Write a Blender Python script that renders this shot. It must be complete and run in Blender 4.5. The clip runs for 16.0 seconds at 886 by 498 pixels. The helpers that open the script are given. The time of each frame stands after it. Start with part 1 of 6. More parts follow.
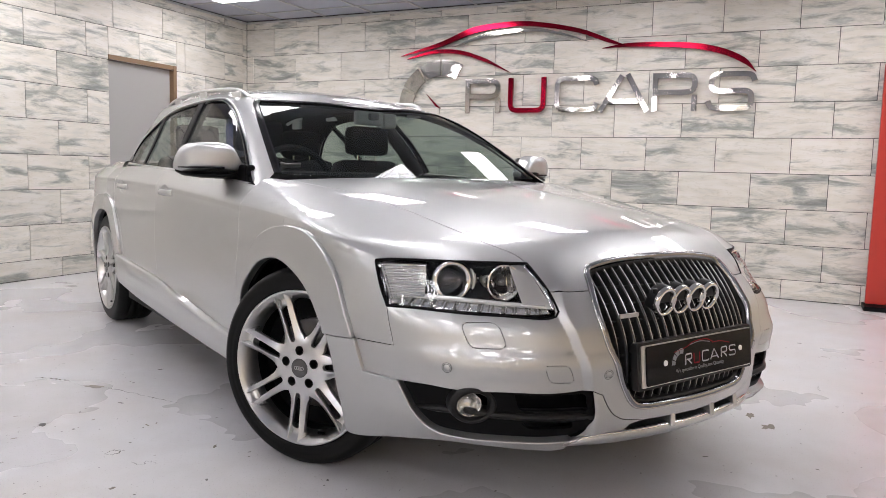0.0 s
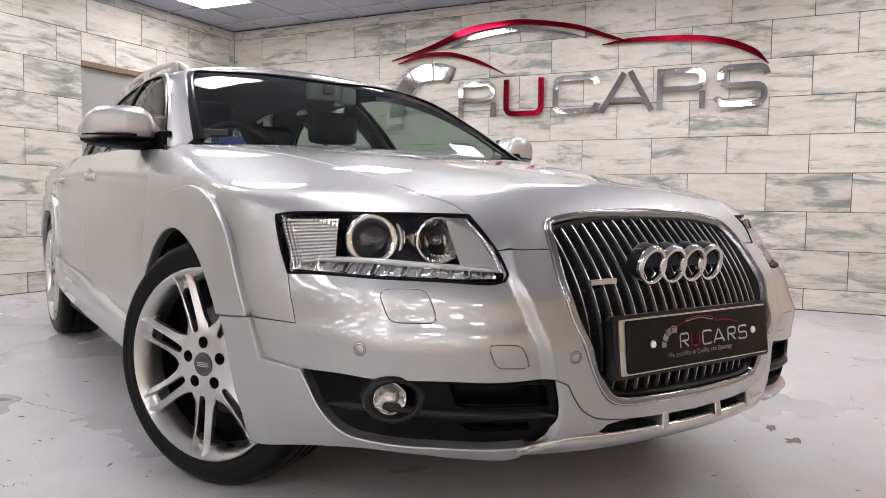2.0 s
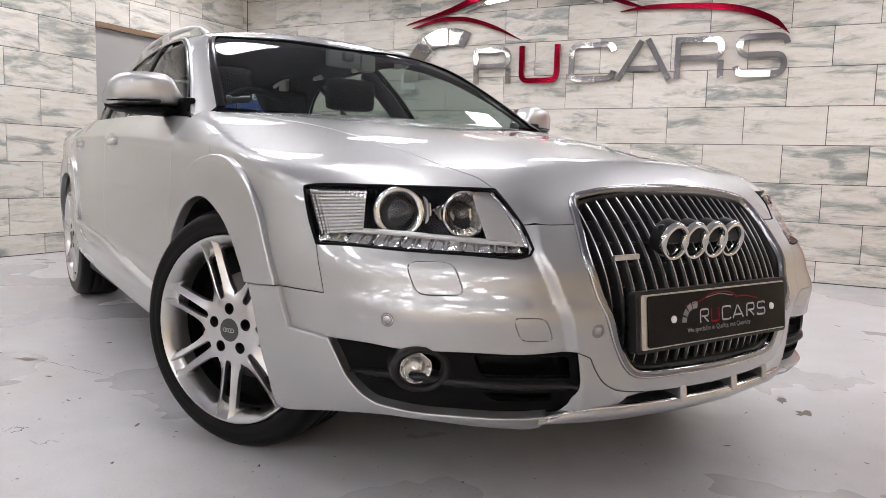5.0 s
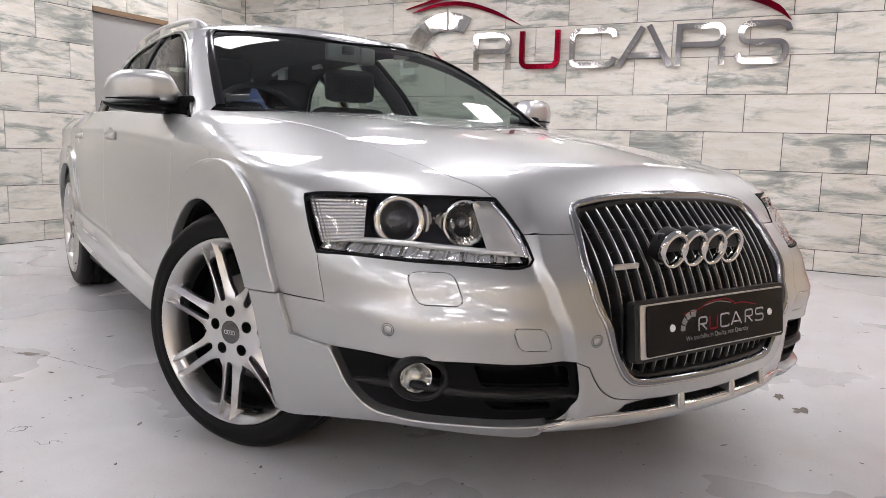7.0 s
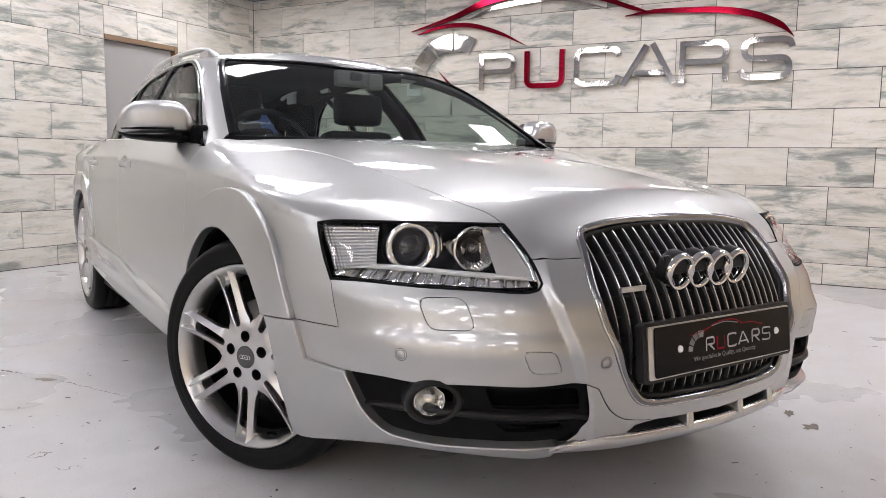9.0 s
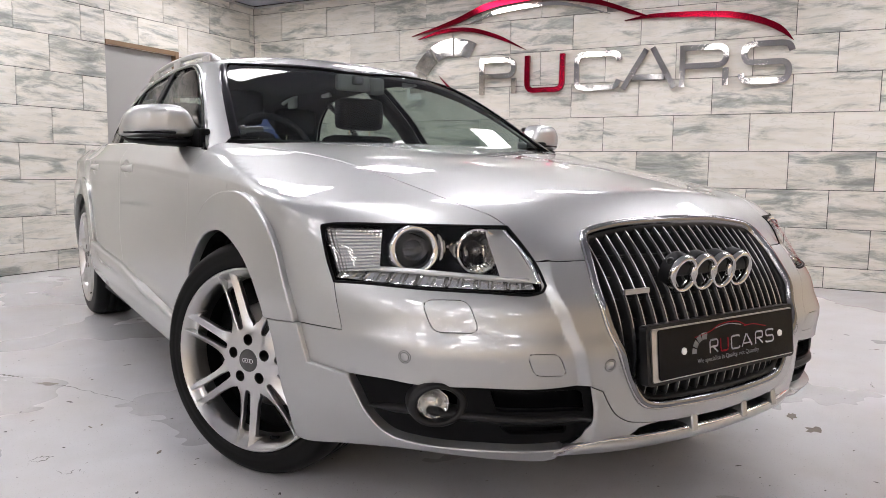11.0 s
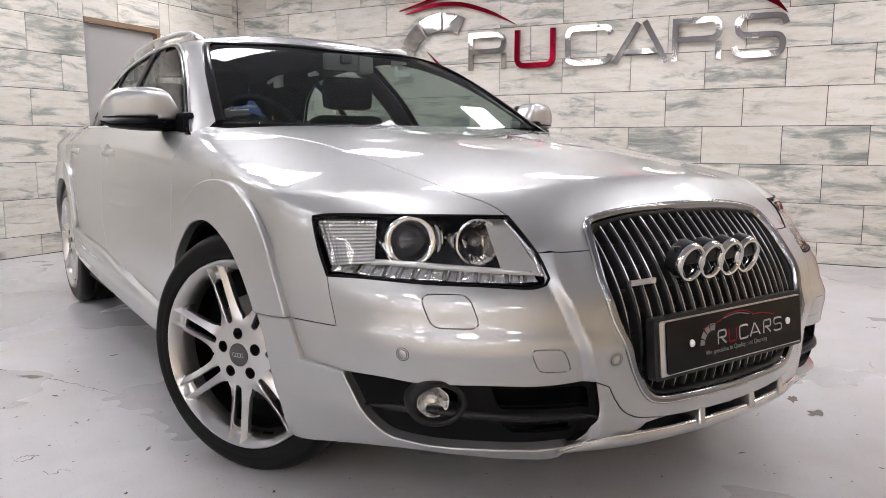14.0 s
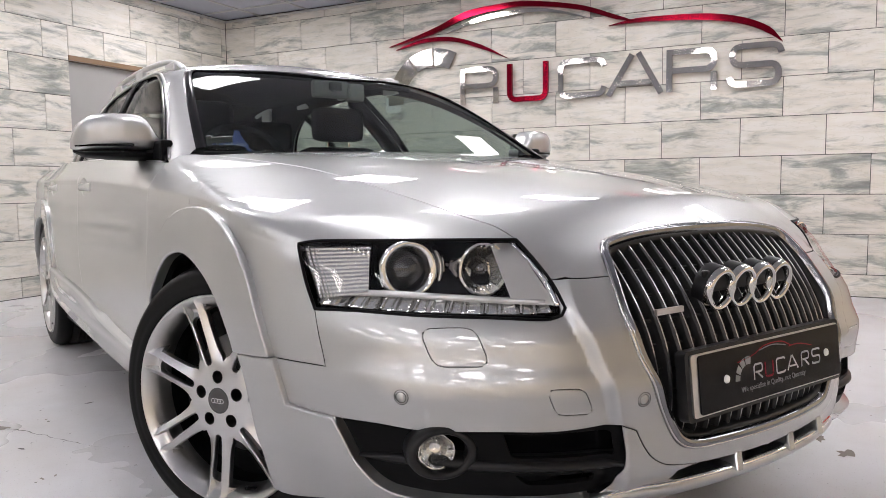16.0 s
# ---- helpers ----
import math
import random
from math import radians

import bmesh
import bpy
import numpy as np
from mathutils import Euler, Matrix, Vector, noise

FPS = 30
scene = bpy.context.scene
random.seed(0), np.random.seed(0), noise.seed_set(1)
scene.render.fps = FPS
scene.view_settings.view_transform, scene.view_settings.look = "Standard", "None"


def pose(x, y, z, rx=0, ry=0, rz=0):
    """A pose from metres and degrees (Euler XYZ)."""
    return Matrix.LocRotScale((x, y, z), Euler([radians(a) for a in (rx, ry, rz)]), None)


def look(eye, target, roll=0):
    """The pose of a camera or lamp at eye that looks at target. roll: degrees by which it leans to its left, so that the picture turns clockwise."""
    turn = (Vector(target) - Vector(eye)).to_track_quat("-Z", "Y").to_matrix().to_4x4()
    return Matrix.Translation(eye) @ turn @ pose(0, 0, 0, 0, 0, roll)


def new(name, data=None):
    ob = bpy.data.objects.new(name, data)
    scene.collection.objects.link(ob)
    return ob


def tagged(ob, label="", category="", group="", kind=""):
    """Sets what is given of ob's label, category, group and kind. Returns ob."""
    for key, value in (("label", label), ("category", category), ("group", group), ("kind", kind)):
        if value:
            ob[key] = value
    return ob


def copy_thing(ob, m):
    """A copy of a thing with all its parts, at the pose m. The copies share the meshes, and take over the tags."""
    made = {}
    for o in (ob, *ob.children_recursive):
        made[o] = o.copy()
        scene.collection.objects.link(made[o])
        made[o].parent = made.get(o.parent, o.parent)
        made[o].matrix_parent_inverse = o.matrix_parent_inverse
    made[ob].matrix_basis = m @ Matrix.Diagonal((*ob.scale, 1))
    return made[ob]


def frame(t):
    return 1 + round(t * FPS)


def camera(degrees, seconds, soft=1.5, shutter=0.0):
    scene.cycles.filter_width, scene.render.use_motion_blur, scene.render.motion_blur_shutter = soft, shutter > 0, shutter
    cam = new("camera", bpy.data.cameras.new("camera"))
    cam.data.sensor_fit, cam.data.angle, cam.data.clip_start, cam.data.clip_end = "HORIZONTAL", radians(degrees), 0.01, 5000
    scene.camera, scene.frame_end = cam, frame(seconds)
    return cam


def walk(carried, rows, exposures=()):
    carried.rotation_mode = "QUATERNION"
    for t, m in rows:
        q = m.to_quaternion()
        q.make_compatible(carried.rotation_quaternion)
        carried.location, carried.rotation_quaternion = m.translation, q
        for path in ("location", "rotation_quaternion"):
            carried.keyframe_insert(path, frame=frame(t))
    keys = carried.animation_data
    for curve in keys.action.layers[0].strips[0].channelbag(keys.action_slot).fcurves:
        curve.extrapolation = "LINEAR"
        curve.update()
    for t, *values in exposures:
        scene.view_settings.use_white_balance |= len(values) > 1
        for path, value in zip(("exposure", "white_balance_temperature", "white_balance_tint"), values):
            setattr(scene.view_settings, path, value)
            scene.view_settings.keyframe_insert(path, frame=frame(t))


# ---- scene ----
from mathutils.geometry import delaunay_2d_cdt as cdt

cam = camera(61.9, 16.0, soft=0.8)
PATH = [
    (0, (-1.904, -2.259, 1.026), (-0.724, -0.658, 0.814), 1.5),
    (0.5, (-1.703, -2.156, 0.978), (-0.533, -0.551, 0.744), 1.5),
    (1, (-1.498, -1.962, 0.979), (-0.328, -0.351, 0.797), 1.2),
    (1.5, (-1.455, -1.963, 0.914), (-0.301, -0.335, 0.784), 0.8),
    (2, (-1.448, -2.016, 0.793), (-0.302, -0.381, 0.671), 0.8),
    (2.5, (-1.458, -2.016, 0.771), (-0.321, -0.375, 0.64), 1.0),
    (3, (-1.459, -2.025, 0.764), (-0.327, -0.383, 0.613), 1.2),
    (3.5, (-1.468, -2.023, 0.775), (-0.342, -0.379, 0.605), 1.3),
    (4, (-1.478, -2.016, 0.782), (-0.355, -0.371, 0.599), 1.5),
    (6.5, (-1.508, -2.012, 0.866), (-0.381, -0.381, 0.6), 1.7),
    (7, (-1.497, -2.01, 0.878), (-0.373, -0.378, 0.606), 1.7),
    (7.5, (-1.503, -2.015, 0.901), (-0.386, -0.377, 0.637), 1.6),
    (8, (-1.515, -2.02, 0.899), (-0.401, -0.377, 0.647), 1.4),
    (8.5, (-1.53, -2.036, 0.892), (-0.423, -0.388, 0.652), 1.1),
    (9, (-1.523, -2.036, 0.903), (-0.414, -0.387, 0.675), 0.8),
    (11.5, (-1.531, -2.032, 0.893), (-0.421, -0.382, 0.678), 0.7),
    (12, (-1.531, -2.039, 0.879), (-0.425, -0.387, 0.654), 0.5),
    (12.5, (-1.529, -2.044, 0.881), (-0.423, -0.394, 0.643), 0.3),
    (13, (-1.533, -2.053, 0.904), (-0.429, -0.406, 0.646), 0.0),
    (13.5, (-1.519, -2.022, 0.915), (-0.405, -0.384, 0.642), 0.0),
    (14, (-1.503, -1.956, 0.924), (-0.372, -0.33, 0.643), 0.1),
    (14.5, (-1.456, -1.898, 0.895), (-0.303, -0.287, 0.622), 0.2),
    (15, (-1.409, -1.848, 0.859), (-0.246, -0.238, 0.619), 0.2),
    (15.5, (-1.41, -1.813, 0.869), (-0.246, -0.199, 0.674), -0.2),
    (16, (-1.422, -1.808, 0.877), (-0.267, -0.185, 0.704), -0.7),
]
walk(cam, [(t, look(eye, target, roll)) for t, eye, target, roll in PATH])

# ---- light and world ----
world = bpy.data.worlds.new("world")
scene.world = world
world.use_nodes = True
world.node_tree.nodes["Background"].inputs[0].default_value = (0.8, 0.85, 0.9, 1)
world.node_tree.nodes["Background"].inputs[1].default_value = 0.05
scene.view_settings.exposure = 0.0

ROOM_TURN = 28.33
ROOM = pose(0, 0, 0, 0, 0, ROOM_TURN)
U1, V1, CEIL = 4.175, 4.765, 2.66      # the seen corner of the room, and its height
U0, V0 = -10.6, -4.4                    # the unseen far sides, behind the camera, placed to suit the light
PANEL = 0.6

# ---- materials ----


def mat(name, base=(0.8, 0.8, 0.8), rough=0.5, metal=0.0, coat=0.0, spec=0.5):
    m = bpy.data.materials.new(name)
    m.use_nodes = True
    b = m.node_tree.nodes["Principled BSDF"]
    b.inputs["Base Color"].default_value = (*base, 1)
    b.inputs["Roughness"].default_value = rough
    b.inputs["Metallic"].default_value = metal
    b.inputs["Coat Weight"].default_value = coat
    b.inputs["Coat Roughness"].default_value = 0.03
    b.inputs["Specular IOR Level"].default_value = spec
    return m


def nodes_of(m):
    return m.node_tree.nodes, m.node_tree.links, m.node_tree.nodes["Principled BSDF"]


def add_bump(m, scale, strength, detail=4.0, dist=0.002):
    n, l, b = nodes_of(m)
    tc = n.new("ShaderNodeTexCoord")
    ns = n.new("ShaderNodeTexNoise")
    ns.inputs["Scale"].default_value = scale
    ns.inputs["Detail"].default_value = detail
    bp = n.new("ShaderNodeBump")
    bp.inputs["Strength"].default_value = strength
    bp.inputs["Distance"].default_value = dist
    l.new(tc.outputs["Object"], ns.inputs["Vector"])
    l.new(ns.outputs["Fac"], bp.inputs["Height"])
    l.new(bp.outputs["Normal"], b.inputs["Normal"])
    return ns


def ramp(n, stops):
    r = n.new("ShaderNodeValToRGB")
    e = r.color_ramp.elements
    while len(e) < len(stops):
        e.new(0.5)
    for el, (p, c) in zip(e, stops):
        el.position, el.color = p, (*c, 1) if len(c) == 3 else c
    return r


def paint_material():
    """Silver metallic paint: fine flakes under a clear, mirror-like lacquer."""
    m = mat("silver_paint", (0.45, 0.455, 0.46), 0.5, 1.0, 1.0)
    n, l, b = nodes_of(m)
    b.inputs["Coat Roughness"].default_value = 0.006
    b.inputs["Coat IOR"].default_value = 1.63
    tc = n.new("ShaderNodeTexCoord")
    fl = n.new("ShaderNodeTexNoise")
    fl.inputs["Scale"].default_value = 900
    fl.inputs["Detail"].default_value = 1
    big = n.new("ShaderNodeTexNoise")
    big.inputs["Scale"].default_value = 2.5
    r = ramp(n, [(0.3, (0.442, 0.447, 0.438)), (0.7, (0.512, 0.517, 0.508))])
    rr = ramp(n, [(0.3, (0.42, 0.42, 0.42)), (0.7, (0.45, 0.45, 0.45))])
    l.new(tc.outputs["Object"], fl.inputs["Vector"])
    l.new(tc.outputs["Object"], big.inputs["Vector"])
    l.new(fl.outputs["Fac"], r.inputs["Fac"])
    l.new(big.outputs["Fac"], rr.inputs["Fac"])
    l.new(r.outputs["Color"], b.inputs["Base Color"])
    l.new(rr.outputs["Color"], b.inputs["Roughness"])
    return m


def glass_material(name, tint, gloss=1.0):
    m = bpy.data.materials.new(name)
    m.use_nodes = True
    n, l = m.node_tree.nodes, m.node_tree.links
    n.remove(n["Principled BSDF"])
    tr = n.new("ShaderNodeBsdfTransparent")
    tr.inputs["Color"].default_value = (*tint, 1)
    gl = n.new("ShaderNodeBsdfGlossy")
    gl.inputs["Roughness"].default_value = 0.01
    gl.inputs["Color"].default_value = (gloss, gloss, gloss, 1)
    lw = n.new("ShaderNodeLayerWeight")
    lw.inputs["Blend"].default_value = 0.5
    pw = n.new("ShaderNodeMath")
    pw.operation = "POWER"
    pw.inputs[1].default_value = 4.2
    fr = n.new("ShaderNodeMath")
    fr.operation = "MULTIPLY_ADD"
    fr.inputs[1].default_value, fr.inputs[2].default_value = 0.42, 0.03
    l.new(lw.outputs["Facing"], pw.inputs[0])
    l.new(pw.outputs[0], fr.inputs[0])
    mx = n.new("ShaderNodeMixShader")
    l.new(fr.outputs[0], mx.inputs[0])
    l.new(tr.outputs[0], mx.inputs[1])
    l.new(gl.outputs[0], mx.inputs[2])
    l.new(mx.outputs[0], n["Material Output"].inputs["Surface"])
    return m


def tile_material():
    """Off-white stone-look wall panel with drifting grey veins, each tile its own."""
    m = mat("stone_tile", (0.7, 0.68, 0.65), 0.42, 0.0, 0.0)
    n, l, b = nodes_of(m)
    tc = n.new("ShaderNodeTexCoord")
    oi = n.new("ShaderNodeObjectInfo")
    mul = n.new("ShaderNodeVectorMath")
    mul.operation = "MULTIPLY_ADD"
    comb = n.new("ShaderNodeCombineXYZ")
    sc = n.new("ShaderNodeMath")
    sc.operation = "MULTIPLY"
    sc.inputs[1].default_value = 57.0
    l.new(oi.outputs["Random"], sc.inputs[0])
    for k in range(3):
        l.new(sc.outputs[0], comb.inputs[k])
    mul.inputs[1].default_value = (1.9, 1.9, 9.5)
    l.new(tc.outputs["Object"], mul.inputs[0])
    l.new(comb.outputs[0], mul.inputs[2])
    warp = n.new("ShaderNodeTexNoise")
    warp.inputs["Scale"].default_value = 2.2
    warp.inputs["Detail"].default_value = 3
    l.new(mul.outputs[0], warp.inputs["Vector"])
    vein = n.new("ShaderNodeTexNoise")
    vein.inputs["Scale"].default_value = 1.1
    vein.inputs["Detail"].default_value = 12
    vein.inputs["Roughness"].default_value = 0.62
    vein.inputs["Distortion"].default_value = 0.7
    l.new(mul.outputs[0], vein.inputs["Vector"])
    # how strongly this tile is veined
    amount = ramp(n, [(0.25, (-0.02, -0.02, -0.02)), (1.0, (0.085, 0.085, 0.085))])
    l.new(oi.outputs["Random"], amount.inputs["Fac"])
    add = n.new("ShaderNodeMath")
    add.operation = "ADD"
    l.new(vein.outputs["Fac"], add.inputs[0])
    l.new(amount.outputs["Color"], add.inputs[1])
    r = ramp(n, [(0.0, (0.75, 0.72, 0.675)), (0.52, (0.715, 0.69, 0.645)), (0.585, (0.585, 0.575, 0.535)), (0.635, (0.40, 0.41, 0.385)), (0.74, (0.24, 0.255, 0.245))])
    # broken, grainy edges to the veins
    grain = n.new("ShaderNodeTexNoise")
    grain.inputs["Scale"].default_value, grain.inputs["Detail"].default_value, grain.inputs["Roughness"].default_value = 9.0, 9, 0.7
    l.new(mul.outputs[0], grain.inputs["Vector"])
    gm = n.new("ShaderNodeMath")
    gm.operation = "MULTIPLY_ADD"
    gm.inputs[1].default_value, gm.inputs[2].default_value = 0.17, -0.085
    l.new(grain.outputs["Fac"], gm.inputs[0])
    add2 = n.new("ShaderNodeMath")
    add2.operation = "ADD"
    l.new(add.outputs[0], add2.inputs[0])
    l.new(gm.outputs[0], add2.inputs[1])
    l.new(add2.outputs[0], r.inputs["Fac"])
    # clouds of sand and grey, and thin hairlines
    tint = n.new("ShaderNodeMix")
    tint.data_type = "RGBA"
    tint.blend_type = "MULTIPLY"
    tint.inputs[0].default_value = 0.8
    r2 = ramp(n, [(0.30, (0.80, 0.81, 0.80)), (0.45, (0.93, 0.91, 0.86)), (0.62, (1.0, 1.0, 1.0))])
    l.new(warp.outputs["Fac"], r2.inputs["Fac"])
    l.new(r.outputs["Color"], tint.inputs[6])
    l.new(r2.outputs["Color"], tint.inputs[7])
    hair = n.new("ShaderNodeTexNoise")
    hair.inputs["Scale"].default_value, hair.inputs["Detail"].default_value, hair.inputs["Distortion"].default_value = 1.6, 7, 1.2
    l.new(mul.outputs[0], hair.inputs["Vector"])
    r5 = ramp(n, [(0.485, (1, 1, 1)), (0.498, (0.83, 0.82, 0.78)), (0.502, (0.83, 0.82, 0.78)), (0.515, (1, 1, 1))])
    l.new(hair.outputs["Fac"], r5.inputs["Fac"])
    tint2 = n.new("ShaderNodeMix")
    tint2.data_type, tint2.blend_type = "RGBA", "MULTIPLY"
    tint2.inputs[0].default_value = 0.7
    l.new(tint.outputs[2], tint2.inputs[6])
    l.new(r5.outputs["Color"], tint2.inputs[7])
    # each tile a little lighter or darker
    tone = ramp(n, [(0.0, (0.93, 0.93, 0.925)), (0.5, (1.0, 0.995, 0.985)), (1.0, (1.05, 1.05, 1.05))])
    fr_ = n.new("ShaderNodeMath")
    fr_.operation = "FRACT"
    sc2 = n.new("ShaderNodeMath")
    sc2.operation = "MULTIPLY"
    sc2.inputs[1].default_value = 13.7
    l.new(oi.outputs["Random"], sc2.inputs[0])
    l.new(sc2.outputs[0], fr_.inputs[0])
    l.new(fr_.outputs[0], tone.inputs["Fac"])
    tint3 = n.new("ShaderNodeMix")
    tint3.data_type, tint3.blend_type = "RGBA", "MULTIPLY"
    tint3.inputs[0].default_value = 1.0
    l.new(tint2.outputs[2], tint3.inputs[6])
    l.new(tone.outputs["Color"], tint3.inputs[7])
    l.new(tint3.outputs[2], b.inputs["Base Color"])
    bp = n.new("ShaderNodeBump")
    bp.inputs["Strength"].default_value = 0.08
    bp.inputs["Distance"].default_value = 0.002
    l.new(vein.outputs["Fac"], bp.inputs["Height"])
    l.new(bp.outputs["Normal"], b.inputs["Normal"])
    return m


def floor_material():
    """Painted, scuffed grey concrete with a soft sheen, chips and dust."""
    m = mat("painted_concrete", (0.5, 0.5, 0.5), 0.35)
    n, l, b = nodes_of(m)
    tc = n.new("ShaderNodeTexCoord")

    def noise(scale, detail, dist=0.0):
        t = n.new("ShaderNodeTexNoise")
        t.inputs["Scale"].default_value, t.inputs["Detail"].default_value, t.inputs["Distortion"].default_value = scale, detail, dist
        l.new(tc.outputs["Object"], t.inputs["Vector"])
        return t
    a, c, d = noise(0.9, 4, 0.2), noise(7, 4, 0.2), noise(38, 3, 0.8)
    r = ramp(n, [(0.25, (0.545, 0.545, 0.56)), (0.55, (0.605, 0.603, 0.618)), (0.8, (0.65, 0.648, 0.664))])
    l.new(a.outputs["Fac"], r.inputs["Fac"])

    def over(below, colour, mask, lo, hi, most, blend="MIX"):
        """Lay a colour over what is below, where a noise is high."""
        k = ramp(n, [(lo, (0, 0, 0)), (hi, (most, most, most))])
        l.new(mask.outputs["Fac"], k.inputs["Fac"])
        mx = n.new("ShaderNodeMix")
        mx.data_type, mx.blend_type = "RGBA", blend
        mx.inputs[7].default_value = (*colour, 1)
        l.new(k.outputs["Color"], mx.inputs[0])
        l.new(below, mx.inputs[6])
        return mx.outputs[2]
    out = over(r.outputs["Color"], (0.43, 0.42, 0.415), c, 0.42, 0.80, 0.34)
    # warm drifts of dust
    out = over(out, (0.51, 0.46, 0.41), noise(1.7, 4, 0.2), 0.42, 0.84, 0.6)
    # fine grit, chips in the paint down to the concrete
    out = over(out, (0.30, 0.28, 0.26), noise(160, 2, 0.0), 0.63, 0.74, 0.6)
    out = over(out, (0.24, 0.205, 0.175), d, 0.735, 0.755, 0.9)
    l.new(out, b.inputs["Base Color"])
    rr = ramp(n, [(0.3, (0.24, 0.24, 0.24)), (0.7, (0.32, 0.32, 0.32))])
    l.new(a.outputs["Fac"], rr.inputs["Fac"])
    l.new(rr.outputs["Color"], b.inputs["Roughness"])
    return m


def emitter(name, colour, power):
    m = mat(name, (0.9, 0.9, 0.9))
    b = m.node_tree.nodes["Principled BSDF"]
    b.inputs["Emission Color"].default_value = (*colour, 1)
    b.inputs["Emission Strength"].default_value = power
    return m


PAINT = paint_material()
TILE = tile_material()
CONCRETE = floor_material()
GROUT = mat("grout", (0.055, 0.053, 0.05), 0.9)
CEILING = mat("ceiling_board", (0.42, 0.435, 0.50), 0.9)
CEIL_TRIM = mat("ceiling_grid", (0.5, 0.5, 0.5), 0.6)
LAMP = emitter("lamp_diffuser", (0.985, 0.955, 1.0), 16.8)
DOOR_GREY = mat("door_grey", (0.36, 0.355, 0.34), 0.55)
WOOD = mat("door_frame_wood", (0.22, 0.14, 0.08), 0.5)
CHROME = mat("chrome", (0.78, 0.78, 0.78), 0.06, 1.0)
MIRROR_STEEL = mat("polished_steel", (0.60, 0.58, 0.55), 0.06, 1.0)
add_bump(MIRROR_STEEL, 4.0, 0.3, 1.0, 0.012)
SATIN = mat("satin_silver", (0.55, 0.55, 0.55), 0.28, 1.0)
RED = mat("red_sign", (0.27, 0.005, 0.022), 0.14, 1.0)
RED_WALL = mat("red_panel", (0.45, 0.03, 0.02), 0.35)
DARK = mat("black_plastic", (0.0045, 0.0045, 0.005), 0.5, 0, 0, 0.08)
GLOSS_BLACK = mat("gloss_black", (0.005, 0.005, 0.006), 0.15, 0, 0, 0.12)
CHIP = mat("bare_concrete", (0.20, 0.175, 0.15), 0.8)
SCRATCH = mat("dark_scuff", (0.10, 0.095, 0.09), 0.7)
GREY_PLASTIC = mat("grey_plastic", (0.012, 0.012, 0.0125), 0.34, 0, 0, 0.25)
DARK_CHROME = mat("dark_chrome", (0.26, 0.26, 0.265), 0.14, 1.0)
SLAT_EDGE = mat("slat_edge", (0.36, 0.36, 0.355), 0.30, 1.0)
SLAT_SIDE = mat("slat_side", (0.035, 0.035, 0.036), 0.38, 0.5)
RUBBER = mat("tyre_rubber", (0.004, 0.004, 0.004), 0.42, 0, 0, 0.16)
RIM = mat("wheel_silver", (0.60, 0.598, 0.59), 0.29, 1.0, 0.3)
CAP_GREY = mat("cap_grey", (0.10, 0.10, 0.10), 0.3, 0.6)
EMBLEM = mat("emblem_chrome", (0.58, 0.575, 0.56), 0.12, 1.0)
DISC = mat("brake_steel", (0.14, 0.135, 0.13), 0.4, 1.0)
GLASS = glass_material("window_glass", (0.64, 0.725, 0.69))
SIDE_GLASS = glass_material("side_window_glass", (0.50, 0.56, 0.53))
CLEAR = glass_material("lamp_glass", (0.95, 0.96, 0.96))
CLOTH = mat("seat_cloth", (0.010, 0.010, 0.011), 0.85, 0, 0, 0.2)
WHITE = mat("white_paint", (0.85, 0.85, 0.84), 0.4)
BLUE = mat("blue_print", (0.014, 0.04, 0.20), 0.4)
PEARL = mat("lamp_clear_plastic", (0.72, 0.72, 0.72), 0.16, 0.55)
PROJECTOR = mat("projector_glass", (0.02, 0.02, 0.024), 0.03, 0, 1.0)
REFLECTOR = mat("lamp_reflector", (0.80, 0.80, 0.79), 0.10, 1.0)

# ---- mesh helpers ----


def mesh_of(name, bm, material, smooth=True):
    me = bpy.data.meshes.new(name)
    bm.to_mesh(me)
    bm.free()
    if material:
        for mm in (material if isinstance(material, (list, tuple)) else [material]):
            me.materials.append(mm)
    if smooth:
        for p in me.polygons:
            p.use_smooth = True
    return me


def part(name, bm, material, parent=None, label="", smooth=False):
    ob = new(name, mesh_of(name, bm, material, smooth))
    if parent is not None:
        ob.parent = parent
    if label:
        tagged(ob, label)
    return ob


def thing(name, label, category, m=None, group="", kind=""):
    ob = new(name)
    ob.empty_display_size = 0.1
    if m is not None:
        ob.matrix_world = m
    return tagged(ob, label, category, group, kind)


def box(bm, x0, x1, y0, y1, z0, z1, bevel=0.0, m=None):
    mm = Matrix.Translation(((x0 + x1) / 2, (y0 + y1) / 2, (z0 + z1) / 2)) @ Matrix.Diagonal((x1 - x0, y1 - y0, z1 - z0, 1))
    vs = bmesh.ops.create_cube(bm, size=1, matrix=(m @ mm) if m else mm)["verts"]
    if bevel:
        es = {e for v in vs for e in v.link_edges}
        bmesh.ops.bevel(bm, geom=list(es), offset=bevel, segments=2, affect="EDGES", profile=0.6)
    return vs


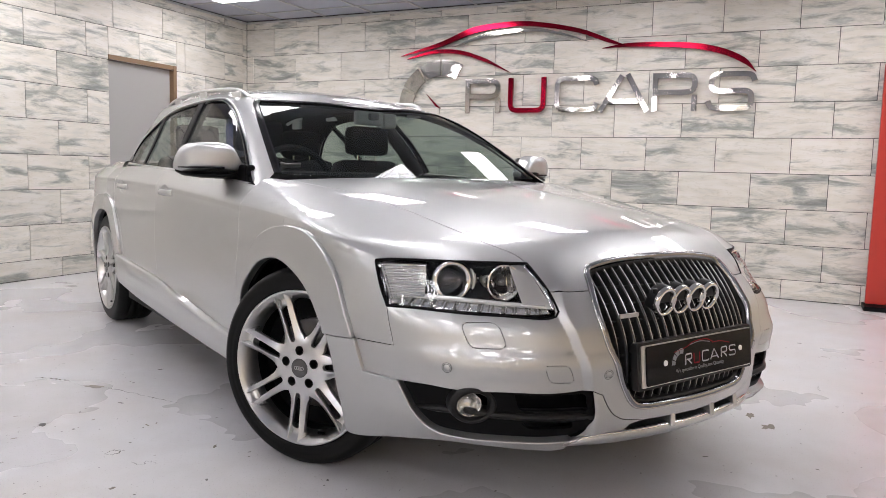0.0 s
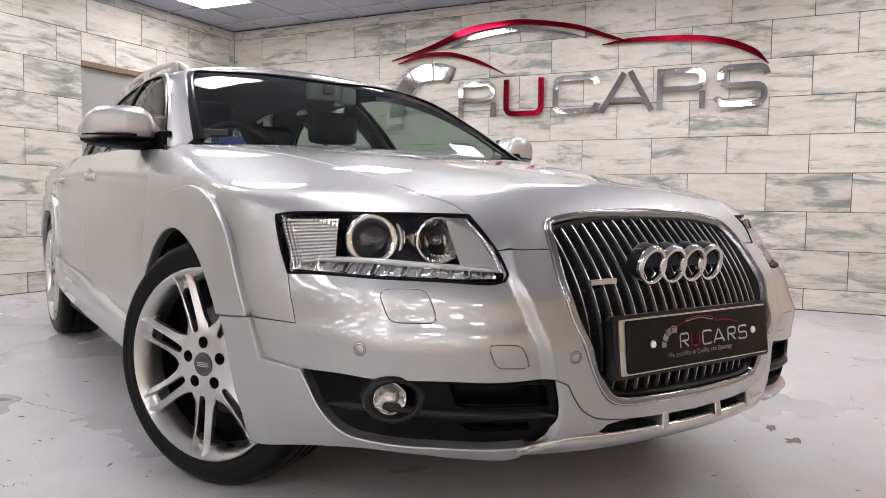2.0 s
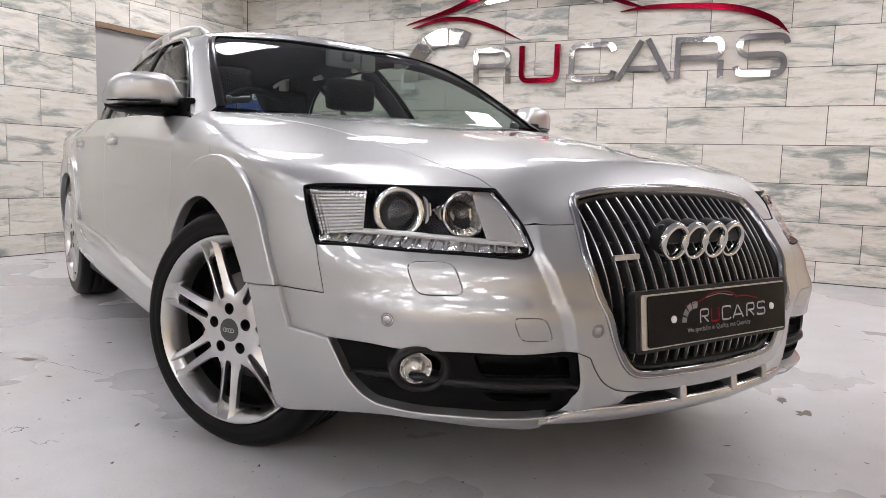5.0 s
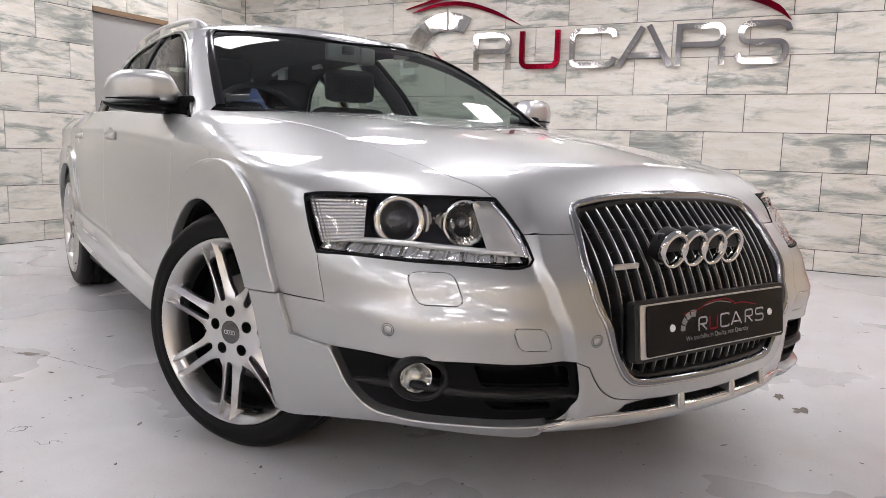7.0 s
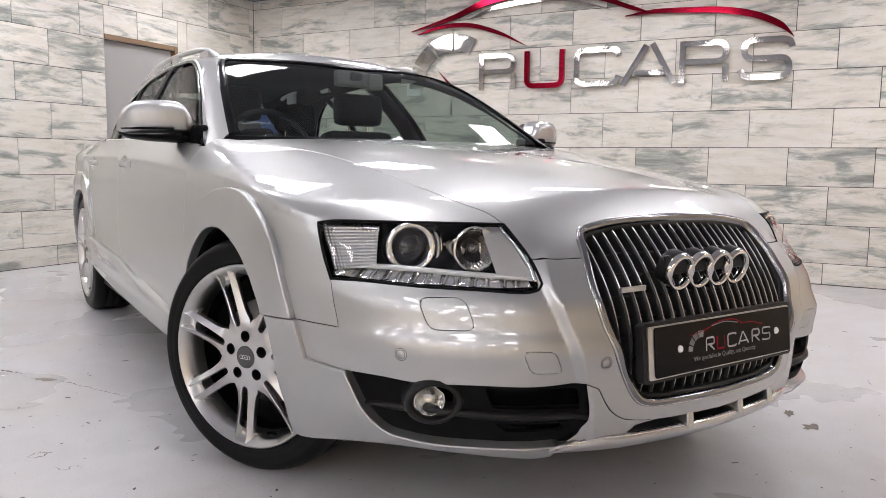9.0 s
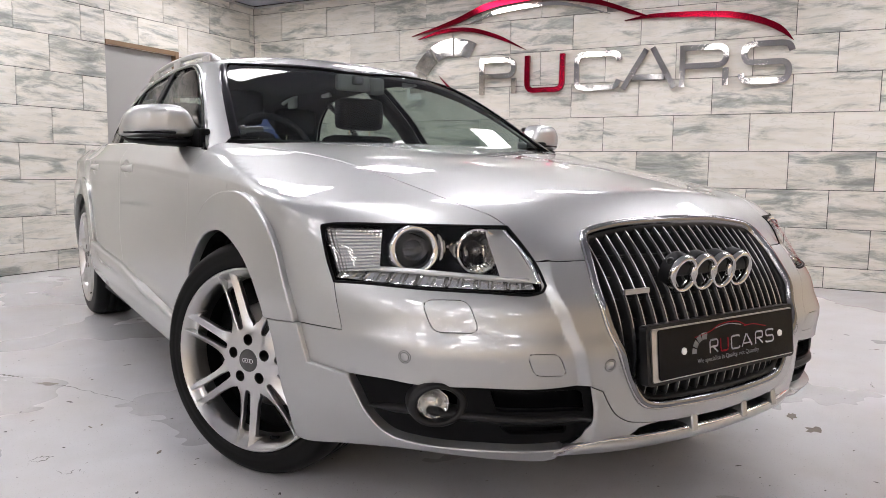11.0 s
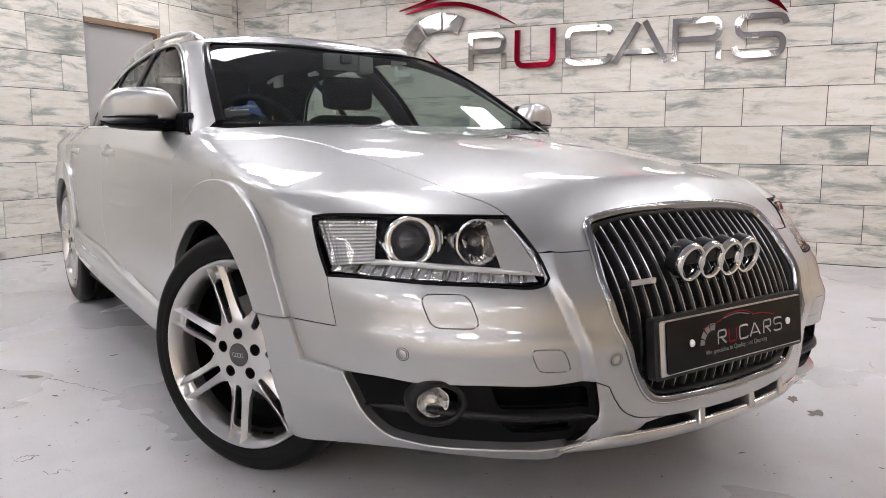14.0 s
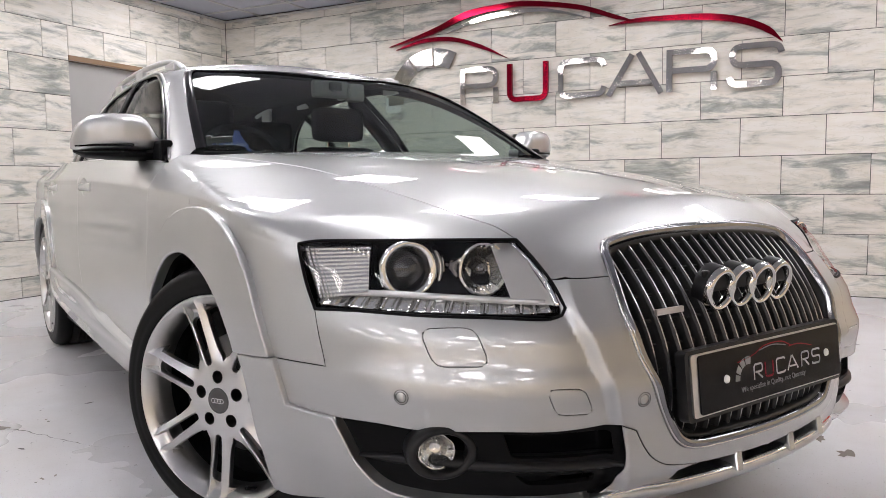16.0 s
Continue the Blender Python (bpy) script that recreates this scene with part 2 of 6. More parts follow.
def tube(bm, pts, radius, sides=10, closed=False, caps=True):
    """A round bar along points; radius may be a list."""
    pts = [Vector(p) for p in pts]
    n = len(pts)
    rads = radius if isinstance(radius, (list, tuple)) else [radius] * n
    rings, side = [], None
    for i, p in enumerate(pts):
        a = pts[(i - 1) % n] if (closed or i) else p
        b = pts[(i + 1) % n] if (closed or i < n - 1) else p
        d = (b - a).normalized()
        if side is None:
            side = d.orthogonal().normalized()
        side = (side - d * side.dot(d)).normalized()
        up = d.cross(side)
        rings.append([bm.verts.new(p + rads[i] * (side * math.cos(t) + up * math.sin(t))) for t in (2 * math.pi * k / sides for k in range(sides))])
    for i in range(n if closed else n - 1):
        r0, r1 = rings[i], rings[(i + 1) % n]
        for k in range(sides):
            bm.faces.new((r0[k], r0[(k + 1) % sides], r1[(k + 1) % sides], r1[k]))
    if caps and not closed:
        bm.faces.new(rings[0][::-1])
        bm.faces.new(rings[-1])
    return rings


def lathe(bm, profile, segments=48, m=None, a0=0.0, a1=2 * math.pi):
    """Turn a profile of (radius, height) round the z axis."""
    m = m or Matrix.Identity(4)
    full = abs(a1 - a0 - 2 * math.pi) < 1e-6
    cols = []
    for k in range(segments if full else segments + 1):
        t = a0 + (a1 - a0) * k / segments
        cols.append([bm.verts.new(m @ Vector((r * math.cos(t), r * math.sin(t), h))) for r, h in profile])
    for k in range(len(cols) if full else len(cols) - 1):
        c0, c1 = cols[k], cols[(k + 1) % len(cols)]
        for j in range(len(profile) - 1):
            f = [c0[j], c1[j], c1[j + 1], c0[j + 1]]
            f = [v for i, v in enumerate(f) if (v.co - f[i - 1].co).length > 1e-7]
            if len(f) > 2:
                try:
                    bm.faces.new(f)
                except ValueError:
                    pass


def catmull(pts, n=8, closed=False):
    P = [np.array(p, float) for p in pts]
    if len(P) < 3:
        return [P[0] + (P[1] - P[0]) * k / n for k in range(n + 1)]
    out = []
    cnt = len(P) if closed else len(P) - 1
    for i in range(cnt):
        p1, p2 = P[i], P[(i + 1) % len(P)]
        p0 = P[i - 1] if (closed or i) else 2 * p1 - p2
        p3 = P[(i + 2) % len(P)] if (closed or i + 2 < len(P)) else 2 * p2 - p1
        for k in range(n):
            t = k / n
            out.append(0.5 * (2 * p1 + (p2 - p0) * t + (2 * p0 - 5 * p1 + 4 * p2 - p3) * t * t + (3 * p1 - p0 - 3 * p2 + p3) * t ** 3))
    if not closed:
        out.append(P[-1])
    return out


def spline(xs, ys):
    """A smooth function through points (monotone cubic)."""
    xs, ys = np.array(xs, float), np.array(ys, float)
    h = np.diff(xs)
    d = np.diff(ys) / h
    m = np.zeros(len(xs))
    m[0], m[-1] = d[0], d[-1]
    for i in range(1, len(xs) - 1):
        m[i] = 0 if d[i - 1] * d[i] <= 0 else 2 * d[i - 1] * d[i] / (d[i - 1] + d[i])

    def f(v):
        v = np.asarray(v, float)
        i = np.clip(np.searchsorted(xs, v) - 1, 0, len(xs) - 2)
        t = np.clip((v - xs[i]) / h[i], 0, 1)
        over = np.where(v > xs[-1], (v - xs[-1]) * m[-1], np.where(v < xs[0], (v - xs[0]) * m[0], 0))
        return ((2 * t ** 3 - 3 * t ** 2 + 1) * ys[i] + (t ** 3 - 2 * t ** 2 + t) * h[i] * m[i] + (-2 * t ** 3 + 3 * t ** 2) * ys[i + 1] + (t ** 3 - t ** 2) * h[i] * m[i + 1]) + over
    return f


def c2spline(xs, ys):
    """A natural cubic spline: smooth in its curvature, for reflections."""
    xs, ys = np.array(xs, float), np.array(ys, float)
    n = len(xs)
    h = np.diff(xs)
    A, r = np.eye(n), np.zeros(n)
    for i in range(1, n - 1):
        A[i, i - 1], A[i, i], A[i, i + 1] = h[i - 1], 2 * (h[i - 1] + h[i]), h[i]
        r[i] = 6 * ((ys[i + 1] - ys[i]) / h[i] - (ys[i] - ys[i - 1]) / h[i - 1])
    M = np.linalg.solve(A, r)

    def f(v):
        v = np.asarray(v, float)
        i = np.clip(np.searchsorted(xs, v) - 1, 0, n - 2)
        a, b = xs[i + 1] - v, v - xs[i]
        return M[i] * a ** 3 / (6 * h[i]) + M[i + 1] * b ** 3 / (6 * h[i]) + (ys[i] / h[i] - M[i] * h[i] / 6) * a + (ys[i + 1] / h[i] - M[i + 1] * h[i] / 6) * b
    return f

# ---- the car's skin, as smooth functions in metres: nose towards -y, driver's side towards -x ----
smoothstep = lambda t: np.clip(t, 0, 1) ** 2 * (3 - 2 * np.clip(t, 0, 1))


def smax(a, b, k):
    h = np.clip(k - np.abs(a - b), 0, None) / k
    return np.maximum(a, b) + h * h * k * 0.25


NOSE = c2spline(np.radians([-12, 0, 11.4, 20.9, 29.5, 37.6, 45.6, 54.4, 63.4, 77, 90, 100]),
                [0.967, 0.965, 0.971, 0.986, 1.006, 1.009, 0.999, 0.969, 0.941, 0.902, 0.882, 0.888])
WIDE = c2spline([-0.2, 0, 0.6, 1.2, 1.8, 2.4, 2.8, 3.0], [0.880, 0.882, 0.885, 0.885, 0.88, 0.868, 0.852, 0.842])
TAIL = c2spline(np.radians([-12, 0, 20, 40, 60, 90, 100]), [1.10, 1.10, 1.105, 1.08, 0.96, 0.852, 0.85])
TORNADO = c2spline([-0.9, -0.6, -0.437, -0.34, -0.165, 0.077, 0.461, 0.942, 1.308, 2.35, 3.5, 4.0], [0.69, 0.732, 0.771, 0.796, 0.832, 0.857, 0.875, 0.897, 0.908, 0.922, 0.925, 0.92])
SIDE_LOW = spline([0.1, 0.2, 0.30, 0.36, 0.45, 0.6, 0.75, 0.95], [-0.14, -0.075, -0.035, -0.016, -0.008, 0.0, -0.006, -0.015])
FRONT = c2spline([0.1, 0.2, 0.26, 0.30, 0.40, 0.47, 0.515, 0.548, 0.60, 0.64, 0.70, 0.752, 0.80, 0.85], [-0.20, -0.10, -0.045, -0.02, -0.006, -0.002, 0.0, -0.013, -0.027, -0.051, -0.090, -0.128, -0.19, -0.28])
HOOD_Z = c2spline([-1.1, -0.95, -0.83, -0.6, -0.3, 0.0, 0.3, 0.45, 0.6], [0.66, 0.745, 0.803, 0.862, 0.915, 0.955, 0.987, 1.0, 1.012])
HOOD_DROP = spline([-0.9, -0.7, -0.5, -0.13, 0.34, 0.5, 0.7], [0.17, 0.115, 0.068, 0.05, 0.025, 0.018, 0.015])

RIDGE = c2spline([0.25, 0.30, 0.40, 0.45, 0.52, 0.58, 0.64, 0.70, 0.80], [0.38, 0.385, 0.395, 0.405, 0.425, 0.440, 0.452, 0.440, 0.40])


def plan(x, y):
    """Distance outside the car's outline seen from above."""
    ax = np.abs(x)

    def polar(R, dy):
        th = np.arctan2(ax, dy)
        rr = R(th)
        dr = (R(th + 1e-3) - R(th - 1e-3)) / 2e-3
        return (np.hypot(ax, dy) - rr) * rr / np.sqrt(rr * rr + dr * dr)
    return np.where(y < 0, polar(NOSE, -y), np.where(y > 2.8, polar(TAIL, y - 2.8), ax - WIDE(np.clip(y, 0, 2.8))))


def lower(x, y, z):
    w = smoothstep((-0.2 - y) / 0.6) ** 1.5
    zt = TORNADO(y)
    d = z - zt
    above = 0.5 * (d + np.sqrt(d * d + 0.007 ** 2))
    side = SIDE_LOW(z) - 0.58 * (1 + 0.8 * smoothstep((y - 2.1) / 1.0)) * above - 0.0016 * np.exp(-((d + 0.016) / 0.012) ** 2)
    side = side + 0.009 * np.exp(-((z - 0.415 - 0.03 * (y - 1.3)) / 0.022) ** 2) * smoothstep((y - 0.55) / 0.35) * smoothstep((2.25 - y) / 0.3)
    # the raised shield round the grille
    shield = 0.019 * smoothstep((RIDGE(z) + 0.010 - np.abs(x)) / 0.020) * smoothstep((0.79 - z) / 0.12) * smoothstep((-0.5 - y) / 0.1)
    f_side = plan(x, y) - (1 - w) * side - w * FRONT(z) - shield
    top = HOOD_Z(np.minimum(y, 0.6)) + 0.02 * np.clip(y - 0.6, 0, 2) - HOOD_DROP(y) * (np.abs(x) / 0.7) ** 2.4
    k = 0.012 + 0.034 * smoothstep(y / 0.45) + 0.034 * smoothstep((-0.42 - y) / 0.15)
    return smax((z - top) * 0.97, f_side, k)


ROOF_Z = c2spline([0.6, 0.9, 1.1, 1.3, 1.6, 2.0, 2.6, 3.2, 3.8], [1.22, 1.335, 1.378, 1.411, 1.445, 1.465, 1.46, 1.43, 1.36])


def upper(x, y, z):
    ax = np.abs(x)
    half = 0.80 - 0.47 * (z - 0.98) - 0.25 * (z - 0.98) ** 2 - 0.036 * np.clip(y - 1.2, 0, 3) ** 1.5 - 0.02 * np.clip(0.9 - y, 0, 1) - 0.09 * smoothstep((y - 2.72) / 0.42)
    f_side = (ax - half) * 0.9
    f_screen = (z - (1.003 + 0.525 * (y - 0.50 + 0.30 * (0.49 - ax * ax)) - 0.10 * (y - 0.5) * (y - 1.1))) * 0.86
    f_roof = z - (ROOF_Z(np.clip(y, 0.6, 3.8)) - 0.055 * (ax / 0.55) ** 2.2)
    f_tail = (y - (3.88 - 0.95 * (z - 1.0) - 1.5 * ax * ax)) * 0.6
    return smax(smax(smax(f_screen, f_roof, 0.05), f_side, 0.07), f_tail, 0.08)


def gradient(f, P):
    e = 1e-4
    g = np.stack([f(*(P + e * np.eye(3)[k]).T) - f(*(P - e * np.eye(3)[k]).T) for k in range(3)], 1)
    return g / np.linalg.norm(g, axis=1, keepdims=True)


def settle(f, P, d, out=0.0, reach=0.30):
    """Move points along d onto the skin f = out, coming from outside."""
    ts = np.linspace(reach, -reach, 41)
    vals = np.stack([f(*(P + t * d).T) for t in ts]) - out
    inside = vals < 0
    i = np.where(inside.any(0), inside.argmax(0), np.abs(vals).argmin(0))
    hi, lo = ts[np.clip(i - 1, 0, 40)].copy(), ts[i].copy()
    for _ in range(18):
        mid = (hi + lo) / 2
        v = f(*(P + mid[:, None] * d).T) - out
        lo, hi = np.where(v < 0, mid, lo), np.where(v < 0, hi, mid)
    return P + ((hi + lo) / 2)[:, None] * d


def inside_poly(pts, loops):
    x, y = pts[:, 0], pts[:, 1]
    c = np.zeros(len(pts), bool)
    for L in loops:
        a, b = L, np.roll(L, -1, 0)
        for (x0, y0), (x1, y1) in zip(a, b):
            if y0 != y1:
                c ^= ((y0 > y) != (y1 > y)) & (x < (x1 - x0) * (y - y0) / (y1 - y0) + x0)
    return c


def resample(P, step):
    P = np.array(P)
    seg = np.linalg.norm(np.diff(P, axis=0), axis=1)
    s = np.concatenate([[0], np.cumsum(seg)])
    n = max(2, int(round(s[-1] / step)) + 1)
    t = np.linspace(0, s[-1], n)
    return np.stack([np.interp(t, s, P[:, k]) for k in range(P.shape[1])], 1)


def round_corners(P, r):
    """Round the corners of a closed polygon of 3D points."""
    P = [np.array(p, float) for p in P]
    out = []
    for i, p in enumerate(P):
        a, b = P[i - 1], P[(i + 1) % len(P)]
        ra = min(r, 0.45 * np.linalg.norm(a - p))
        rb = min(r, 0.45 * np.linalg.norm(b - p))
        q0, q1 = p + (a - p) / np.linalg.norm(a - p) * ra, p + (b - p) / np.linalg.norm(b - p) * rb
        out += [(1 - t) ** 2 * q0 + 2 * t * (1 - t) * p + t * t * q1 for t in np.linspace(0, 1, 6)]
    out.append(out[0])
    return out


def crease_lines(y0, y1):
    """Rows of points along both sides of the crease below the windows."""
    out = []
    for dz in (-0.030, -0.022, -0.016, -0.010, -0.005, 0.0, 0.006, 0.016):
        Q = np.array([(-0.86, y, float(TORNADO(y)) + dz) for y in np.arange(y0, y1, 0.016)])
        out.append(settle(lower, Q, np.array([-1.0, 0, 0])))
    return out


def ridge_lines():
    """Rows of points along the edge of the raised shield round the grille."""
    return [settle(lower, np.array([(-float(RIDGE(z)) - d, -0.88, z) for z in np.arange(0.43, 0.70, 0.014)]), np.array([0, -1.0, 0])) for d in (-0.016, -0.011, -0.006, 0.0, 0.006, 0.011, 0.016)]


class Skin:
    """Collects patches of a skin into one mesh with exact normals."""

    def __init__(self, f):
        self.f, self.v, self.n, self.t, self.m = f, [], [], [], []
        self.count = 0

    def add(self, V, N, T, shaded=None):
        T = np.array(T, int).reshape(-1, 3)
        self.v.append(V), self.n.append(N), self.t.append(T + self.count)
        self.m.append(np.zeros(len(T), int) if shaded is None else shaded)
        self.count += len(V)

    def patch(self, outline, d, holes=(), step=0.03, out=0.0, gap=0.0024, flange=0.03, mirror=True, f=None, reach=0.30, lines=(), edge=0.0018):
        """outline: a list of curves (lists of 3D points near the skin), head to tail. Curves given as ('seam', points) get no gap.
        holes: closed loops of 3D points. mirror: also the other side."""
        f = f or self.f
        d = np.array(d, float)
        d /= np.linalg.norm(d)
        e1 = np.cross(d, [0, 0, 1.0]) if abs(d[2]) < 0.9 else np.cross(d, [0, 1.0, 0])
        e1 /= np.linalg.norm(e1)
        e2 = np.cross(e1, d)
        loops, flags, mid = [], [], []
        for c in [outline, *[[h] for h in holes]]:
            L, F = [], []
            for curve in c:
                seam = isinstance(curve, tuple)
                pts = curve[1] if seam else curve
                pts = catmull(pts, 6) if len(pts) > 2 and len(pts) < 12 else np.array(pts, float)
                pts = resample(np.array(pts), step * 0.6)
                for _ in range(4):
                    pts = pts - gradient(f, pts) * np.clip(f(*pts.T), -0.03, 0.03)[:, None]
                if seam:
                    pts[:, 0] = 0.0
                mid.append(pts)
                q = np.stack([pts @ e1, pts @ e2], 1)
                L.append(q[:-1]), F.append(np.full(len(q) - 1, 0.0 if seam else 1.0))
            loops.append(np.concatenate(L)), flags.append(np.concatenate(F))
        depth = float(np.mean(np.concatenate(mid) @ d))
        border, keep = [], []
        for L, F, sign in zip(loops, flags, [1] + [-1] * len(holes)):
            t = np.roll(L, -1, 0) - np.roll(L, 1, 0)
            t /= np.linalg.norm(t, axis=1, keepdims=True) + 1e-12
            area = np.sum(L[:, 0] * np.roll(L[:, 1], -1) - np.roll(L[:, 0], -1) * L[:, 1])
            nrm = np.stack([-t[:, 1], t[:, 0]], 1) * np.sign(area) * sign
            border.append(L + nrm * gap * (F * np.roll(F, 1))[:, None])
        lo, hi = border[0].min(0), border[0].max(0)
        gx, gy = np.meshgrid(np.arange(lo[0], hi[0], step), np.arange(lo[1], hi[1], step))
        gx = gx + (np.arange(gx.shape[0]) % 2)[:, None] * step * 0.5
        G = np.stack([gx.ravel(), gy.ravel()], 1)
        G = G[inside_poly(G, border)]
        B = np.concatenate(border)
        far = np.min((G[:, None, 0] - B[None, :, 0]) ** 2 + (G[:, None, 1] - B[None, :, 1]) ** 2, axis=1) > (step * 0.45) ** 2 if len(G) else np.zeros(0, bool)
        G = G[far] if len(G) else G
        for ln in lines:
            Q = np.array(ln)
            Q = np.stack([Q @ e1, Q @ e2], 1)
            Q = Q[inside_poly(Q, border)]
            if not len(Q):
                continue
            G = G[np.min((G[:, None, 0] - Q[None, :, 0]) ** 2 + (G[:, None, 1] - Q[None, :, 1]) ** 2, axis=1) > 0.005 ** 2]
            G = np.concatenate([G, Q])
        pts = np.concatenate([B, G])
        edges, k = [], 0
        for L in border:
            edges += [(k + i, k + (i + 1) % len(L)) for i in range(len(L))]
            k += len(L)
        from_cdt = cdt([Vector(p) for p in pts], edges, [], 0, 1e-6)
        W = np.array([tuple(v) for v in from_cdt[0]])
        tris = np.array([tuple(t) for t in from_cdt[2] if len(t) == 3])
        tris = tris[inside_poly(W[tris].mean(1), border)]
        P3 = W[:, :1] * e1 + W[:, 1:] * e2 + depth * d
        V = settle(f, P3, d, out, reach)
        N = gradient(f, V)
        # face the outside
        a = np.cross(V[tris[:, 1]] - V[tris[:, 0]], V[tris[:, 2]] - V[tris[:, 0]])
        flip = (a * N[tris].mean(1)).sum(1) < 0
        tris[flip] = tris[flip][:, ::-1]
        parts = [(V, N, tris, None)]
        if flange:
            k = 0
            for L, F in zip(border, flags):
                ids = np.arange(k, k + len(L))
                k += len(L)
                run = [i for i in range(len(L)) if F[i]]
                if not run:
                    continue
                S = settle(f, L[:, :1] * e1 + L[:, 1:] * e2 + depth * d, d, out, reach)
                Sn = gradient(f, S)
                m = len(L)
                tn = np.roll(S, -1, 0) - np.roll(S, 1, 0)
                side = np.cross(tn, Sn)
                side /= np.linalg.norm(side, axis=1, keepdims=True) + 1e-12
                c2 = (S @ e1 - L[:, 0].mean()) * (side @ e1) + (S @ e2 - L[:, 1].mean()) * (side @ e2)
                area = np.sum(L[:, 0] * np.roll(L[:, 1], -1) - np.roll(L[:, 0], -1) * L[:, 1])
                outer = side * (1 if np.sum(c2) > 0 else -1)
                if L is not border[0]:
                    outer = -outer
                low = S - Sn * flange
                midr = S - Sn * edge * 0.3 + outer * edge * 0.7
                low = low + outer * edge
                knee = S - Sn * edge + outer * edge
                VV = np.concatenate([S, midr, knee, low])
                NN = np.concatenate([Sn, (Sn + outer) * 0.7071, outer, outer])
                T = []
                for i in run:
                    j = (i + 1) % m
                    for r0, r1 in ((0, m), (m, 2 * m), (2 * m, 3 * m)):
                        T += [(r0 + i, r0 + j, r1 + j), (r0 + i, r1 + j, r1 + i)]
                T = np.array(T)
                aa = np.cross(VV[T[:, 1]] - VV[T[:, 0]], VV[T[:, 2]] - VV[T[:, 0]])
                fl = (aa * NN[T].mean(1)).sum(1) < 0
                T[fl] = T[fl][:, ::-1]
                # behind the rounded edge, flush panels get black walls: the gap's shade painted in
                deep = (T >= 3 * m).any(1).astype(int) if out <= 0.0 else None
                parts.append((VV, NN, T, deep))
        for V_, N_, T_, M_ in parts:
            self.add(V_, N_, T_, M_)
            if mirror:
                s = np.array([-1, 1, 1])
                self.add(V_ * s, N_ * s, T_[:, ::-1], M_)
        return self

    def make(self, name, material, parent=None, label="", split=False):
        V, N, T = np.concatenate(self.v), np.concatenate(self.n), np.concatenate(self.t)
        me = bpy.data.meshes.new(name)
        me.from_pydata(V.tolist(), [], T.tolist())
        me.polygons.foreach_set("use_smooth", [True] * len(me.polygons))
        me.normals_split_custom_set_from_vertices(N.tolist())
        me.materials.append(material)
        # second material: black for the painted shade in the panel gaps
        if material is PAINT:
            me.materials.append(DARK)
            me.polygons.foreach_set("material_index", np.concatenate(self.m).astype(np.int32))
        me.update()
        ob = new(name, me)
        if parent is not None:
            ob.parent = parent
        if label:
            tagged(ob, label)
        return ob


def mirror_of(ob, name=None):
    """The same part on the car's other side."""
    me = ob.data.copy()
    V = np.empty(len(me.vertices) * 3)
    me.vertices.foreach_get("co", V)
    V = V.reshape(-1, 3) * np.array([-1, 1, 1])
    N = np.array([tuple(c.vector) for c in me.corner_normals])
    loops = [[me.loops[i].vertex_index for i in p.loop_indices] for p in me.polygons]
    smooth = [p.use_smooth for p in me.polygons]
    vn = np.zeros_like(V)
    for k, l in enumerate(me.loops):
        vn[l.vertex_index] = N[k]
    out = bpy.data.meshes.new(me.name)
    out.from_pydata(V.tolist(), [], [f[::-1] for f in loops])
    out.polygons.foreach_set("use_smooth", smooth)
    if me.has_custom_normals:
        out.normals_split_custom_set_from_vertices((vn * np.array([-1, 1, 1])).tolist())
    for mm in me.materials:
        out.materials.append(mm)
    out.polygons.foreach_set("material_index", [p.material_index for p in me.polygons])
    bpy.data.meshes.remove(me)
    o2 = new(name or ob.name.split(".")[0], out)
    o2.parent = ob.parent
    o2.matrix_local = ob.matrix_local
    for key in ("label",):
        if key in ob:
            o2[key] = ob[key]
    return o2

# ---- the room ----


def slab(name, label, category, x0, x1, y0, y1, z0, z1, material):
    bm = bmesh.new()
    box(bm, x0, x1, y0, y1, z0, z1)
    ob = part(name, bm, material)
    ob.matrix_world = ROOM
    return tagged(ob, label, category, "", "structure")


floor = slab("floor", "grey painted concrete floor, scuffed and chipped", "floor", U0 - 0.2, U1 + 0.2, V0 - 0.2, V1 + 0.2, -0.15, 0.0, CONCRETE)
slab("ceiling", "grey suspended ceiling of square boards in a thin grid", "ceiling", U0 - 0.2, U1 + 0.2, V0 - 0.2, V1 + 0.2, CEIL + 0.012, CEIL + 0.15, CEILING)
DU0, DU1, DZ = 2.245, 3.085, 2.02       # doorway in the wall beside the car
wall_back = slab("wall_back", "wall clad in off-white veined stone-look tiles behind the car", "wall", U1 + 0.008, U1 + 0.2, V0 - 0.2, V1 + 0.2, 0, CEIL + 0.15, GROUT)
bm = bmesh.new()
box(bm, U0 - 0.2, DU0, V1 + 0.008, V1 + 0.2, 0, CEIL + 0.15)
box(bm, DU1, U1 + 0.008, V1 + 0.008, V1 + 0.2, 0, CEIL + 0.15)
box(bm, DU0, DU1, V1 + 0.008, V1 + 0.2, DZ, CEIL + 0.15)
wall_door = part("wall_door", bm, GROUT)
wall_door.matrix_world = ROOM
tagged(wall_door, "tiled wall with a grey doorway, beside the car", "wall", "", "structure")
# unseen walls; nearness and bright cream chosen to warm the car's front
PLAIN = mat("plain_wall", (0.88, 0.74, 0.54), 0.7)
add_bump(PLAIN, 40, 0.1)
slab("wall_front", "unseen cream wall behind the camera, added to close and brighten the room", "wall", U0 - 0.2, U0, V0 - 0.2, V1 + 0.2, 0, CEIL + 0.15, PLAIN)
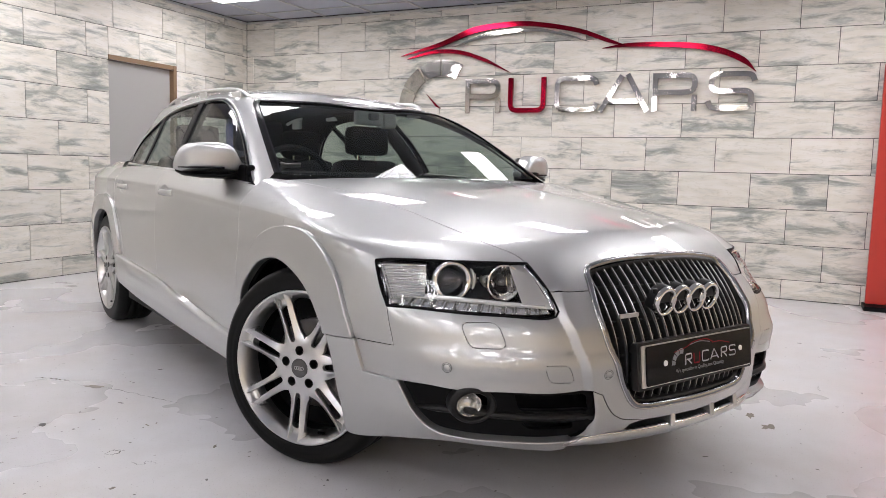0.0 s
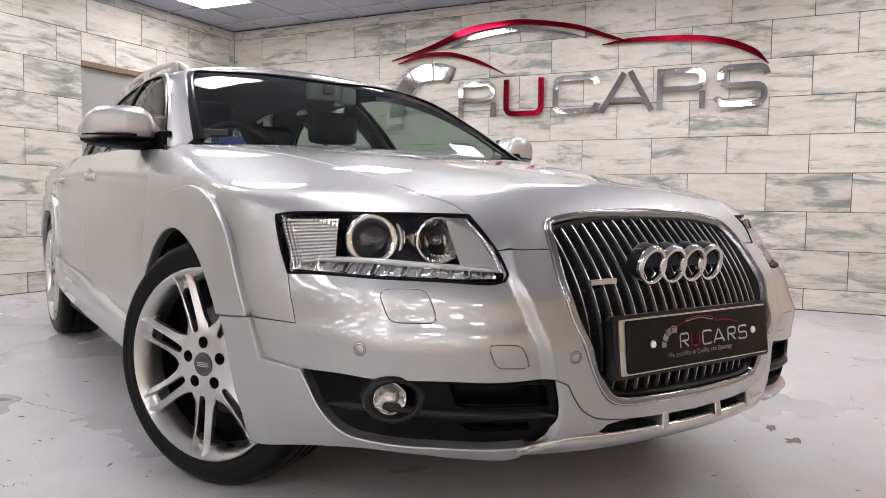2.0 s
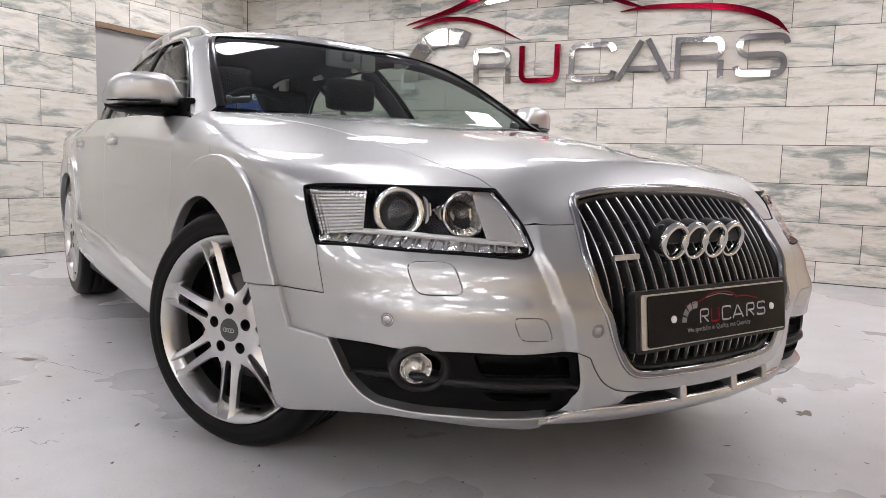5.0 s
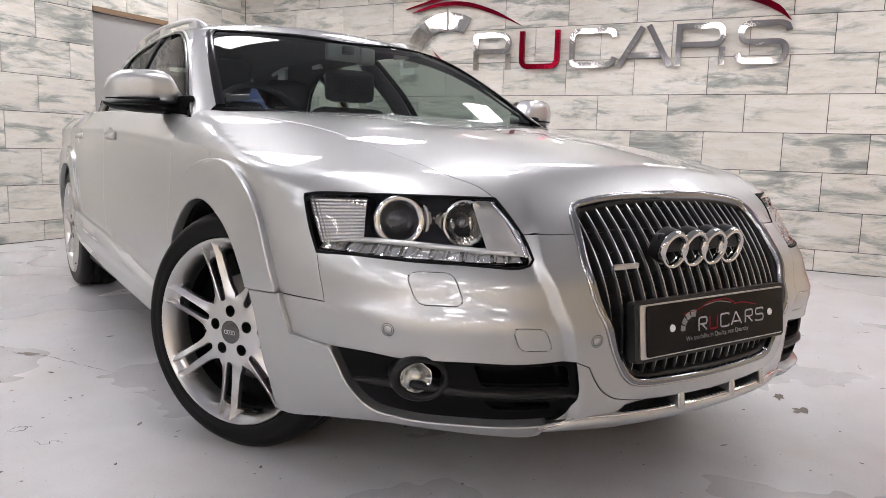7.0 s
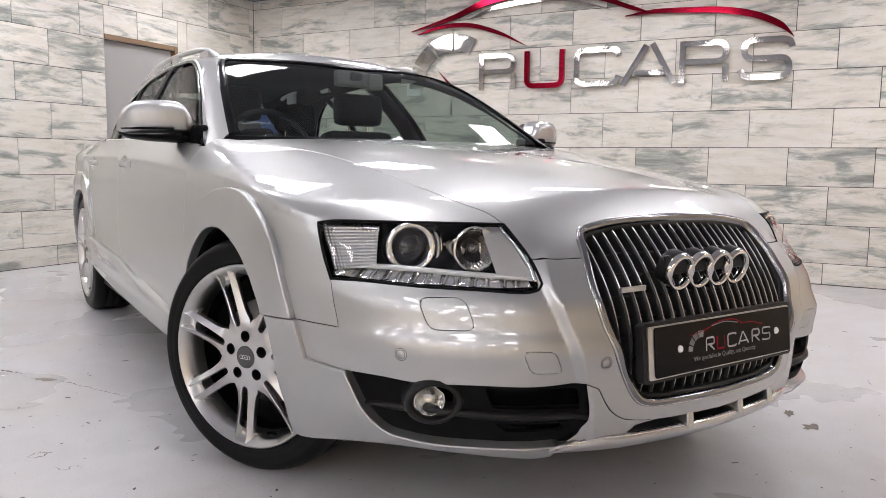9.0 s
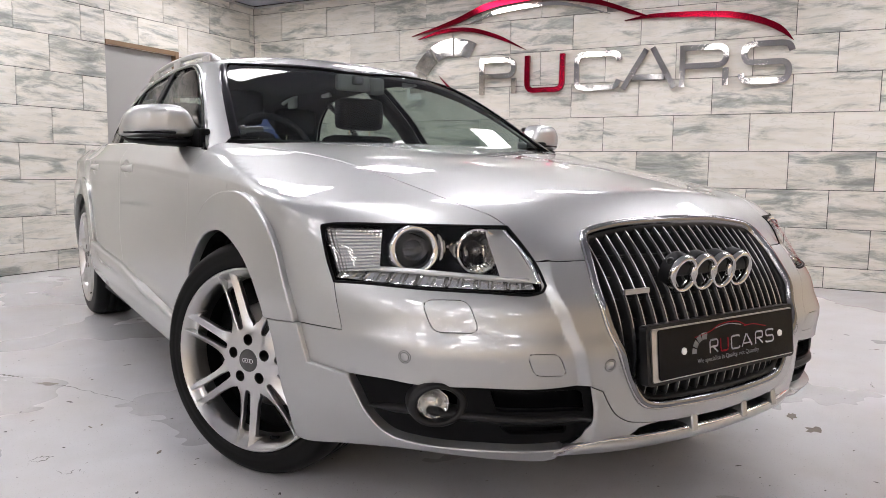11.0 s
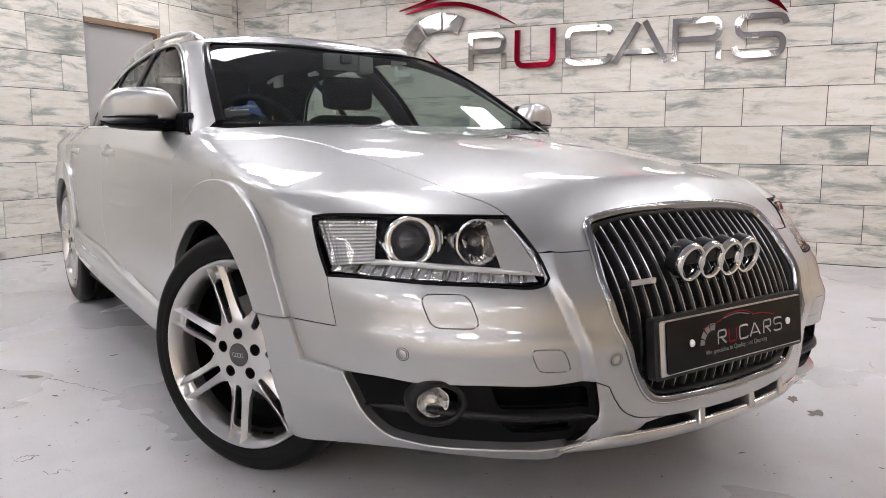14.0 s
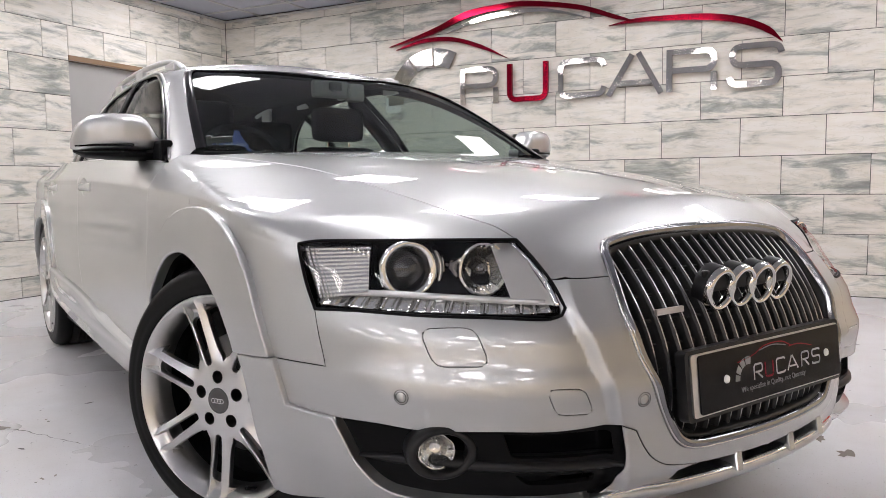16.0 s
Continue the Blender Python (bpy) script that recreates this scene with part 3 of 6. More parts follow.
slab("wall_side", "unseen cream wall opposite the doorway, added to close and brighten the room", "wall", U0 - 0.2, U1 + 0.2, V0 - 0.2, V0, 0, CEIL + 0.15, PLAIN)

# ceiling grid and lamps
bm = bmesh.new()
u = 2.645 - 0.6 * 24
gu, gv = [], []
while u < U1:
    if u > U0:
        box(bm, u - 0.012, u + 0.012, V0, V1, CEIL, CEIL + 0.011)
    u += 0.6
v = 4.29 - 0.6 * 17
while v < V1:
    if v > V0:
        box(bm, U0, U1, v - 0.012, v + 0.012, CEIL + 0.001, CEIL + 0.0115)
    v += 0.6
grid = part("ceiling_trim", bm, CEIL_TRIM)
grid.matrix_world = ROOM
tagged(grid, "thin metal grid of the suspended ceiling", "ceiling grid", "", "structure")
bm = bmesh.new()
tube(bm, [(U1 - 0.012, V0, CEIL - 0.012), (U1 - 0.012, V1, CEIL - 0.012)], 0.012, 6)
tube(bm, [(U0, V1 - 0.012, CEIL - 0.012), (U1, V1 - 0.012, CEIL - 0.012)], 0.012, 6)
edge = part("trim", bm, CEIL_TRIM)
edge.matrix_world = ROOM
tagged(edge, "grey edge strip where the ceiling meets the walls", "trim", "", "structure")


def ceiling_lamp():
    lamp = thing("ceiling_light", "square flat ceiling panel lamp, switched on", "ceiling light", None, "panel lamps in the ceiling")
    bm = bmesh.new()
    box(bm, -0.285, 0.285, -0.285, 0.285, 0.0, 0.006)
    part("diffuser", bm, LAMP, lamp)
    bm = bmesh.new()
    for a in (-1, 1):
        box(bm, -0.298, 0.298, min(a * 0.286, a * 0.298), max(a * 0.286, a * 0.298), -0.004, 0.007)
        box(bm, min(a * 0.286, a * 0.298), max(a * 0.286, a * 0.298), -0.2855, 0.2855, -0.004, 0.007)
    part("frame", bm, WHITE, lamp)
    return lamp


LAMPS = [(2.945 - 1.8 * i, 3.99 - 1.8 * j) for i in (0, 1, 2, 4, 5, 6, 7) for j in range(5) if (i, j) not in ((2, 3), (2, 4))]
first_lamp = ceiling_lamp()
first_lamp.matrix_world = ROOM @ pose(LAMPS[0][0], LAMPS[0][1], CEIL - 0.009)
for lu, lv in LAMPS[1:]:
    copy_thing(first_lamp, ROOM @ pose(lu, lv, CEIL - 0.009))

# door set into the wall
door = thing("door_1", "closed plain grey door in a thin brown wooden frame", "door", ROOM, "", "structure")
bm = bmesh.new()
box(bm, DU0 + 0.002, DU1 - 0.047, V1 + 0.05, V1 + 0.09, 0.006, DZ - 0.047)
part("door_leaf", bm, DOOR_GREY, door)
bm = bmesh.new()
box(bm, DU1 - 0.045, DU1 - 0.001, V1 - 0.006, V1 + 0.12, 0.002, DZ - 0.001, 0.004)
part("frame", bm, WOOD, door)
bm = bmesh.new()
box(bm, DU0 + 0.001, DU1 - 0.046, V1 - 0.006, V1 + 0.12, DZ - 0.045, DZ - 0.001, 0.004)
part("frame", bm, WOOD, door)

# red panel at the end of the tiled wall
rp = thing("display_stand", "red free-standing display board against the tiled wall", "display stand", ROOM)
bm = bmesh.new()
box(bm, U1 - 0.10, U1 - 0.04, -2.6, -1.66, 0.04, 1.95, 0.006)
part("board", bm, RED_WALL, rp)
bm = bmesh.new()
box(bm, U1 - 0.25, U1 - 0.01, -2.62, -1.64, 0.0, 0.038, 0.006)
part("base", bm, DARK, rp)

# small notice on the tiled wall, seen through the car's windows
bm = bmesh.new()
box(bm, U1 - 0.006, U1 - 0.001, 2.615, 2.775, 1.577, 1.725, 0.001)
note = part("wall_notice", bm, WHITE)
note.matrix_world = ROOM
tagged(note, "small blank white notice on the tiled wall", "notice")

# ---- wall sign ----
sign = thing("wall_sign", "chrome and red raised emblem on the tiled wall", "sign", ROOM)


def flat_shape(name, outline, material, depth=0.03, off=0.018):
    """A raised shape on the back wall, from (v, z) points: standing off the tiles on studs."""
    pts = [Vector((p[0], p[1])) for p in outline]
    res = cdt(pts, [(i, (i + 1) % len(pts)) for i in range(len(pts))], [], 0, 1e-6)
    W = np.array([tuple(q) for q in res[0]])
    T = [t for t in res[2] if inside_poly(W[list(t)].mean(0)[None], [np.array([tuple(p) for p in pts])])[0]]
    bm = bmesh.new()
    front = [bm.verts.new((U1 - off - depth, q[0], q[1])) for q in W]
    for t in T:
        bm.faces.new([front[i] for i in t])
    bmesh.ops.recalc_face_normals(bm, faces=bm.faces[:])
    if sum(f.normal.x for f in bm.faces) > 0:
        bmesh.ops.reverse_faces(bm, faces=bm.faces[:])
    ex = bmesh.ops.extrude_face_region(bm, geom=bm.faces[:])
    back = [g for g in ex["geom"] if isinstance(g, bmesh.types.BMVert)]
    # the extruded copy becomes the front, the old faces the back
    for q in front:
        q.co.x = U1 - off
    bmesh.ops.recalc_face_normals(bm, faces=bm.faces[:])
    return part(name, bm, material, sign)


def ribbon(path, widths):
    """Outline of a tapering band along a path in (v, z)."""
    P = np.array(catmull(path, 10))
    w = np.interp(np.linspace(0, 1, len(P)), np.linspace(0, 1, len(widths)), widths)
    t = np.gradient(P, axis=0)
    t /= np.linalg.norm(t, axis=1, keepdims=True)
    n = np.stack([-t[:, 1], t[:, 0]], 1)
    return np.concatenate([P + n * w[:, None] / 2, (P - n * w[:, None] / 2)[::-1]])


flat_shape("roof_line", ribbon([(2.70, 2.19), (2.25, 2.29), (1.90, 2.405), (1.60, 2.44), (1.30, 2.438), (0.85, 2.355), (0.55, 2.245), (0.37, 2.185)], [0.004, 0.045, 0.06, 0.05, 0.045, 0.04, 0.035, 0.004]), RED)
flat_shape("tail_line", ribbon([(0.60, 2.176), (0.36, 2.196), (0.0, 2.182), (-0.25, 2.155), (-0.46, 2.10), (-0.62, 2.02), (-0.72, 1.925)], [0.004, 0.035, 0.045, 0.05, 0.05, 0.045, 0.004]), RED)
flat_shape("bonnet_line", ribbon([(2.63, 2.156), (2.34, 2.215), (2.05, 2.205), (1.76, 2.115), (1.50, 1.99)], [0.004, 0.035, 0.04, 0.035, 0.004]), RED)
flat_shape("glass_line", ribbon([(2.08, 2.262), (1.75, 2.355), (1.28, 2.380), (1.0, 2.33), (0.73, 2.245)], [0.004, 0.045, 0.035, 0.02, 0.004]), MIRROR_STEEL)
for a0, a1 in ((61, 89), (92, 121), (124, 152), (155, 182)):
    arc = lambda r, s_, e_: [(2.237 - r * math.cos(math.radians(t)), 1.655 + r * math.sin(math.radians(t))) for t in np.linspace(s_, e_, 9)]
    flat_shape("dial_segment", arc(0.485, a0, a1) + arc(0.325, a1, a0), MIRROR_STEEL, 0.02)
flat_shape("needle", [(2.237, 1.650), (2.292, 1.672), (2.40, 1.797)], RED, 0.02)
ZB, ZT, SW = 1.60, 1.935, 0.046


def soft_path(pts, r=0.07):
    """A path in (v, z) with rounded corners."""
    P = [np.array(p, float) for p in pts]
    out = [P[0]]
    for a, b, c in zip(P[:-2], P[1:-1], P[2:]):
        ra, rc = min(r, np.linalg.norm(a - b) * 0.5), min(r, np.linalg.norm(c - b) * 0.5)
        q0, q1 = b + (a - b) / np.linalg.norm(a - b) * ra, b + (c - b) / np.linalg.norm(c - b) * rc
        out += [(1 - t) ** 2 * q0 + 2 * t * (1 - t) * b + t * t * q1 for t in np.linspace(0, 1, 7)]
    out.append(P[-1])
    return out


def bar(pts, material, w=SW, r=0.07):
    P = np.array(soft_path(pts, r))
    t = np.gradient(P, axis=0)
    t /= np.linalg.norm(t, axis=1, keepdims=True) + 1e-9
    n = np.stack([-t[:, 1], t[:, 0]], 1)
    flat_shape("bent_bar", np.concatenate([P + n * w / 2, (P - n * w / 2)[::-1]]), material)


H = SW / 2
# arches, a trough, an open hoop, a gable and a double bend, as plain bent bars
bar([(1.96 - H, ZB), (1.96 - H, ZT)], MIRROR_STEEL)
bar([(1.96 - SW - 0.0005, ZT - H), (1.59 + H, ZT - H), (1.59 + H, 1.765), (1.96 - SW - 0.0005, 1.765)], MIRROR_STEEL, SW, 0.075)
bar([(1.59 + H, ZB), (1.59 + H, 1.765 - H - 0.0005)], MIRROR_STEEL)
bar([(1.505 - H, ZT), (1.505 - H, ZB + H), (1.125 + H, ZB + H), (1.125 + H, ZT)], RED)
bar([(0.635, ZT - 0.085), (0.635 + H, ZT - H), (1.035 - H, ZT - H), (1.035 - H, ZB + H), (0.635 + H, ZB + H), (0.635, ZB + 0.085)], MIRROR_STEEL)
bar([(0.60, ZB), (0.405, ZT - 0.01)], MIRROR_STEEL)
bar([(0.355, ZT), (0.17, ZB)], MIRROR_STEEL)
bar([(0.515, 1.695), (0.25, 1.695)], MIRROR_STEEL, 0.045)
bar([(0.13 - H, ZB), (0.13 - H, ZT)], MIRROR_STEEL)
bar([(0.13 - SW - 0.0005, ZT - H), (-0.255 + H, ZT - H), (-0.255 + H, 1.765), (0.13 - SW - 0.0005, 1.765)], MIRROR_STEEL, SW, 0.075)
bar([(-0.255 + H, ZB), (-0.255 + H, 1.765 - H - 0.0005)], MIRROR_STEEL)
bar([(-0.715, ZT - 0.085), (-0.715 + H, ZT - H), (-0.345 - H, ZT - H), (-0.345 - H, 1.77), (-0.72 + H, 1.77), (-0.72 + H, ZB + H), (-0.345 - H, ZB + H), (-0.345, ZB + 0.085)], MIRROR_STEEL)

# worn spots in the floor paint
rng = random.Random(4)


def blot(cx, cy, w, h, turn, material, name="floor_chip", jag=0.35, n=14):
    bm = bmesh.new()
    ring = []
    for k in range(n):
        a = 2 * math.pi * k / n
        r = 1 + rng.uniform(-jag, jag)
        ring.append(bm.verts.new(pose(cx, cy, 0.0012, 0, 0, turn) @ Vector((w / 2 * r * math.cos(a), h / 2 * r * math.sin(a), 0))))
    bm.faces.new(ring)
    ob = part(name, bm, material)
    ob.parent = floor
    ob.matrix_parent_inverse = ROOM.inverted()
    return ob


def crack(pts, w):
    bm = bmesh.new()
    P = np.array(catmull(pts, 7))
    L, R_ = [], []
    for i, p_ in enumerate(P):
        t_ = P[min(i + 1, len(P) - 1)] - P[max(i - 1, 0)]
        nn = np.array([-t_[1], t_[0]]) / (np.linalg.norm(t_) + 1e-9)
        ww = w * rng.uniform(0.15, 1.0) * (0.2 + 0.8 * math.sin(math.pi * i / (len(P) - 1)))
        j = rng.uniform(-0.006, 0.006)
        L.append(bm.verts.new((*(p_ + nn * (ww / 2 + j)), 0.0014)))
        R_.append(bm.verts.new((*(p_ + nn * (-ww / 2 + j)), 0.0014)))
    for i in range(len(P) - 1):
        bm.faces.new((L[i], R_[i], R_[i + 1], L[i + 1]))
    ob = part("floor_crack", bm, SCRATCH)
    ob.parent = floor
    ob.matrix_parent_inverse = ROOM.inverted()


crack([(-1.42, 1.62), (-1.372, 1.572), (-1.33, 1.52), (-1.296, 1.466)], 0.016)
crack([(-1.29, 1.42), (-1.25, 1.34), (-1.19, 1.28), (-1.137, 1.2), (-1.03, 1.0), (-0.935, 0.825)], 0.007)
crack([(1.76, -0.48), (1.718, -0.501), (1.68, -0.53)], 0.006)
crack([(-1.36, 0.45), (-1.33, 0.475), (-1.30, 0.455), (-1.335, 0.435), (-1.36, 0.45)], 0.006)
crack([(-1.30, 0.34), (-1.28, 0.29), (-1.25, 0.31), (-1.23, 0.27)], 0.004)
blot(-1.225, 1.325, 0.085, 0.035, -50, CHIP, jag=0.5)
blot(1.037, -0.549, 0.085, 0.032, 25, CHIP, jag=0.45)
blot(0.959, -0.675, 0.085, 0.040, 20, CHIP, jag=0.55)
blot(-0.89, 1.465, 0.03, 0.012, 10, SCRATCH)
for sx_, sy_ in ((-1.06, 1.294), (-1.346, 0.978), (-1.404, 0.782), (-1.014, 0.318), (-0.928, 0.205), (0.452, -0.726), (0.691, -1.021), (-0.806, -0.162), (1.2, -0.35), (1.5, -0.7)):
    blot(sx_, sy_, rng.uniform(0.010, 0.022), rng.uniform(0.005, 0.010), rng.uniform(0, 180), SCRATCH, n=8)
for k in range(120):
    if k % 3:
        sx_, sy_ = rng.uniform(-2.3, -0.98), rng.uniform(-0.9, 2.1)
    else:
        sx_, sy_ = rng.uniform(0.95, 2.6), rng.uniform(-1.2, 0.5)
    w_ = 0.006 + 0.034 * rng.random() ** 4
    blot(sx_, sy_, w_, w_ * rng.uniform(0.25, 0.6), rng.uniform(0, 180), CHIP if k % 2 else SCRATCH, jag=0.5, n=9)
# fine specks, too many to count
bm = bmesh.new()
for k in range(1100):
    x_, y_ = rng.uniform(-2.2, 2.6), rng.uniform(-1.5, 3.2)
    r_ = 0.0012 + 0.004 * rng.random() ** 3
    turn_ = rng.uniform(0, 6.28)
    bm.faces.new([bm.verts.new((x_ + r_ * rng.uniform(0.6, 1.5) * math.cos(turn_ + a), y_ + r_ * rng.uniform(0.5, 1.1) * math.sin(turn_ + a), 0.0010)) for a in (0, 1.05, 2.1, 3.14, 4.2, 5.2)])
specks = part("floor_specks", bm, SCRATCH)
tagged(specks, "fine dark specks scattered over the grey floor", "dirt", "", "stuff")

BANNER_PRINT = mat("banner_print", (0.6, 0.6, 0.62), 0.5)
# banner standing in the corner behind the car
banner = thing("roller_banner", "dark upright banner with white words, standing in the corner", "banner", ROOM @ pose(3.98, 4.58, 0, 0, 0, -51))
bm = bmesh.new()
box(bm, -0.30, 0.30, -0.003, 0.003, 0.08, 1.69)
part("banner_sheet", bm, mat("banner_black", (0.012, 0.014, 0.025), 0.5, 0, 0, 0.2), banner)
bm = bmesh.new()
box(bm, -0.32, 0.32, -0.08, 0.08, 0.0, 0.078, 0.015)
part("banner_base", bm, SATIN, banner)
bm = bmesh.new()
box(bm, -0.28, 0.28, -0.0075, -0.0035, 1.22, 1.485)
part("banner_panel", bm, BLUE, banner)


def text_mesh(name, body, size, m, material, parent):
    cu = bpy.data.curves.new(name, "FONT")
    cu.body, cu.size, cu.extrude = body, size, 0.0003
    cu.align_x, cu.align_y = "CENTER", "CENTER"
    tmp = new(name + "_tmp", cu)
    me = bpy.data.meshes.new_from_object(tmp.evaluated_get(bpy.context.evaluated_depsgraph_get()))
    bpy.data.objects.remove(tmp)
    bpy.data.curves.remove(cu)
    me.materials.clear()
    me.materials.append(material)
    ob = new(name, me)
    ob.parent = parent
    ob.matrix_local = m
    return ob


text_mesh("banner_words", "ance it", 0.145, pose(0.03, -0.0045, 1.535, 90), BANNER_PRINT, banner)
text_mesh("banner_words", "with your", 0.06, pose(0.05, -0.009, 1.33, 90), BANNER_PRINT, banner)

# ---- the car ----
car = thing("car", "silver estate car with raised suspension, parked with its front wheels turned", "car")


def pts_on(f, P, d, out=0.0):
    d = np.array(d, float) / np.linalg.norm(d)
    return settle(f, np.array(P, float), d, out)


HEADLAMP = [(-0.801, -0.435, 0.763), (-0.768, -0.472, 0.769), (-0.674, -0.572, 0.770), (-0.573, -0.655, 0.770), (-0.473, -0.721, 0.769)]
HEAD_IN = [HEADLAMP[-1], (-0.467, -0.769, 0.730), (-0.453, -0.802, 0.688), (-0.448, -0.830, 0.646)]
HEAD_LOW = [(-0.457, -0.830, 0.633), (-0.490, -0.818, 0.627), (-0.571, -0.763, 0.632), (-0.665, -0.679, 0.635), (-0.747, -0.570, 0.639), (-0.794, -0.492, 0.637)]
HEAD_OUT = [HEAD_LOW[-1], (-0.800, -0.464, 0.689), (-0.802, -0.437, 0.756)]
HOOD_SIDE = [HEADLAMP[-1], (-.489, -.671, .793), (-.53, -.591, .82), (-.555, -.424, .858), (-.563, -.223, .894), (-.58, .002, .928), (-.62, .162, .948), (-.66, .292, .962), (-.70, .40, .975)]
GRILLE_TOP = [(0, -.791, .784), (-0.162, -0.787, 0.780), (-0.278, -0.788, 0.767), (-0.325, -0.802, 0.751), (-0.348, -0.845, 0.698)]
GRILLE_LOW = [(0, -.97, .361), (-0.147, -0.965, 0.363), (-0.230, -0.953, 0.366), (-0.273, -0.949, 0.386), (-0.308, -0.945, 0.442), (-0.347, -0.937, 0.534), (-0.361, -0.895, 0.615), (-0.348, -0.845, 0.698)]
ARCH_IN = [(-.87, .415, .33), (-.88, .40, .45), (-.883, .365, .561), (-.884, .305, .624), (-.881, .217, .685), (-.878, .114, .712), (-.878, .013, .710), (-.88, -.116, .673), (-.879, -.2, .62), (-.873, -.252, .555), (-.87, -.268, .52)]
ARCH_OUT = [(-0.845, -0.398, 0.530), (-0.854, -0.359, 0.619), (-0.860, -0.300, 0.723), (-0.870, -0.184, 0.805), (-0.873, -0.037, 0.827), (-0.874, 0.121, 0.809), (-0.877, 0.232, 0.765), (-0.881, 0.320, 0.690), (-0.884, 0.383, 0.600), (-0.878, 0.466, 0.476), (-0.857, 0.521, 0.319)]
FOG_TOP = [(-0.788, -0.546, 0.432), (-0.744, -0.641, 0.434), (-0.699, -0.711, 0.430), (-0.602, -0.807, 0.432), (-0.498, -0.871, 0.429), (-0.394, -0.920, 0.434)]
FOG_LOW = [FOG_TOP[0], (-0.777, -0.567, 0.398), (-0.761, -0.591, 0.354), (-0.728, -0.636, 0.308), (-0.688, -0.694, 0.296), (-0.588, -0.791, 0.291), (-0.479, -0.854, 0.287), (-0.424, -0.876, 0.288)]

FOG_IN = [FOG_TOP[-1], (-0.383, -0.917, 0.370), (-0.390, -0.898, 0.320), FOG_LOW[-1]]
HOOD_GAP = [(-0.348, -0.845, 0.698), (-0.416, -0.826, 0.697), (-0.462, -0.793, 0.698)]
CHIN = [(-0.365, -0.932, 0.421), (-0.350, -0.932, 0.393), (-0.331, -0.934, 0.367), (-0.307, -0.937, 0.351), (-0.281, -0.942, 0.342), (-0.212, -0.952, 0.334), (-0.101, -0.965, 0.331), (0, -.968, .330)]
WING_TIP = (-0.799, -0.533, 0.531)

# bonnet
hood = Skin(lower)
hood.patch([("seam", [(0, .33, .99), (0, -.791, .784)]), GRILLE_TOP, HOOD_GAP, [HOOD_GAP[-1], (-.468, -.77, .73), HEADLAMP[-1]], HOOD_SIDE, [(-.70, .40, .975), (-.4, .365, .985), (0, .33, .99)]], (0, -0.55, 0.83), step=0.028, gap=0.0026)
hood.make("bonnet", PAINT, car)

# wings
wing = Skin(lower)
wing.patch([HOOD_SIDE, [(-.70, .40, .975), (-.745, .455, .98), (-.79, .43, .955), (-.815, .42, .94)], [(-.815, .42, .94), (-.846, .438, .912), (-.865, .443, .848), (-.878, .44, .757), (-.883, .45, .663), (-.875, .47, .45), (-.86, .48, .33)],
            [(-.86, .48, .33), (-.87, .415, .33)], ARCH_IN, [(-.87, -.268, .52), ARCH_OUT[0]], [ARCH_OUT[0], WING_TIP], [WING_TIP, HEAD_LOW[-1]], HEAD_OUT, HEADLAMP], (-1, -0.2, 0.75), mirror=False, step=0.024, lines=crease_lines(-.44, .46))
wing_r = wing.make("wing", PAINT, car)
mirror_of(wing_r)

arch = Skin(lower)
arch.patch([ARCH_OUT, [(-.87, .47, .33), (-.87, .415, .33)], ARCH_IN, [(-.87, -.268, .52), ARCH_OUT[0]]], (-1, -0.1, 0.25), mirror=False, step=0.022, out=0.017, flange=0.03, edge=0.006)
arch_r = arch.make("wheel_arch_trim", PAINT, car)
mirror_of(arch_r)

# front bumper
bumper = Skin(lower)
WASH = round_corners([(-0.679, -0.688, 0.612), (-0.605, -0.757, 0.615), (-0.603, -0.799, 0.552), (-0.679, -0.729, 0.55)], 0.022)
TOW = round_corners([(-0.523, -0.859, 0.509), (-0.459, -0.889, 0.507), (-0.438, -0.895, 0.458), (-0.506, -0.868, 0.460)], 0.014)
bumper.patch([HOOD_GAP, [HOOD_GAP[-1], (-.452, -.801, .688), HEAD_IN[-1], HEAD_LOW[0]], HEAD_LOW, [HEAD_LOW[-1], WING_TIP], [WING_TIP, ARCH_OUT[0]], [ARCH_OUT[0], (-.837, -.428, .439)],
              [(-.837, -.428, .439), FOG_TOP[0]], FOG_TOP, [FOG_TOP[-1], CHIN[0]], CHIN, ("seam", [(0, -.968, .330), (0, -.97, .361)]), GRILLE_LOW],
             (-0.5, -0.85, 0.05), holes=[WASH, TOW], step=0.022, lines=ridge_lines())
bumper_ob = bumper.make("front_bumper", PAINT, car)
for nm, loop in (("washer_cover", WASH), ("towing_eye_cover", TOW)):
    c = Skin(lower).patch([loop], (-0.5, -0.85, 0.05), mirror=False, step=0.015, gap=0.0018)
    mirror_of(c.make(nm, PAINT, bumper_ob))

low = Skin(lower)
low.patch([[ARCH_OUT[0], (-.837, -.428, .439)], [(-.837, -.428, .439), FOG_TOP[0]], FOG_LOW, [FOG_LOW[-1], (-.43, -.868, .262)],
           [(-.43, -.862, .256), (-.456, -.847, .252), (-.531, -.82, .256), (-.64, -.758, .26), (-.726, -.658, .259), (-.78, -.481, .234), (-.801, -.326, .205), (-.80, -.28, .21)],
           [(-.80, -.28, .21), (-.811, -.289, .238), (-.845, -.312, .34), (-.862, -.29, .462), (-.87, -.268, .52)], [(-.87, -.268, .52), ARCH_OUT[0]]], (-0.75, -0.65, -0.05), mirror=False, step=0.022, out=0.012, flange=0.03, edge=0.004)
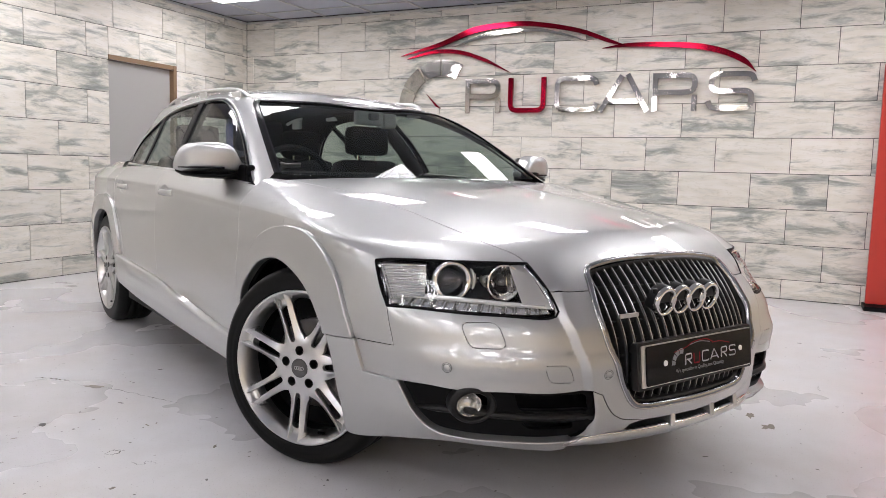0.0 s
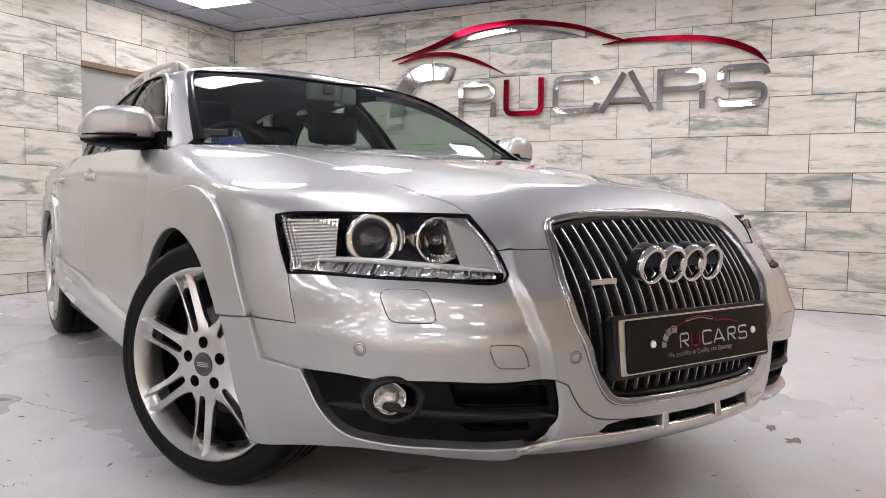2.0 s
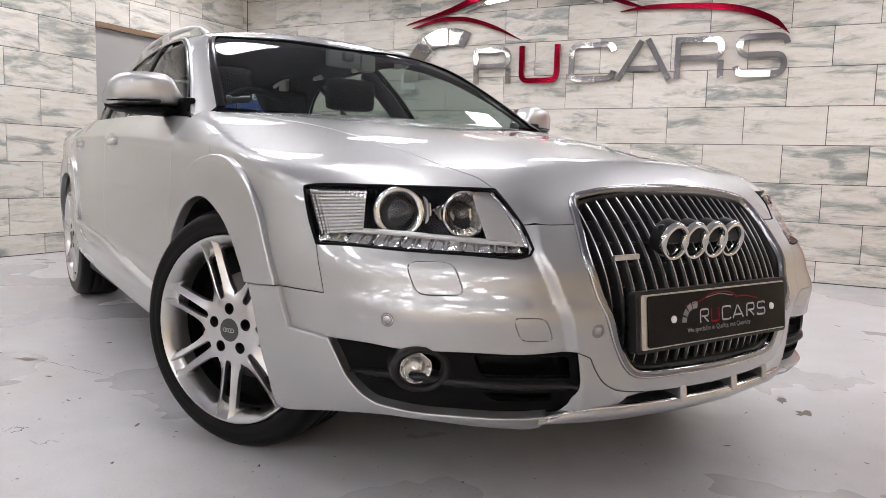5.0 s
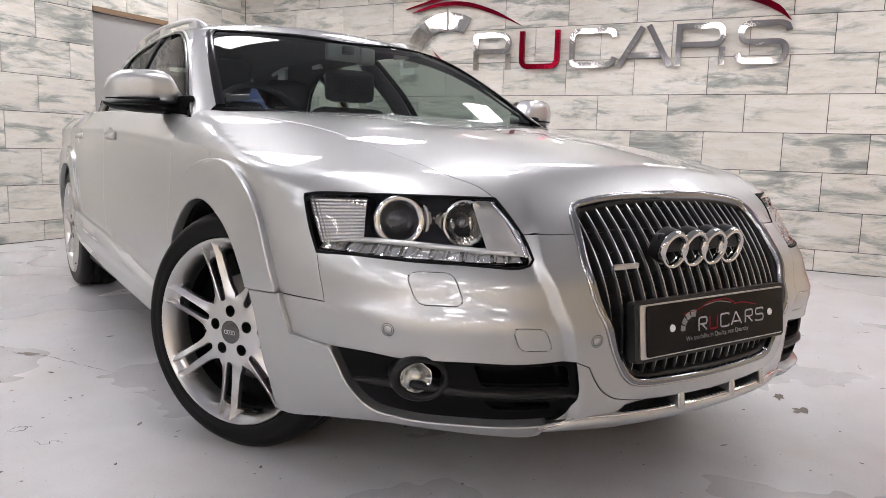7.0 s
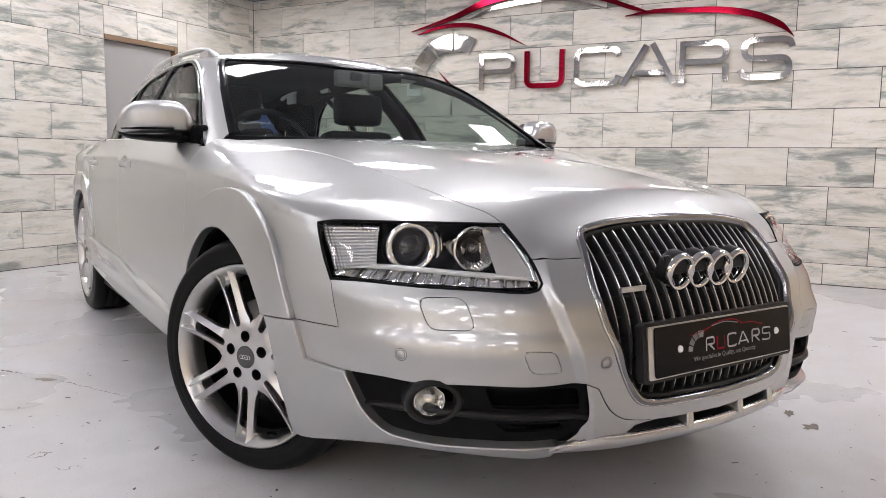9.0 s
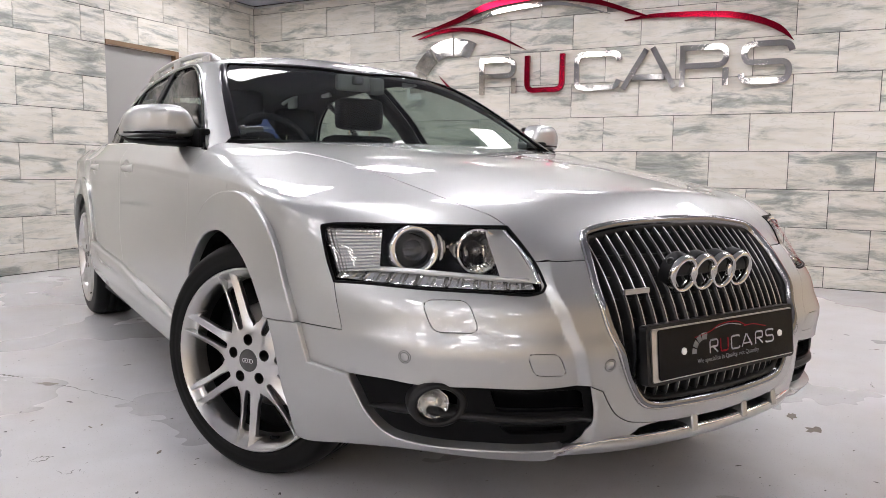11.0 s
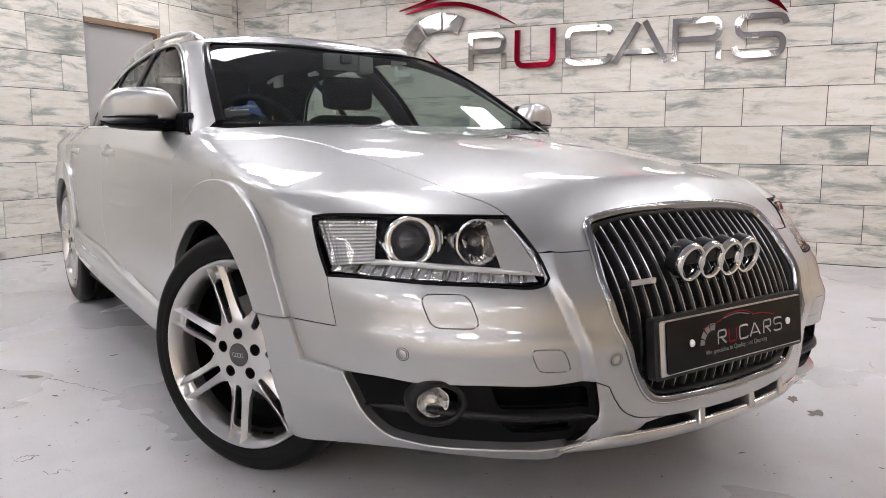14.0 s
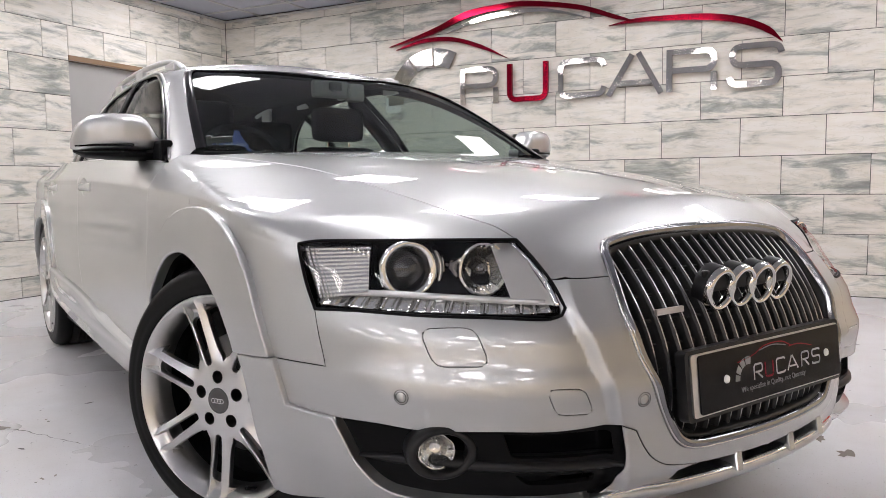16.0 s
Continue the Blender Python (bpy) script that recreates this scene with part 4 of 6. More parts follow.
low.patch([FOG_IN, [FOG_LOW[-1], (-.40, -.893, .283), (-.34, -.92, .295), (-.29, -.935, .305)], [(-.29, -.935, .305), (-.268, -.941, .320), (-.258, -.944, .334)], CHIN[5::-1], [CHIN[0], FOG_TOP[-1]]], (-0.5, -0.85, -0.05), mirror=False, step=0.014, flange=0.02)
low_r = low.make("lower_bumper", PAINT, car)
mirror_of(low_r)


def front_strip(name, xs, rows, material, parent, label="", smooth=True, taper=None):
    """A band across the nose: rows of (height, how far it stands out)."""
    bm = bmesh.new()
    grid_v = []
    for z, out in rows:
        zs = np.full(len(xs), z) if taper is None else 0.262 + (z - 0.262) * (1 - taper)
        P = np.array([(x, -0.9, zz_) for x, zz_ in zip(xs, zs)])
        n = np.array([(0.55 * x, -1, 0) for x in xs])
        S = settle(lower, P, n / np.linalg.norm(n, axis=1, keepdims=True), 0.0, 0.4)
        S[:, 0] = xs
        pad = np.concatenate([np.full(5, S[0, 1]), S[:, 1], np.full(5, S[-1, 1])])
        S[:, 1] = np.convolve(pad, np.ones(11) / 11, 'valid')
        S = S + (n / np.linalg.norm(n, axis=1, keepdims=True)) * (out if np.ndim(out) == 0 else np.array(out)[:, None])
        grid_v.append([bm.verts.new(p) for p in S])
    for a, b in zip(grid_v[:-1], grid_v[1:]):
        for i in range(len(xs) - 1):
            bm.faces.new((a[i], b[i], b[i + 1], a[i + 1]))
    bmesh.ops.recalc_face_normals(bm, faces=bm.faces[:])
    return part(name, bm, material, parent, label, smooth)


XS = np.linspace(-0.455, 0.455, 47)
edge_in = np.clip((np.abs(XS) - 0.33) / 0.125, 0, 1) ** 1.5
front_strip("slot_backing", np.linspace(-0.34, 0.34, 31), [(0.35, -0.03), (0.335, -0.045), (0.29, -0.045)], DARK, car)
skid = front_strip("skid_plate", XS, [(0.312, -0.06), (0.313, -0.012), (0.311, 0.004), (0.305, 0.016 - 0.02 * edge_in), (0.298, 0.022 - 0.02 * edge_in), (0.284, 0.020 - 0.02 * edge_in), (0.268, 0.006 - 0.02 * edge_in), (0.25, -0.03), (0.235, -0.10), (0.23, -0.3)], SATIN, car, "brushed silver skid plate edge", taper=edge_in * 0.55)
front_strip("chrome_strip", XS, [(0.3115, 0.005), (0.3095, 0.011 - 0.011 * edge_in), (0.3055, 0.0165 - 0.016 * edge_in), (0.3045, 0.009)], CHROME, skid, taper=edge_in * 0.55)
for x in (-0.105, 0.085, 0.235):
    bm = bmesh.new()
    y = float(settle(lower, np.array([[x, -0.9, 0.325]]), np.array([0, -1.0, 0]))[0, 1])
    vs = box(bm, x - 0.010, x + 0.010, y - 0.003, y + 0.05, 0.300, 0.336, 0.004)
    for q in bm.verts:
        q.co.x += (q.co.z - 0.32) * 0.3
        q.co.y += (0.336 - q.co.z) * 0.35 * -1
    part("slot_rib", bm, PAINT, car)

# grille
grille = thing("grille", "", "")
grille.parent = car


def loop_both(half):
    """A closed loop over both sides from half of it, given from the middle top to the middle bottom."""
    left = [tuple(p) for p in half]
    return left + [(-p[0], p[1], p[2]) for p in left[::-1] if abs(p[0]) > 1e-6]


half = catmull(GRILLE_TOP, 4)[:-1] + catmull(GRILLE_LOW[::-1], 4)
RIMLOOP = pts_on(lower, resample(np.array(half), 0.012), (-0.15, -0.95, 0.2), 0.0)
RIMLOOP[np.abs(RIMLOOP[:, 0]) < 0.008, 0] = 0.0


def frame_sweep(name, loop, profile, material, parent):
    """Sweep a small profile (inwards, outwards) round the grille loop."""
    L = np.array(loop_both(loop))
    t = np.roll(L, -1, 0) - np.roll(L, 1, 0)
    t /= np.linalg.norm(t, axis=1, keepdims=True)
    n = gradient(lower, L)
    inn = np.cross(t, n)
    c = L.mean(0)
    inn *= np.sign(((c - L) * inn).sum(1))[:, None]
    bm = bmesh.new()
    rings = [[bm.verts.new(L[i] + inn[i] * a + n[i] * b) for a, b in profile] for i in range(len(L))]
    for i in range(len(L)):
        r0, r1 = rings[i], rings[(i + 1) % len(L)]
        for k in range(len(profile) - 1):
            bm.faces.new((r0[k], r1[k], r1[k + 1], r0[k + 1]))
    bmesh.ops.recalc_face_normals(bm, faces=bm.faces[:])
    return part(name, bm, material, parent, "", True)


frame_sweep("chrome_frame", RIMLOOP, [(0.001, -0.02), (0.0015, 0.003), (0.006, 0.008), (0.014, 0.007), (0.019, 0.001), (0.021, -0.03)], DARK_CHROME, grille)
frame_sweep("chrome_bead", RIMLOOP, [(-0.0005, -0.008), (-0.001, 0.003), (0.0015, 0.0055), (0.004, 0.0045), (0.004, -0.005)], EMBLEM, grille)
inner = frame_sweep("inner_frame", RIMLOOP, [(0.0200, -0.006), (0.024, -0.006), (0.027, -0.014), (0.028, -0.05)], GREY_PLASTIC, grille)


def grille_half_width(z):
    return np.interp(z, [.361, .367, .386, .442, .533, .613, .698, .725, .751, .767, .780], [.147, .232, .273, .308, .344, .350, .347, .338, .325, .278, .163]) - 0.024


# backing and slats
bm = bmesh.new()
zz = np.linspace(0.385, 0.765, 16)
rows = []
for z in zz:
    w = grille_half_width(z)
    S = settle(lower, np.array([(x, -0.85, z) for x in np.linspace(-w, w, 13)]), np.array([0, -1.0, 0]), -0.065)
    rows.append([bm.verts.new(p_) for p_ in S])
for a, b in zip(rows[:-1], rows[1:]):
    for i in range(12):
        bm.faces.new((a[i], a[i + 1], b[i + 1], b[i]))
part("mesh_backing", bm, GLOSS_BLACK, grille)
SLATS = 20
for k in range(SLATS):
    x = -0.322 + 0.644 * (k + 0.5) / SLATS
    zs = [z for z in np.linspace(0.378, 0.772, 40) if grille_half_width(z) > abs(x)]
    zs = np.linspace(zs[0] - 0.006, zs[-1] + 0.006, 14)
    P = np.array([(x, -0.87, z) for z in zs])
    S = settle(lower, P, np.array([0, -1.0, 0]), -0.016)
    S[:, 1] = np.polyval(np.polyfit(zs, S[:, 1], 2), zs)
    bm = bmesh.new()
    cols = []
    for p in S:
        cols.append([bm.verts.new((x + dx, p[1] + dy, p[2])) for dx, dy in ((-0.0052, 0.05), (-0.0042, 0.006), (-0.0017, 0.0), (0.0017, 0.0), (0.0042, 0.006), (0.0052, 0.05))])
    for a, b in zip(cols[:-1], cols[1:]):
        for i in range(5):
            bm.faces.new((a[i], a[i + 1], b[i + 1], b[i]))
    for f_ in bm.faces:
        f_.material_index = 0
    bm.faces.ensure_lookup_table()
    for i, f_ in enumerate(bm.faces):
        f_.material_index = 1 if i % 5 == 2 else 0
    bmesh.ops.recalc_face_normals(bm, faces=bm.faces[:])
    part("slat", bm, [SLAT_SIDE, SLAT_EDGE], grille)
for z in (0.43, 0.475, 0.52, 0.565, 0.61, 0.655, 0.70, 0.745):
    w = grille_half_width(z)
    xs = np.linspace(-w, w, 15)
    S = settle(lower, np.array([(x, -0.87, z) for x in xs]), np.array([0, -1.0, 0]), -0.036)
    bm = bmesh.new()
    tube(bm, S, 0.004, 6)
    part("cross_bar", bm, GREY_PLASTIC, grille)

# four interlocking plain rings on the grille, and the small badge bar
emblem_y = -0.936
for k in range(4):
    bm = bmesh.new()
    x = -0.1065 + 0.071 * k
    lathe(bm, [(0.0320, -0.004), (0.0315, 0.005), (0.0335, 0.010), (0.0375, 0.0135), (0.0415, 0.0130), (0.0455, 0.009), (0.0475, 0.003), (0.0470, -0.004)], 48, pose(x, emblem_y + 0.012 + 0.03 * (x * x / 0.0113 * 0.1) + 0.0012 * (k % 2), 0.660, 101, 0, 0))
    part("emblem_ring", bm, EMBLEM, grille, "plain chrome ring", True)
bm = bmesh.new()
for k in range(4):
    lathe(bm, [(0.034, -0.004), (0.034, 0.002), (0.047, 0.001), (0.048, -0.006), (0.048, -0.03)], 40, pose(-0.1065 + 0.071 * k, emblem_y + 0.014, 0.660, 101, 0, 0))
box(bm, -0.148, 0.148, emblem_y + 0.014, emblem_y + 0.03, 0.655, 0.700, 0.006)
part("emblem_mount", bm, GREY_PLASTIC, grille, "", True)
bm = bmesh.new()
S = settle(lower, np.array([(-0.281, -0.87, 0.628), (-0.212, -0.87, 0.632)]), np.array([0, -1.0, 0]), -0.008)
box(bm, 0, 0.070, -0.004, 0.004, -0.006, 0.006, 0.0015, Matrix.Translation(S[0]) @ pose(0, 0, 0, 0, -2, math.degrees(math.atan2(S[1][1] - S[0][1], 0.07))))
part("badge_bar", bm, SATIN, grille)

# number plate
plate = thing("number_plate", "", "")
plate.parent = car
PM = pose(-0.004, -0.976, 0.496, -6.0)
plate.matrix_local = PM


def rounded_plate(bm, w, h, y0, y1, r, seg=5):
    pts = []
    for cx, cz, a in ((w - r, h - r, 0), (-w + r, h - r, 90), (-w + r, -h + r, 180), (w - r, -h + r, 270)):
        pts += [(cx + r * math.cos(math.radians(a + 90 * k / seg)), cz + r * math.sin(math.radians(a + 90 * k / seg))) for k in range(seg + 1)]
    f0 = [bm.verts.new((x, y0, z)) for x, z in pts]
    f1 = [bm.verts.new((x, y1, z)) for x, z in pts]
    bm.faces.new(f0)
    bm.faces.new(f1[::-1])
    for i in range(len(pts)):
        j = (i + 1) % len(pts)
        bm.faces.new((f0[i], f1[i], f1[j], f0[j]))
    bmesh.ops.recalc_face_normals(bm, faces=bm.faces[:])


bm = bmesh.new()
rounded_plate(bm, 0.279, 0.067, -0.002, 0.02, 0.012)
part("plate_holder", bm, GREY_PLASTIC, plate)
bm = bmesh.new()
rounded_plate(bm, 0.2665, 0.0590, -0.006, -0.0022, 0.006)
part("plate_edge", bm, SATIN, plate)
bm = bmesh.new()
rounded_plate(bm, 0.2560, 0.0560, -0.0085, -0.0055, 0.006)
part("plate_board", bm, GLOSS_BLACK, plate).data.transform(pose(0.0085, 0, 0))
for x in (-0.164, 0.207):
    bm = bmesh.new()
    lathe(bm, [(0.0, 0.004), (0.004, 0.004), (0.0075, 0.003), (0.0085, 0.0)], 20, pose(x, -0.0085, 0.0, 90))
    part("screw_cap", bm, WHITE, plate, "white screw cap")
GREY_PRINT = mat("grey_print", (0.19, 0.19, 0.19), 0.5)


text_mesh("plate_slogan", "We specialise in Quality, not Quantity", 0.0152, pose(0.0, -0.0090, -0.030, 90), GREY_PRINT, plate)


def plate_band(path, w, material, name="printed_line"):
    P = np.array(catmull(path, 6)) if len(path) > 2 else np.array(path, float)
    t = np.gradient(P, axis=0)
    t /= np.linalg.norm(t, axis=1, keepdims=True)
    n = np.stack([-t[:, 1], t[:, 0]], 1)
    bm = bmesh.new()
    a = [bm.verts.new((p[0], -0.0089, p[1])) for p in P + n * w / 2]
    b = [bm.verts.new((p[0], -0.0089, p[1])) for p in P - n * w / 2]
    for i in range(len(P) - 1):
        bm.faces.new((a[i], a[i + 1], b[i + 1], b[i]))
    for f_ in bm.faces:
        f_.normal_update()
        if f_.normal.y > 0:
            f_.normal_flip()
    part(name, bm, material, plate)


plate_band([(-0.125, 0.026), (-0.07, 0.034), (-0.03, 0.047), (0.03, 0.048), (0.07, 0.034)], 0.0022, RED)
plate_band([(0.06, 0.034), (0.10, 0.034), (0.15, 0.024)], 0.0022, RED)
plate_band([(-0.05, 0.040), (0.0, 0.045), (0.05, 0.038)], 0.0022, GREY_PRINT)
for a0, a1 in ((178, 160), (156, 134), (130, 108), (104, 76)):
    plate_band([(-0.090 + 0.038 * math.cos(math.radians(a)), -0.012 + 0.038 * math.sin(math.radians(a))) for a in np.linspace(a0, a1, 5)], 0.016, GREY_PRINT)
WHITE_PRINT = mat("white_print", (0.36, 0.36, 0.365), 0.5)


def plate_bar(pts, material):
    plate_band([tuple(q) for q in soft_path(pts, 0.007)], 0.0042, material)


PB, PT = -0.0165, 0.0135        # arches, a trough, a hoop, a gable and a double bend, as on the wall
for x0 in (-0.071, 0.106):
    plate_bar([(x0, PB), (x0, PT), (x0 + 0.029, PT), (x0 + 0.029, -0.002), (x0 + 0.004, -0.002)], WHITE_PRINT)
    plate_bar([(x0 + 0.012, -0.003), (x0 + 0.029, PB)], WHITE_PRINT)
plate_bar([(-0.031, PT), (-0.031, PB), (-0.003, PB), (-0.003, PT)], RED)
plate_bar([(0.042, PT - 0.004), (0.040, PT), (0.010, PT), (0.010, PB), (0.040, PB), (0.042, PB + 0.004)], WHITE_PRINT)
plate_band([(0.051, PB), (0.068, PT)], 0.0042, WHITE_PRINT)
plate_band([(0.070, PT), (0.091, PB)], 0.0042, WHITE_PRINT)
plate_band([(0.058, -0.009), (0.084, -0.009)], 0.0036, WHITE_PRINT)
plate_bar([(0.180, PT - 0.004), (0.178, PT), (0.149, PT), (0.149, -0.0015), (0.180, -0.0015), (0.180, PB), (0.150, PB), (0.148, PB + 0.004)], WHITE_PRINT)

# parking sensors
for p in ((-.724, -.69, .492), (-.352, -.935, .48)):
    for s in (1, -1):
        S = settle(lower, np.array([p]), np.array([-0.5, -0.85, 0.0]))[0]
        N = gradient(lower, S[None])[0]
        S, N = S * np.array([s, 1, 1]), N * np.array([s, 1, 1])
        m = Matrix.Translation(S) @ Vector(N).to_track_quat("Z", "Y").to_matrix().to_4x4()
        bm = bmesh.new()
        lathe(bm, [(0.0, 0.0025), (0.008, 0.0022), (0.0095, 0.0005), (0.0105, 0.0005), (0.012, 0.0018), (0.0135, -0.001)], 24, m)
        sensor = part("parking_sensor", bm, PAINT, bumper_ob, "", True)
        # flat black rings paint in the shaded gaps round the sensor
        bm = bmesh.new()
        lathe(bm, [(0.0096, 0.0009), (0.0106, 0.0009)], 24, m)
        lathe(bm, [(0.0134, 0.0002), (0.0146, 0.0002)], 24, m)
        part("sensor_seal", bm, DARK, sensor)


# fog lamp recess, blade and lamp
INDICATOR = mat("indicator_clear", (0.68, 0.68, 0.67), 0.20, 0.85)
WEDGE = mat("lamp_trim_grey", (0.58, 0.57, 0.555), 0.34, 0.6)
DAY_LIGHT = mat("light_cell", (0.74, 0.74, 0.73), 0.17, 0.9)
TRAY = mat("lamp_tray", (0.50, 0.50, 0.49), 0.24, 0.85)


def fog_unit():
    loop = [FOG_TOP, FOG_IN, FOG_LOW[::-1]]
    A = round_corners([(-.595, -.814, .428), (-.402, -.909, .424), (-.390, -.909, .368), (-.575, -.820, .374)], 0.012)
    B = round_corners([(-.575, -.816, .350), (-.424, -.885, .345), (-.424, -.883, .320), (-.545, -.828, .322)], 0.010)
    ROUND = [(-.664 + 0.040 * math.cos(t), -.735 - 0.030 * math.cos(t), .392 + 0.036 * math.sin(t)) for t in np.linspace(0, 2 * math.pi, 33)]
    b = Skin(lower).patch(loop, (-0.6, -0.8, 0.0), holes=[A, B, ROUND], mirror=False, step=0.016, out=-0.014, gap=-0.003, flange=0.012).make("fog_insert", DARK, car)
    w = Skin(lower).patch(loop, (-0.6, -0.8, 0.0), mirror=False, step=0.03, out=-0.075, gap=0.0, flange=0).make("fog_duct", GLOSS_BLACK, b)
    bm = bmesh.new()
    line = [(-.778, -.60, .362), (-.74, -.665, .368), (-.70, -.718, .370), (-.65, -.77, .367), (-.60, -.812, .364), (-.50, -.875, .359), (-.42, -.912, .356), (-.365, -.93, .355)]
    C = np.array(catmull(line, 5))
    S = settle(lower, C, np.array([-0.6, -0.8, 0]) / 1.0, -0.006)
    N = gradient(lower, S)
    prof = [(-0.05, 0.008), (-0.01, 0.010), (0.0, 0.004), (0.001, -0.004), (-0.008, -0.012), (-0.05, -0.014)]
    rows_ = []
    for i, (p, n) in enumerate(zip(S, N)):
        k = 0.25 + 0.75 * min(1, i / 5, (len(S) - 1 - i) / 5)
        rows_.append([bm.verts.new(p + n * a * (1 if a < 0 else 1) + np.array([0, 0, 1.0]) * c * k) for a, c in prof])
    for r0, r1 in zip(rows_[:-1], rows_[1:]):
        for k in range(len(prof) - 1):
            bm.faces.new((r0[k], r1[k], r1[k + 1], r0[k + 1]))
    bmesh.ops.recalc_face_normals(bm, faces=bm.faces[:])
    bl = part("blade", bm, GREY_PLASTIC, b, "", True)
    c = settle(lower, np.array([(-.664, -.735, .392)]), np.array([-0.6, -0.8, 0]), 0.006)[0]
    m = Matrix.Translation(c) @ Vector((-0.42, -0.90, 0.02)).to_track_quat("Z", "Y").to_matrix().to_4x4() @ Matrix.Diagonal((1.15, 0.86, 1, 1))
    bm = bmesh.new()
    lathe(bm, [(0.041, -0.03), (0.041, 0.0), (0.044, 0.004), (0.050, 0.005), (0.056, 0.0), (0.058, -0.02), (0.058, -0.05)], 40, m)
    bz = part("fog_bezel", bm, GREY_PLASTIC, b, "", True)
    m2 = m @ pose(-0.008, 0, -0.016) @ Matrix.Diagonal((0.84, 1.10, 1, 1))
    bm = bmesh.new()
    lathe(bm, [(0.0, -0.022), (0.010, -0.021), (0.022, -0.012), (0.030, 0.0), (0.033, 0.004), (0.035, 0.004)], 32, m2)
    for v_ in bm.verts:
        v_.co += Vector(noise.noise_vector(v_.co * 70.0)) * 0.0025
    rf = part("fog_reflector", bm, DAY_LIGHT, b, "", False)
    bm = bmesh.new()
    lathe(bm, [(0.0, 0.012), (0.014, 0.010), (0.026, 0.006), (0.034, 0.002)], 32, m2)
    ln = part("fog_lens", bm, CLEAR, b, "", True)
    nb = mirror_of(b)
    for o in (w, bl, bz, rf, ln):
        mirror_of(o).parent = nb


fog_unit()


# headlamps
def headlamp_unit():
    loop = [HEADLAMP, HEAD_IN, [HEAD_IN[-1], HEAD_LOW[0]], HEAD_LOW, HEAD_OUT, [HEAD_OUT[-1], HEADLAMP[0]]]
    D = (-0.7, -0.7, 0.12)
    lens = Skin(lower).patch(loop, D, mirror=False, step=0.02, out=-0.001, gap=0.003, flange=0).make("headlamp_lens", CLEAR, car)
    lens.visible_shadow = False
    back = Skin(lower).patch(loop, D, mirror=False, step=0.03, out=-0.085, gap=0.0, flange=0, reach=0.5).make("lamp_back", GLOSS_BLACK, lens)
    wl = Skin(lower)
    wl.patch(loop, D, mirror=False, step=0.02, out=-0.002, gap=0.002, flange=0.09)
    wl.t, wl.v, wl.n, wl.m = [t - len(wl.v[0]) for t in wl.t[1:]], wl.v[1:], wl.n[1:], wl.m[1:]
    box_ = wl.make("lamp_housing", GLOSS_BLACK, lens)
    made = [back, box_]
    # black rubber edge
    L = np.array([p for c in loop for p in resample(np.array(catmull(c, 5)), 0.012)[:-1]])
    bm = bmesh.new()
    S = settle(lower, L, np.array(D) / np.linalg.norm(D), -0.001)
    tube(bm, S, 0.0034, 8, closed=True)
    made.append(part("lamp_seal", bm, DARK, lens, "", True))
    fwd = Vector((-0.30, -0.95, 0.05))
    Q = fwd.to_track_quat("Z", "Y").to_matrix().to_4x4()

    def at(p, out):
        return Matrix.Translation(settle(lower, np.array([p]), np.array(D) / np.linalg.norm(D), out)[0]) @ Q
    dn = np.array(D) / np.linalg.norm(D)
    m = at((-.654, -.597, .714), -0.062) @ Matrix.Diagonal((1.16, 1.16, 1, 1))
    bm = bmesh.new()
    lathe(bm, [(0.034, -0.03), (0.0345, 0.010), (0.038, 0.020), (0.046, 0.025), (0.050, 0.021), (0.052, -0.03)], 48, m)
    made.append(part("projector_ring", bm, CHROME, lens, "", True))
    bm = bmesh.new()
    lathe(bm, [(0.0, 0.022), (0.012, 0.020), (0.022, 0.013), (0.030, 0.002), (0.034, -0.010), (0.036, -0.012)], 40, m)
    made.append(part("projector_lens", bm, PROJECTOR, lens, "", True))
    for rr, oo, mt in ((0.055, 0.016, SATIN), (0.063, 0.008, CHROME), (0.071, 0.0, SATIN)):
        bm = bmesh.new()
        lathe(bm, [(rr, -0.05), (rr, oo), (rr + 0.002, oo + 0.003), (rr + 0.0055, oo), (rr + 0.0065, -0.06)], 48, m, math.radians(-60), math.radians(75))
        made.append(part("lamp_trim_ring", bm, mt, lens, "", True))
    m = at((-.540, -.690, .714), -0.058)
    bm = bmesh.new()
    lathe(bm, [(0.010, -0.032), (0.018, -0.026), (0.024, -0.022), (0.031, -0.010), (0.036, -0.002), (0.043, 0.014), (0.048, 0.022), (0.052, 0.021), (0.054, 0.012), (0.055, -0.03)], 28, m)
    for v_ in bm.verts:
        v_.co += Vector(noise.noise_vector(v_.co * 60.0)) * 0.0010
    made.append(part("main_beam_reflector", bm, REFLECTOR, lens, "", False))
    bm = bmesh.new()
    lathe(bm, [(0.0, 0.010), (0.009, 0.008), (0.012, 0.0), (0.012, -0.02)], 20, m)
    made.append(part("bulb_holder", bm, DARK_CHROME, lens, "", True))

    def quad_skin(name, corners, out, nx, nz, relief, material, label=""):
        """A panel inside the lamp spanned by four corners, with raised cells."""
        o = settle(lower, np.array(corners), dn, out)
        bm = bmesh.new()
        a, b = np.meshgrid(np.linspace(0, 1, nz + 1), np.linspace(0, 1, nx + 1), indexing="ij")
        a, b = a.ravel()[:, None], b.ravel()[:, None]
        Q_ = settle(lower, (o[0] * (1 - b) + o[1] * b) * (1 - a) + (o[3] * (1 - b) + o[2] * b) * a, dn, out)
        vv = [[bm.verts.new(Q_[i * (nx + 1) + j] + dn * relief * (i % 2 + 0.8 * (j % 2))) for j in range(nx + 1)] for i in range(nz + 1)]
